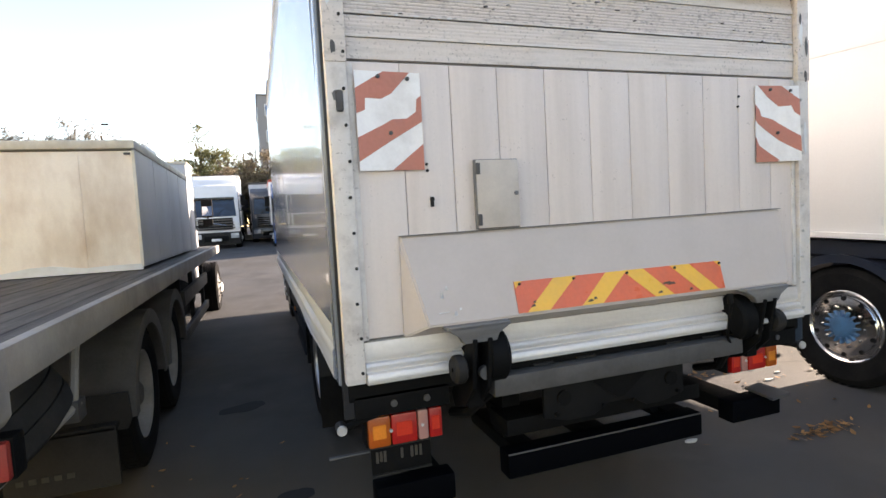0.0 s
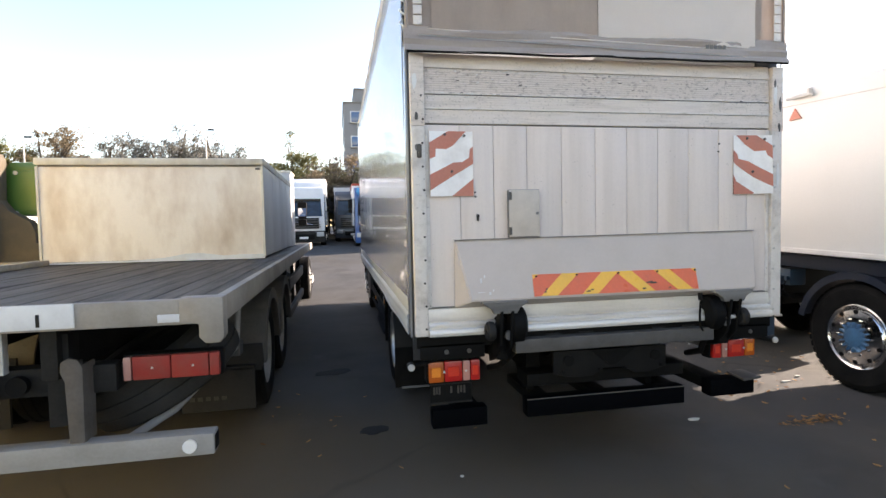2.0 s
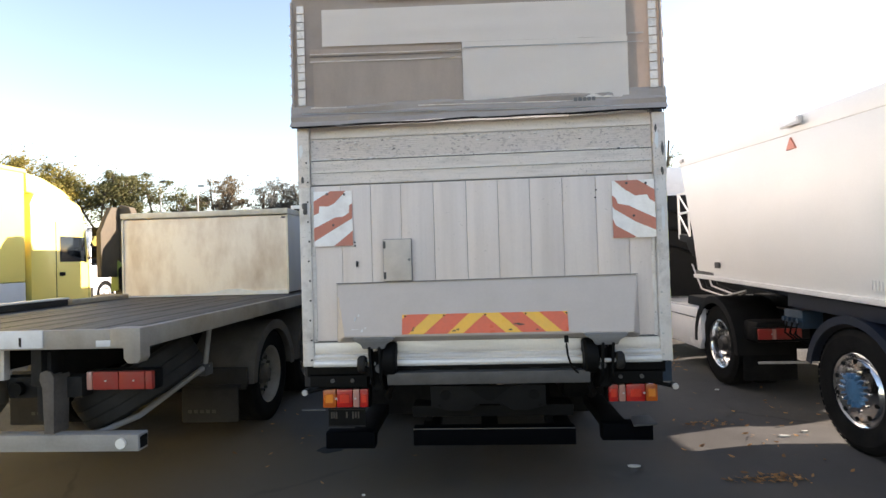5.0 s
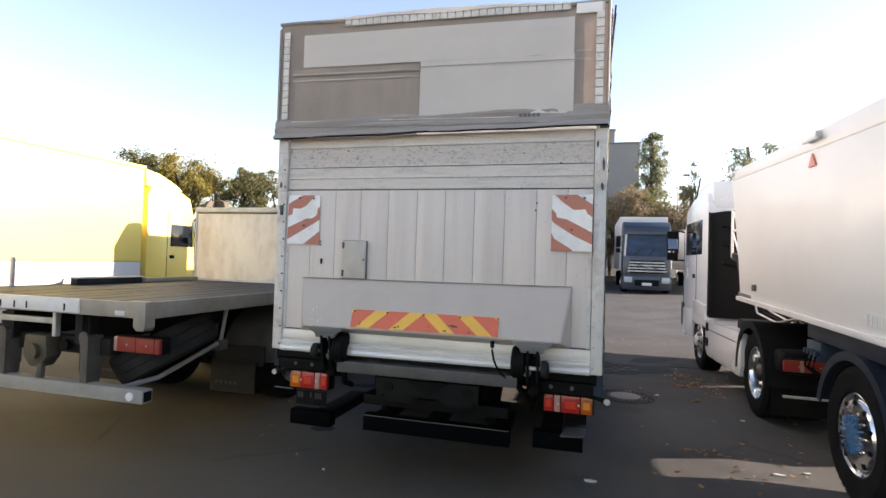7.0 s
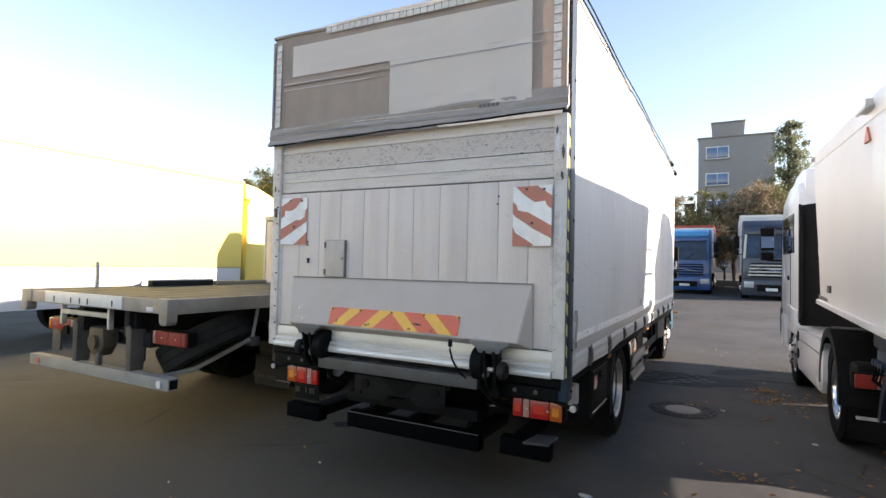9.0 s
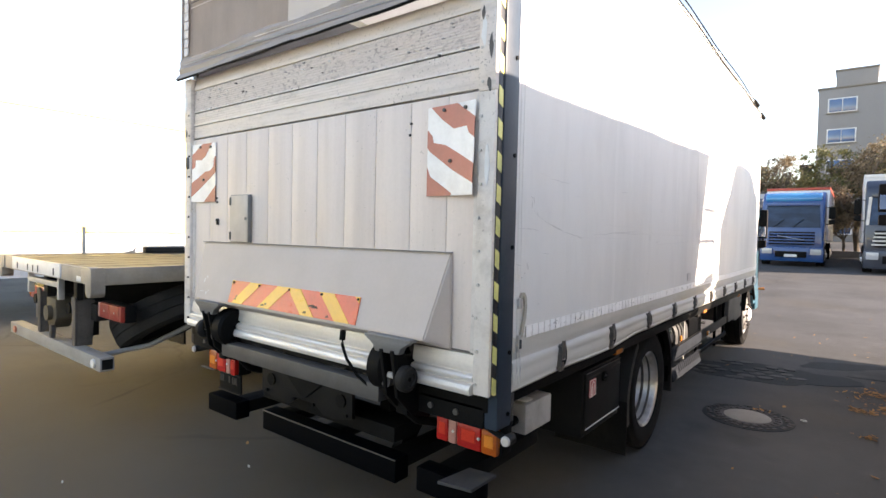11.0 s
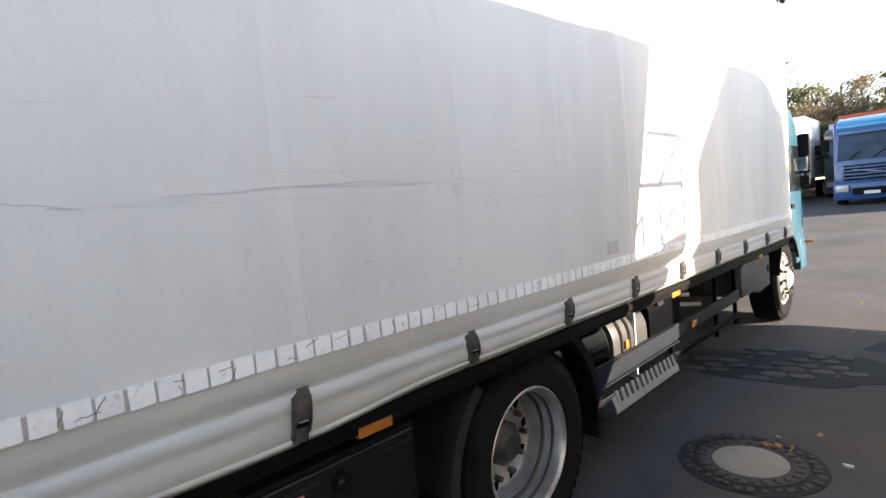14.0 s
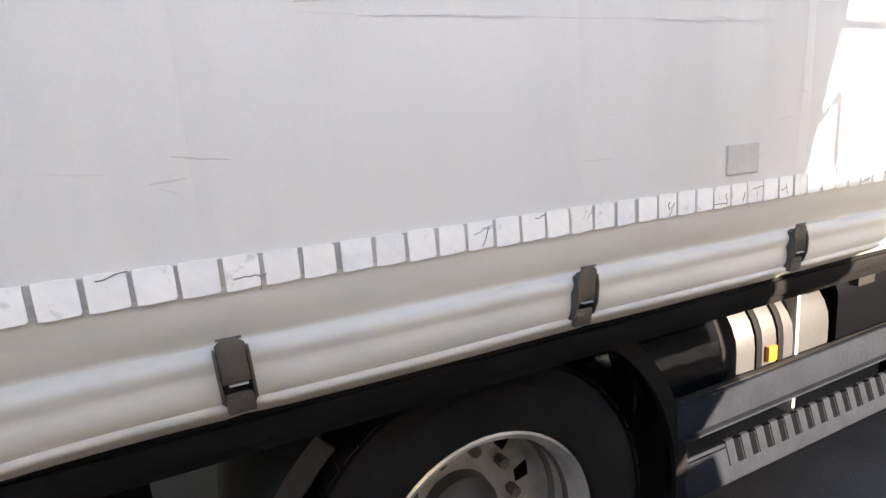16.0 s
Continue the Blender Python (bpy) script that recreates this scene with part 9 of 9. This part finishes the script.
def blotch(name, label, x, y, rx, ry, turn, m, z=0.004, seed=0, cat="stain"):
    """A flat irregular patch a few millimetres thick."""
    bm = B()
    seg = 36
    c, s = math.cos(turn), math.sin(turn)
    ring, low = [], []
    for k in range(seg):
        a = 2 * math.pi * k / seg
        f = 1 + 0.35 * noise.noise(Vector((math.cos(a) * 1.6, math.sin(a) * 1.6, seed * 3.1)))
        px, py = rx * f * math.cos(a), ry * f * math.sin(a)
        X, Y = x + c * px - s * py, y + s * px + c * py
        g = ground_height(Y)
        ring.append(bm.verts.new((X, Y, g + z)))
        low.append(bm.verts.new((X, Y, g)))
    bm.faces.new(ring)
    for k in range(seg):
        bm.faces.new((ring[k], low[k], low[(k + 1) % seg], ring[(k + 1) % seg]))
    return tagged(part(name, bm, m), label, cat)


# opened patch of old setts with damp tar
blotch("tar_patch", "damp dark tar patch round old setts", 1.35, 5.86, 0.8, 0.46, 0.25, WET, 0.003, 1)
blotch("tar_patch", "damp dark tar patch in the asphalt", 2.0, 5.95, 0.62, 0.26, 0.3, WET, 0.004, 2)
blotch("tar_patch", "damp dark tar patch in the asphalt", 2.3, 6.9, 0.5, 0.2, 0.5, WET, 0.002, 5)
blotch("tar_patch", "thin dark crack filled with tar", 2.75, 6.42, 0.4, 0.025, 0.12, WET, 0.0035, 6)
blotch("oil_stain", "dark oil stain on the asphalt", -1.42, 1.25, 0.11, 0.09, 0.3, WET, 0.003, 3)
blotch("oil_stain", "dark oil stain on the asphalt", -1.75, 3.1, 0.2, 0.12, 0.3, WET, 0.003, 4)
SETTS = thing("sett_patch", (1.3, 5.86, 0), "exposed worn stone setts in dark tar", "paving")
rng = random.Random(5)
shapes = []
for v in range(4):
    bm = B()
    pts = []
    for k in range(11):
        t = 2 * math.pi * k / 11
        f = (abs(math.cos(t)) ** 5 + abs(math.sin(t)) ** 5) ** (-1 / 5) * rng.uniform(0.9, 1.06)
        pts.append((0.088 * f * math.cos(t), 0.063 * f * math.sin(t)))
    prism(bm, pts, "z", 0.0, 0.018, 0.007)
    shapes.append(bm)
shapes = [part("sett", b, COBBLE, SETTS) for b in shapes]
i = 0
for r in range(7):
    for k in range(9):
        px = -0.8 + 0.2 * k + 0.1 * (r % 2) + rng.uniform(-0.014, 0.014)
        py = -0.45 + 0.148 * r + 0.2 * px + rng.uniform(-0.012, 0.012)
        edge = (px / 0.78) ** 2 + ((py - 0.2 * px) / 0.46) ** 2 + 0.5 * noise.noise(Vector((px * 3, py * 3, 4)))
        if edge > 0.95 or rng.random() < 0.12 or noise.noise(Vector((px * 2.4, py * 4.5, 7))) > 0.12:
            continue
        o = shapes[i] if i < 4 else new("sett", shapes[i % 4].data)
        o.parent = SETTS
        g = ground_height(5.86 + py)
        o.matrix_basis = Matrix.Translation((px, py, g + rng.uniform(-0.009, -0.003))) @ Matrix.Rotation(0.2 + rng.uniform(-0.12, 0.12) + (math.pi if i % 3 == 0 else 0), 4, "Z") @ Matrix.Rotation(rng.uniform(-0.05, 0.05), 4, "X") @ Matrix.Diagonal((rng.uniform(0.75, 1.15), rng.uniform(0.8, 1.1), 1, 1))
        i += 1


# fallen leaves
def leaf_drift(x, y, rx, ry, n, seed, label="scattered dry brown leaves on the asphalt"):
    rng = random.Random(seed)
    bm = B()
    for _ in range(n):
        px, py = x + rng.gauss(0, rx), y + rng.gauss(0, ry)
        g = ground_height(py) + rng.uniform(0.004, 0.02)
        a = rng.uniform(0, 6.28)
        s = rng.uniform(0.014, 0.034)
        tx, ty = rng.uniform(-0.35, 0.35), rng.uniform(-0.35, 0.35)
        vs = []
        for u, v, lift in ((-1, 0, 0.2), (-0.3, -0.5, 0), (0.5, -0.4, 0), (1, 0, 0.25), (0.4, 0.45, 0), (-0.4, 0.45, 0.05)):
            X, Y = s * (u * math.cos(a) - v * math.sin(a)), s * (u * math.sin(a) + v * math.cos(a))
            vs.append(bm.verts.new((px + X, py + Y, g + abs(lift) * s * 0.6 + tx * X + ty * Y)))
        bm.faces.new(vs)
    o = part("fallen_leaves", bm, LEAF_LITTER)
    return tagged(o, label, "leaves", kind="stuff")


LEAF_LITTER = leaf_mat("leaf_litter", (0.16, 0.075, 0.025), (0.42, 0.22, 0.08))
leaf_drift(2.1, 0.56, 0.13, 0.05, 75, 1, "small heap of orange-brown dry leaves")
leaf_drift(2.2, 1.85, 0.16, 0.05, 34, 2)
leaf_drift(2.5, 4.84, 0.055, 0.05, 60, 3, "small heap of orange-brown dry leaves")
leaf_drift(2.6, 5.65, 0.07, 0.08, 70, 4, "small heap of orange-brown dry leaves")
leaf_drift(2.72, 5.1, 0.08, 0.12, 40, 12)
leaf_drift(2.55, 3.98, 0.05, 0.04, 16, 5)
leaf_drift(2.8, 5.1, 0.22, 0.45, 70, 13)
leaf_drift(3.4, 2.4, 0.5, 0.3, 30, 6)
leaf_drift(2.6, 1.3, 0.5, 0.4, 26, 7)
leaf_drift(1.0, -0.5, 2.0, 1.2, 18, 8)
leaf_drift(-1.9, 1.6, 0.4, 0.8, 14, 9)
leaf_drift(1.74, 4.16, 0.05, 0.04, 16, 11, "dry leaves caught on the manhole ring")
leaf_drift(2.3, 8.0, 1.2, 2.0, 40, 10)


def scrap(x, y, r, seed):
    rng = random.Random(seed)
    bm = B()
    pts = [(r * rng.uniform(0.6, 1.2) * math.cos(a), r * 0.45 * rng.uniform(0.6, 1.2) * math.sin(a)) for a in [k * 6.283 / 7 for k in range(7)]]
    prism(bm, [(x + u, y + v) for u, v in pts], "z", 0.0, 0.014, 0.002)
    tagged(part("litter_scrap", bm, LITTER), "small pale scrap of litter on the asphalt", "litter", "litter scraps")


for k, (x, y, r) in enumerate(((1.2, 0.82, 0.05), (2.08, 4.12, 0.035), (2.75, 1.5, 0.05), (3.0, 1.62, 0.04), (-0.9, 0.3, 0.015), (0.6, -0.9, 0.012), (1.9, -0.3, 0.014), (-1.6, -0.6, 0.014), (2.9, 3.2, 0.03))):
    scrap(x, y, r, k)
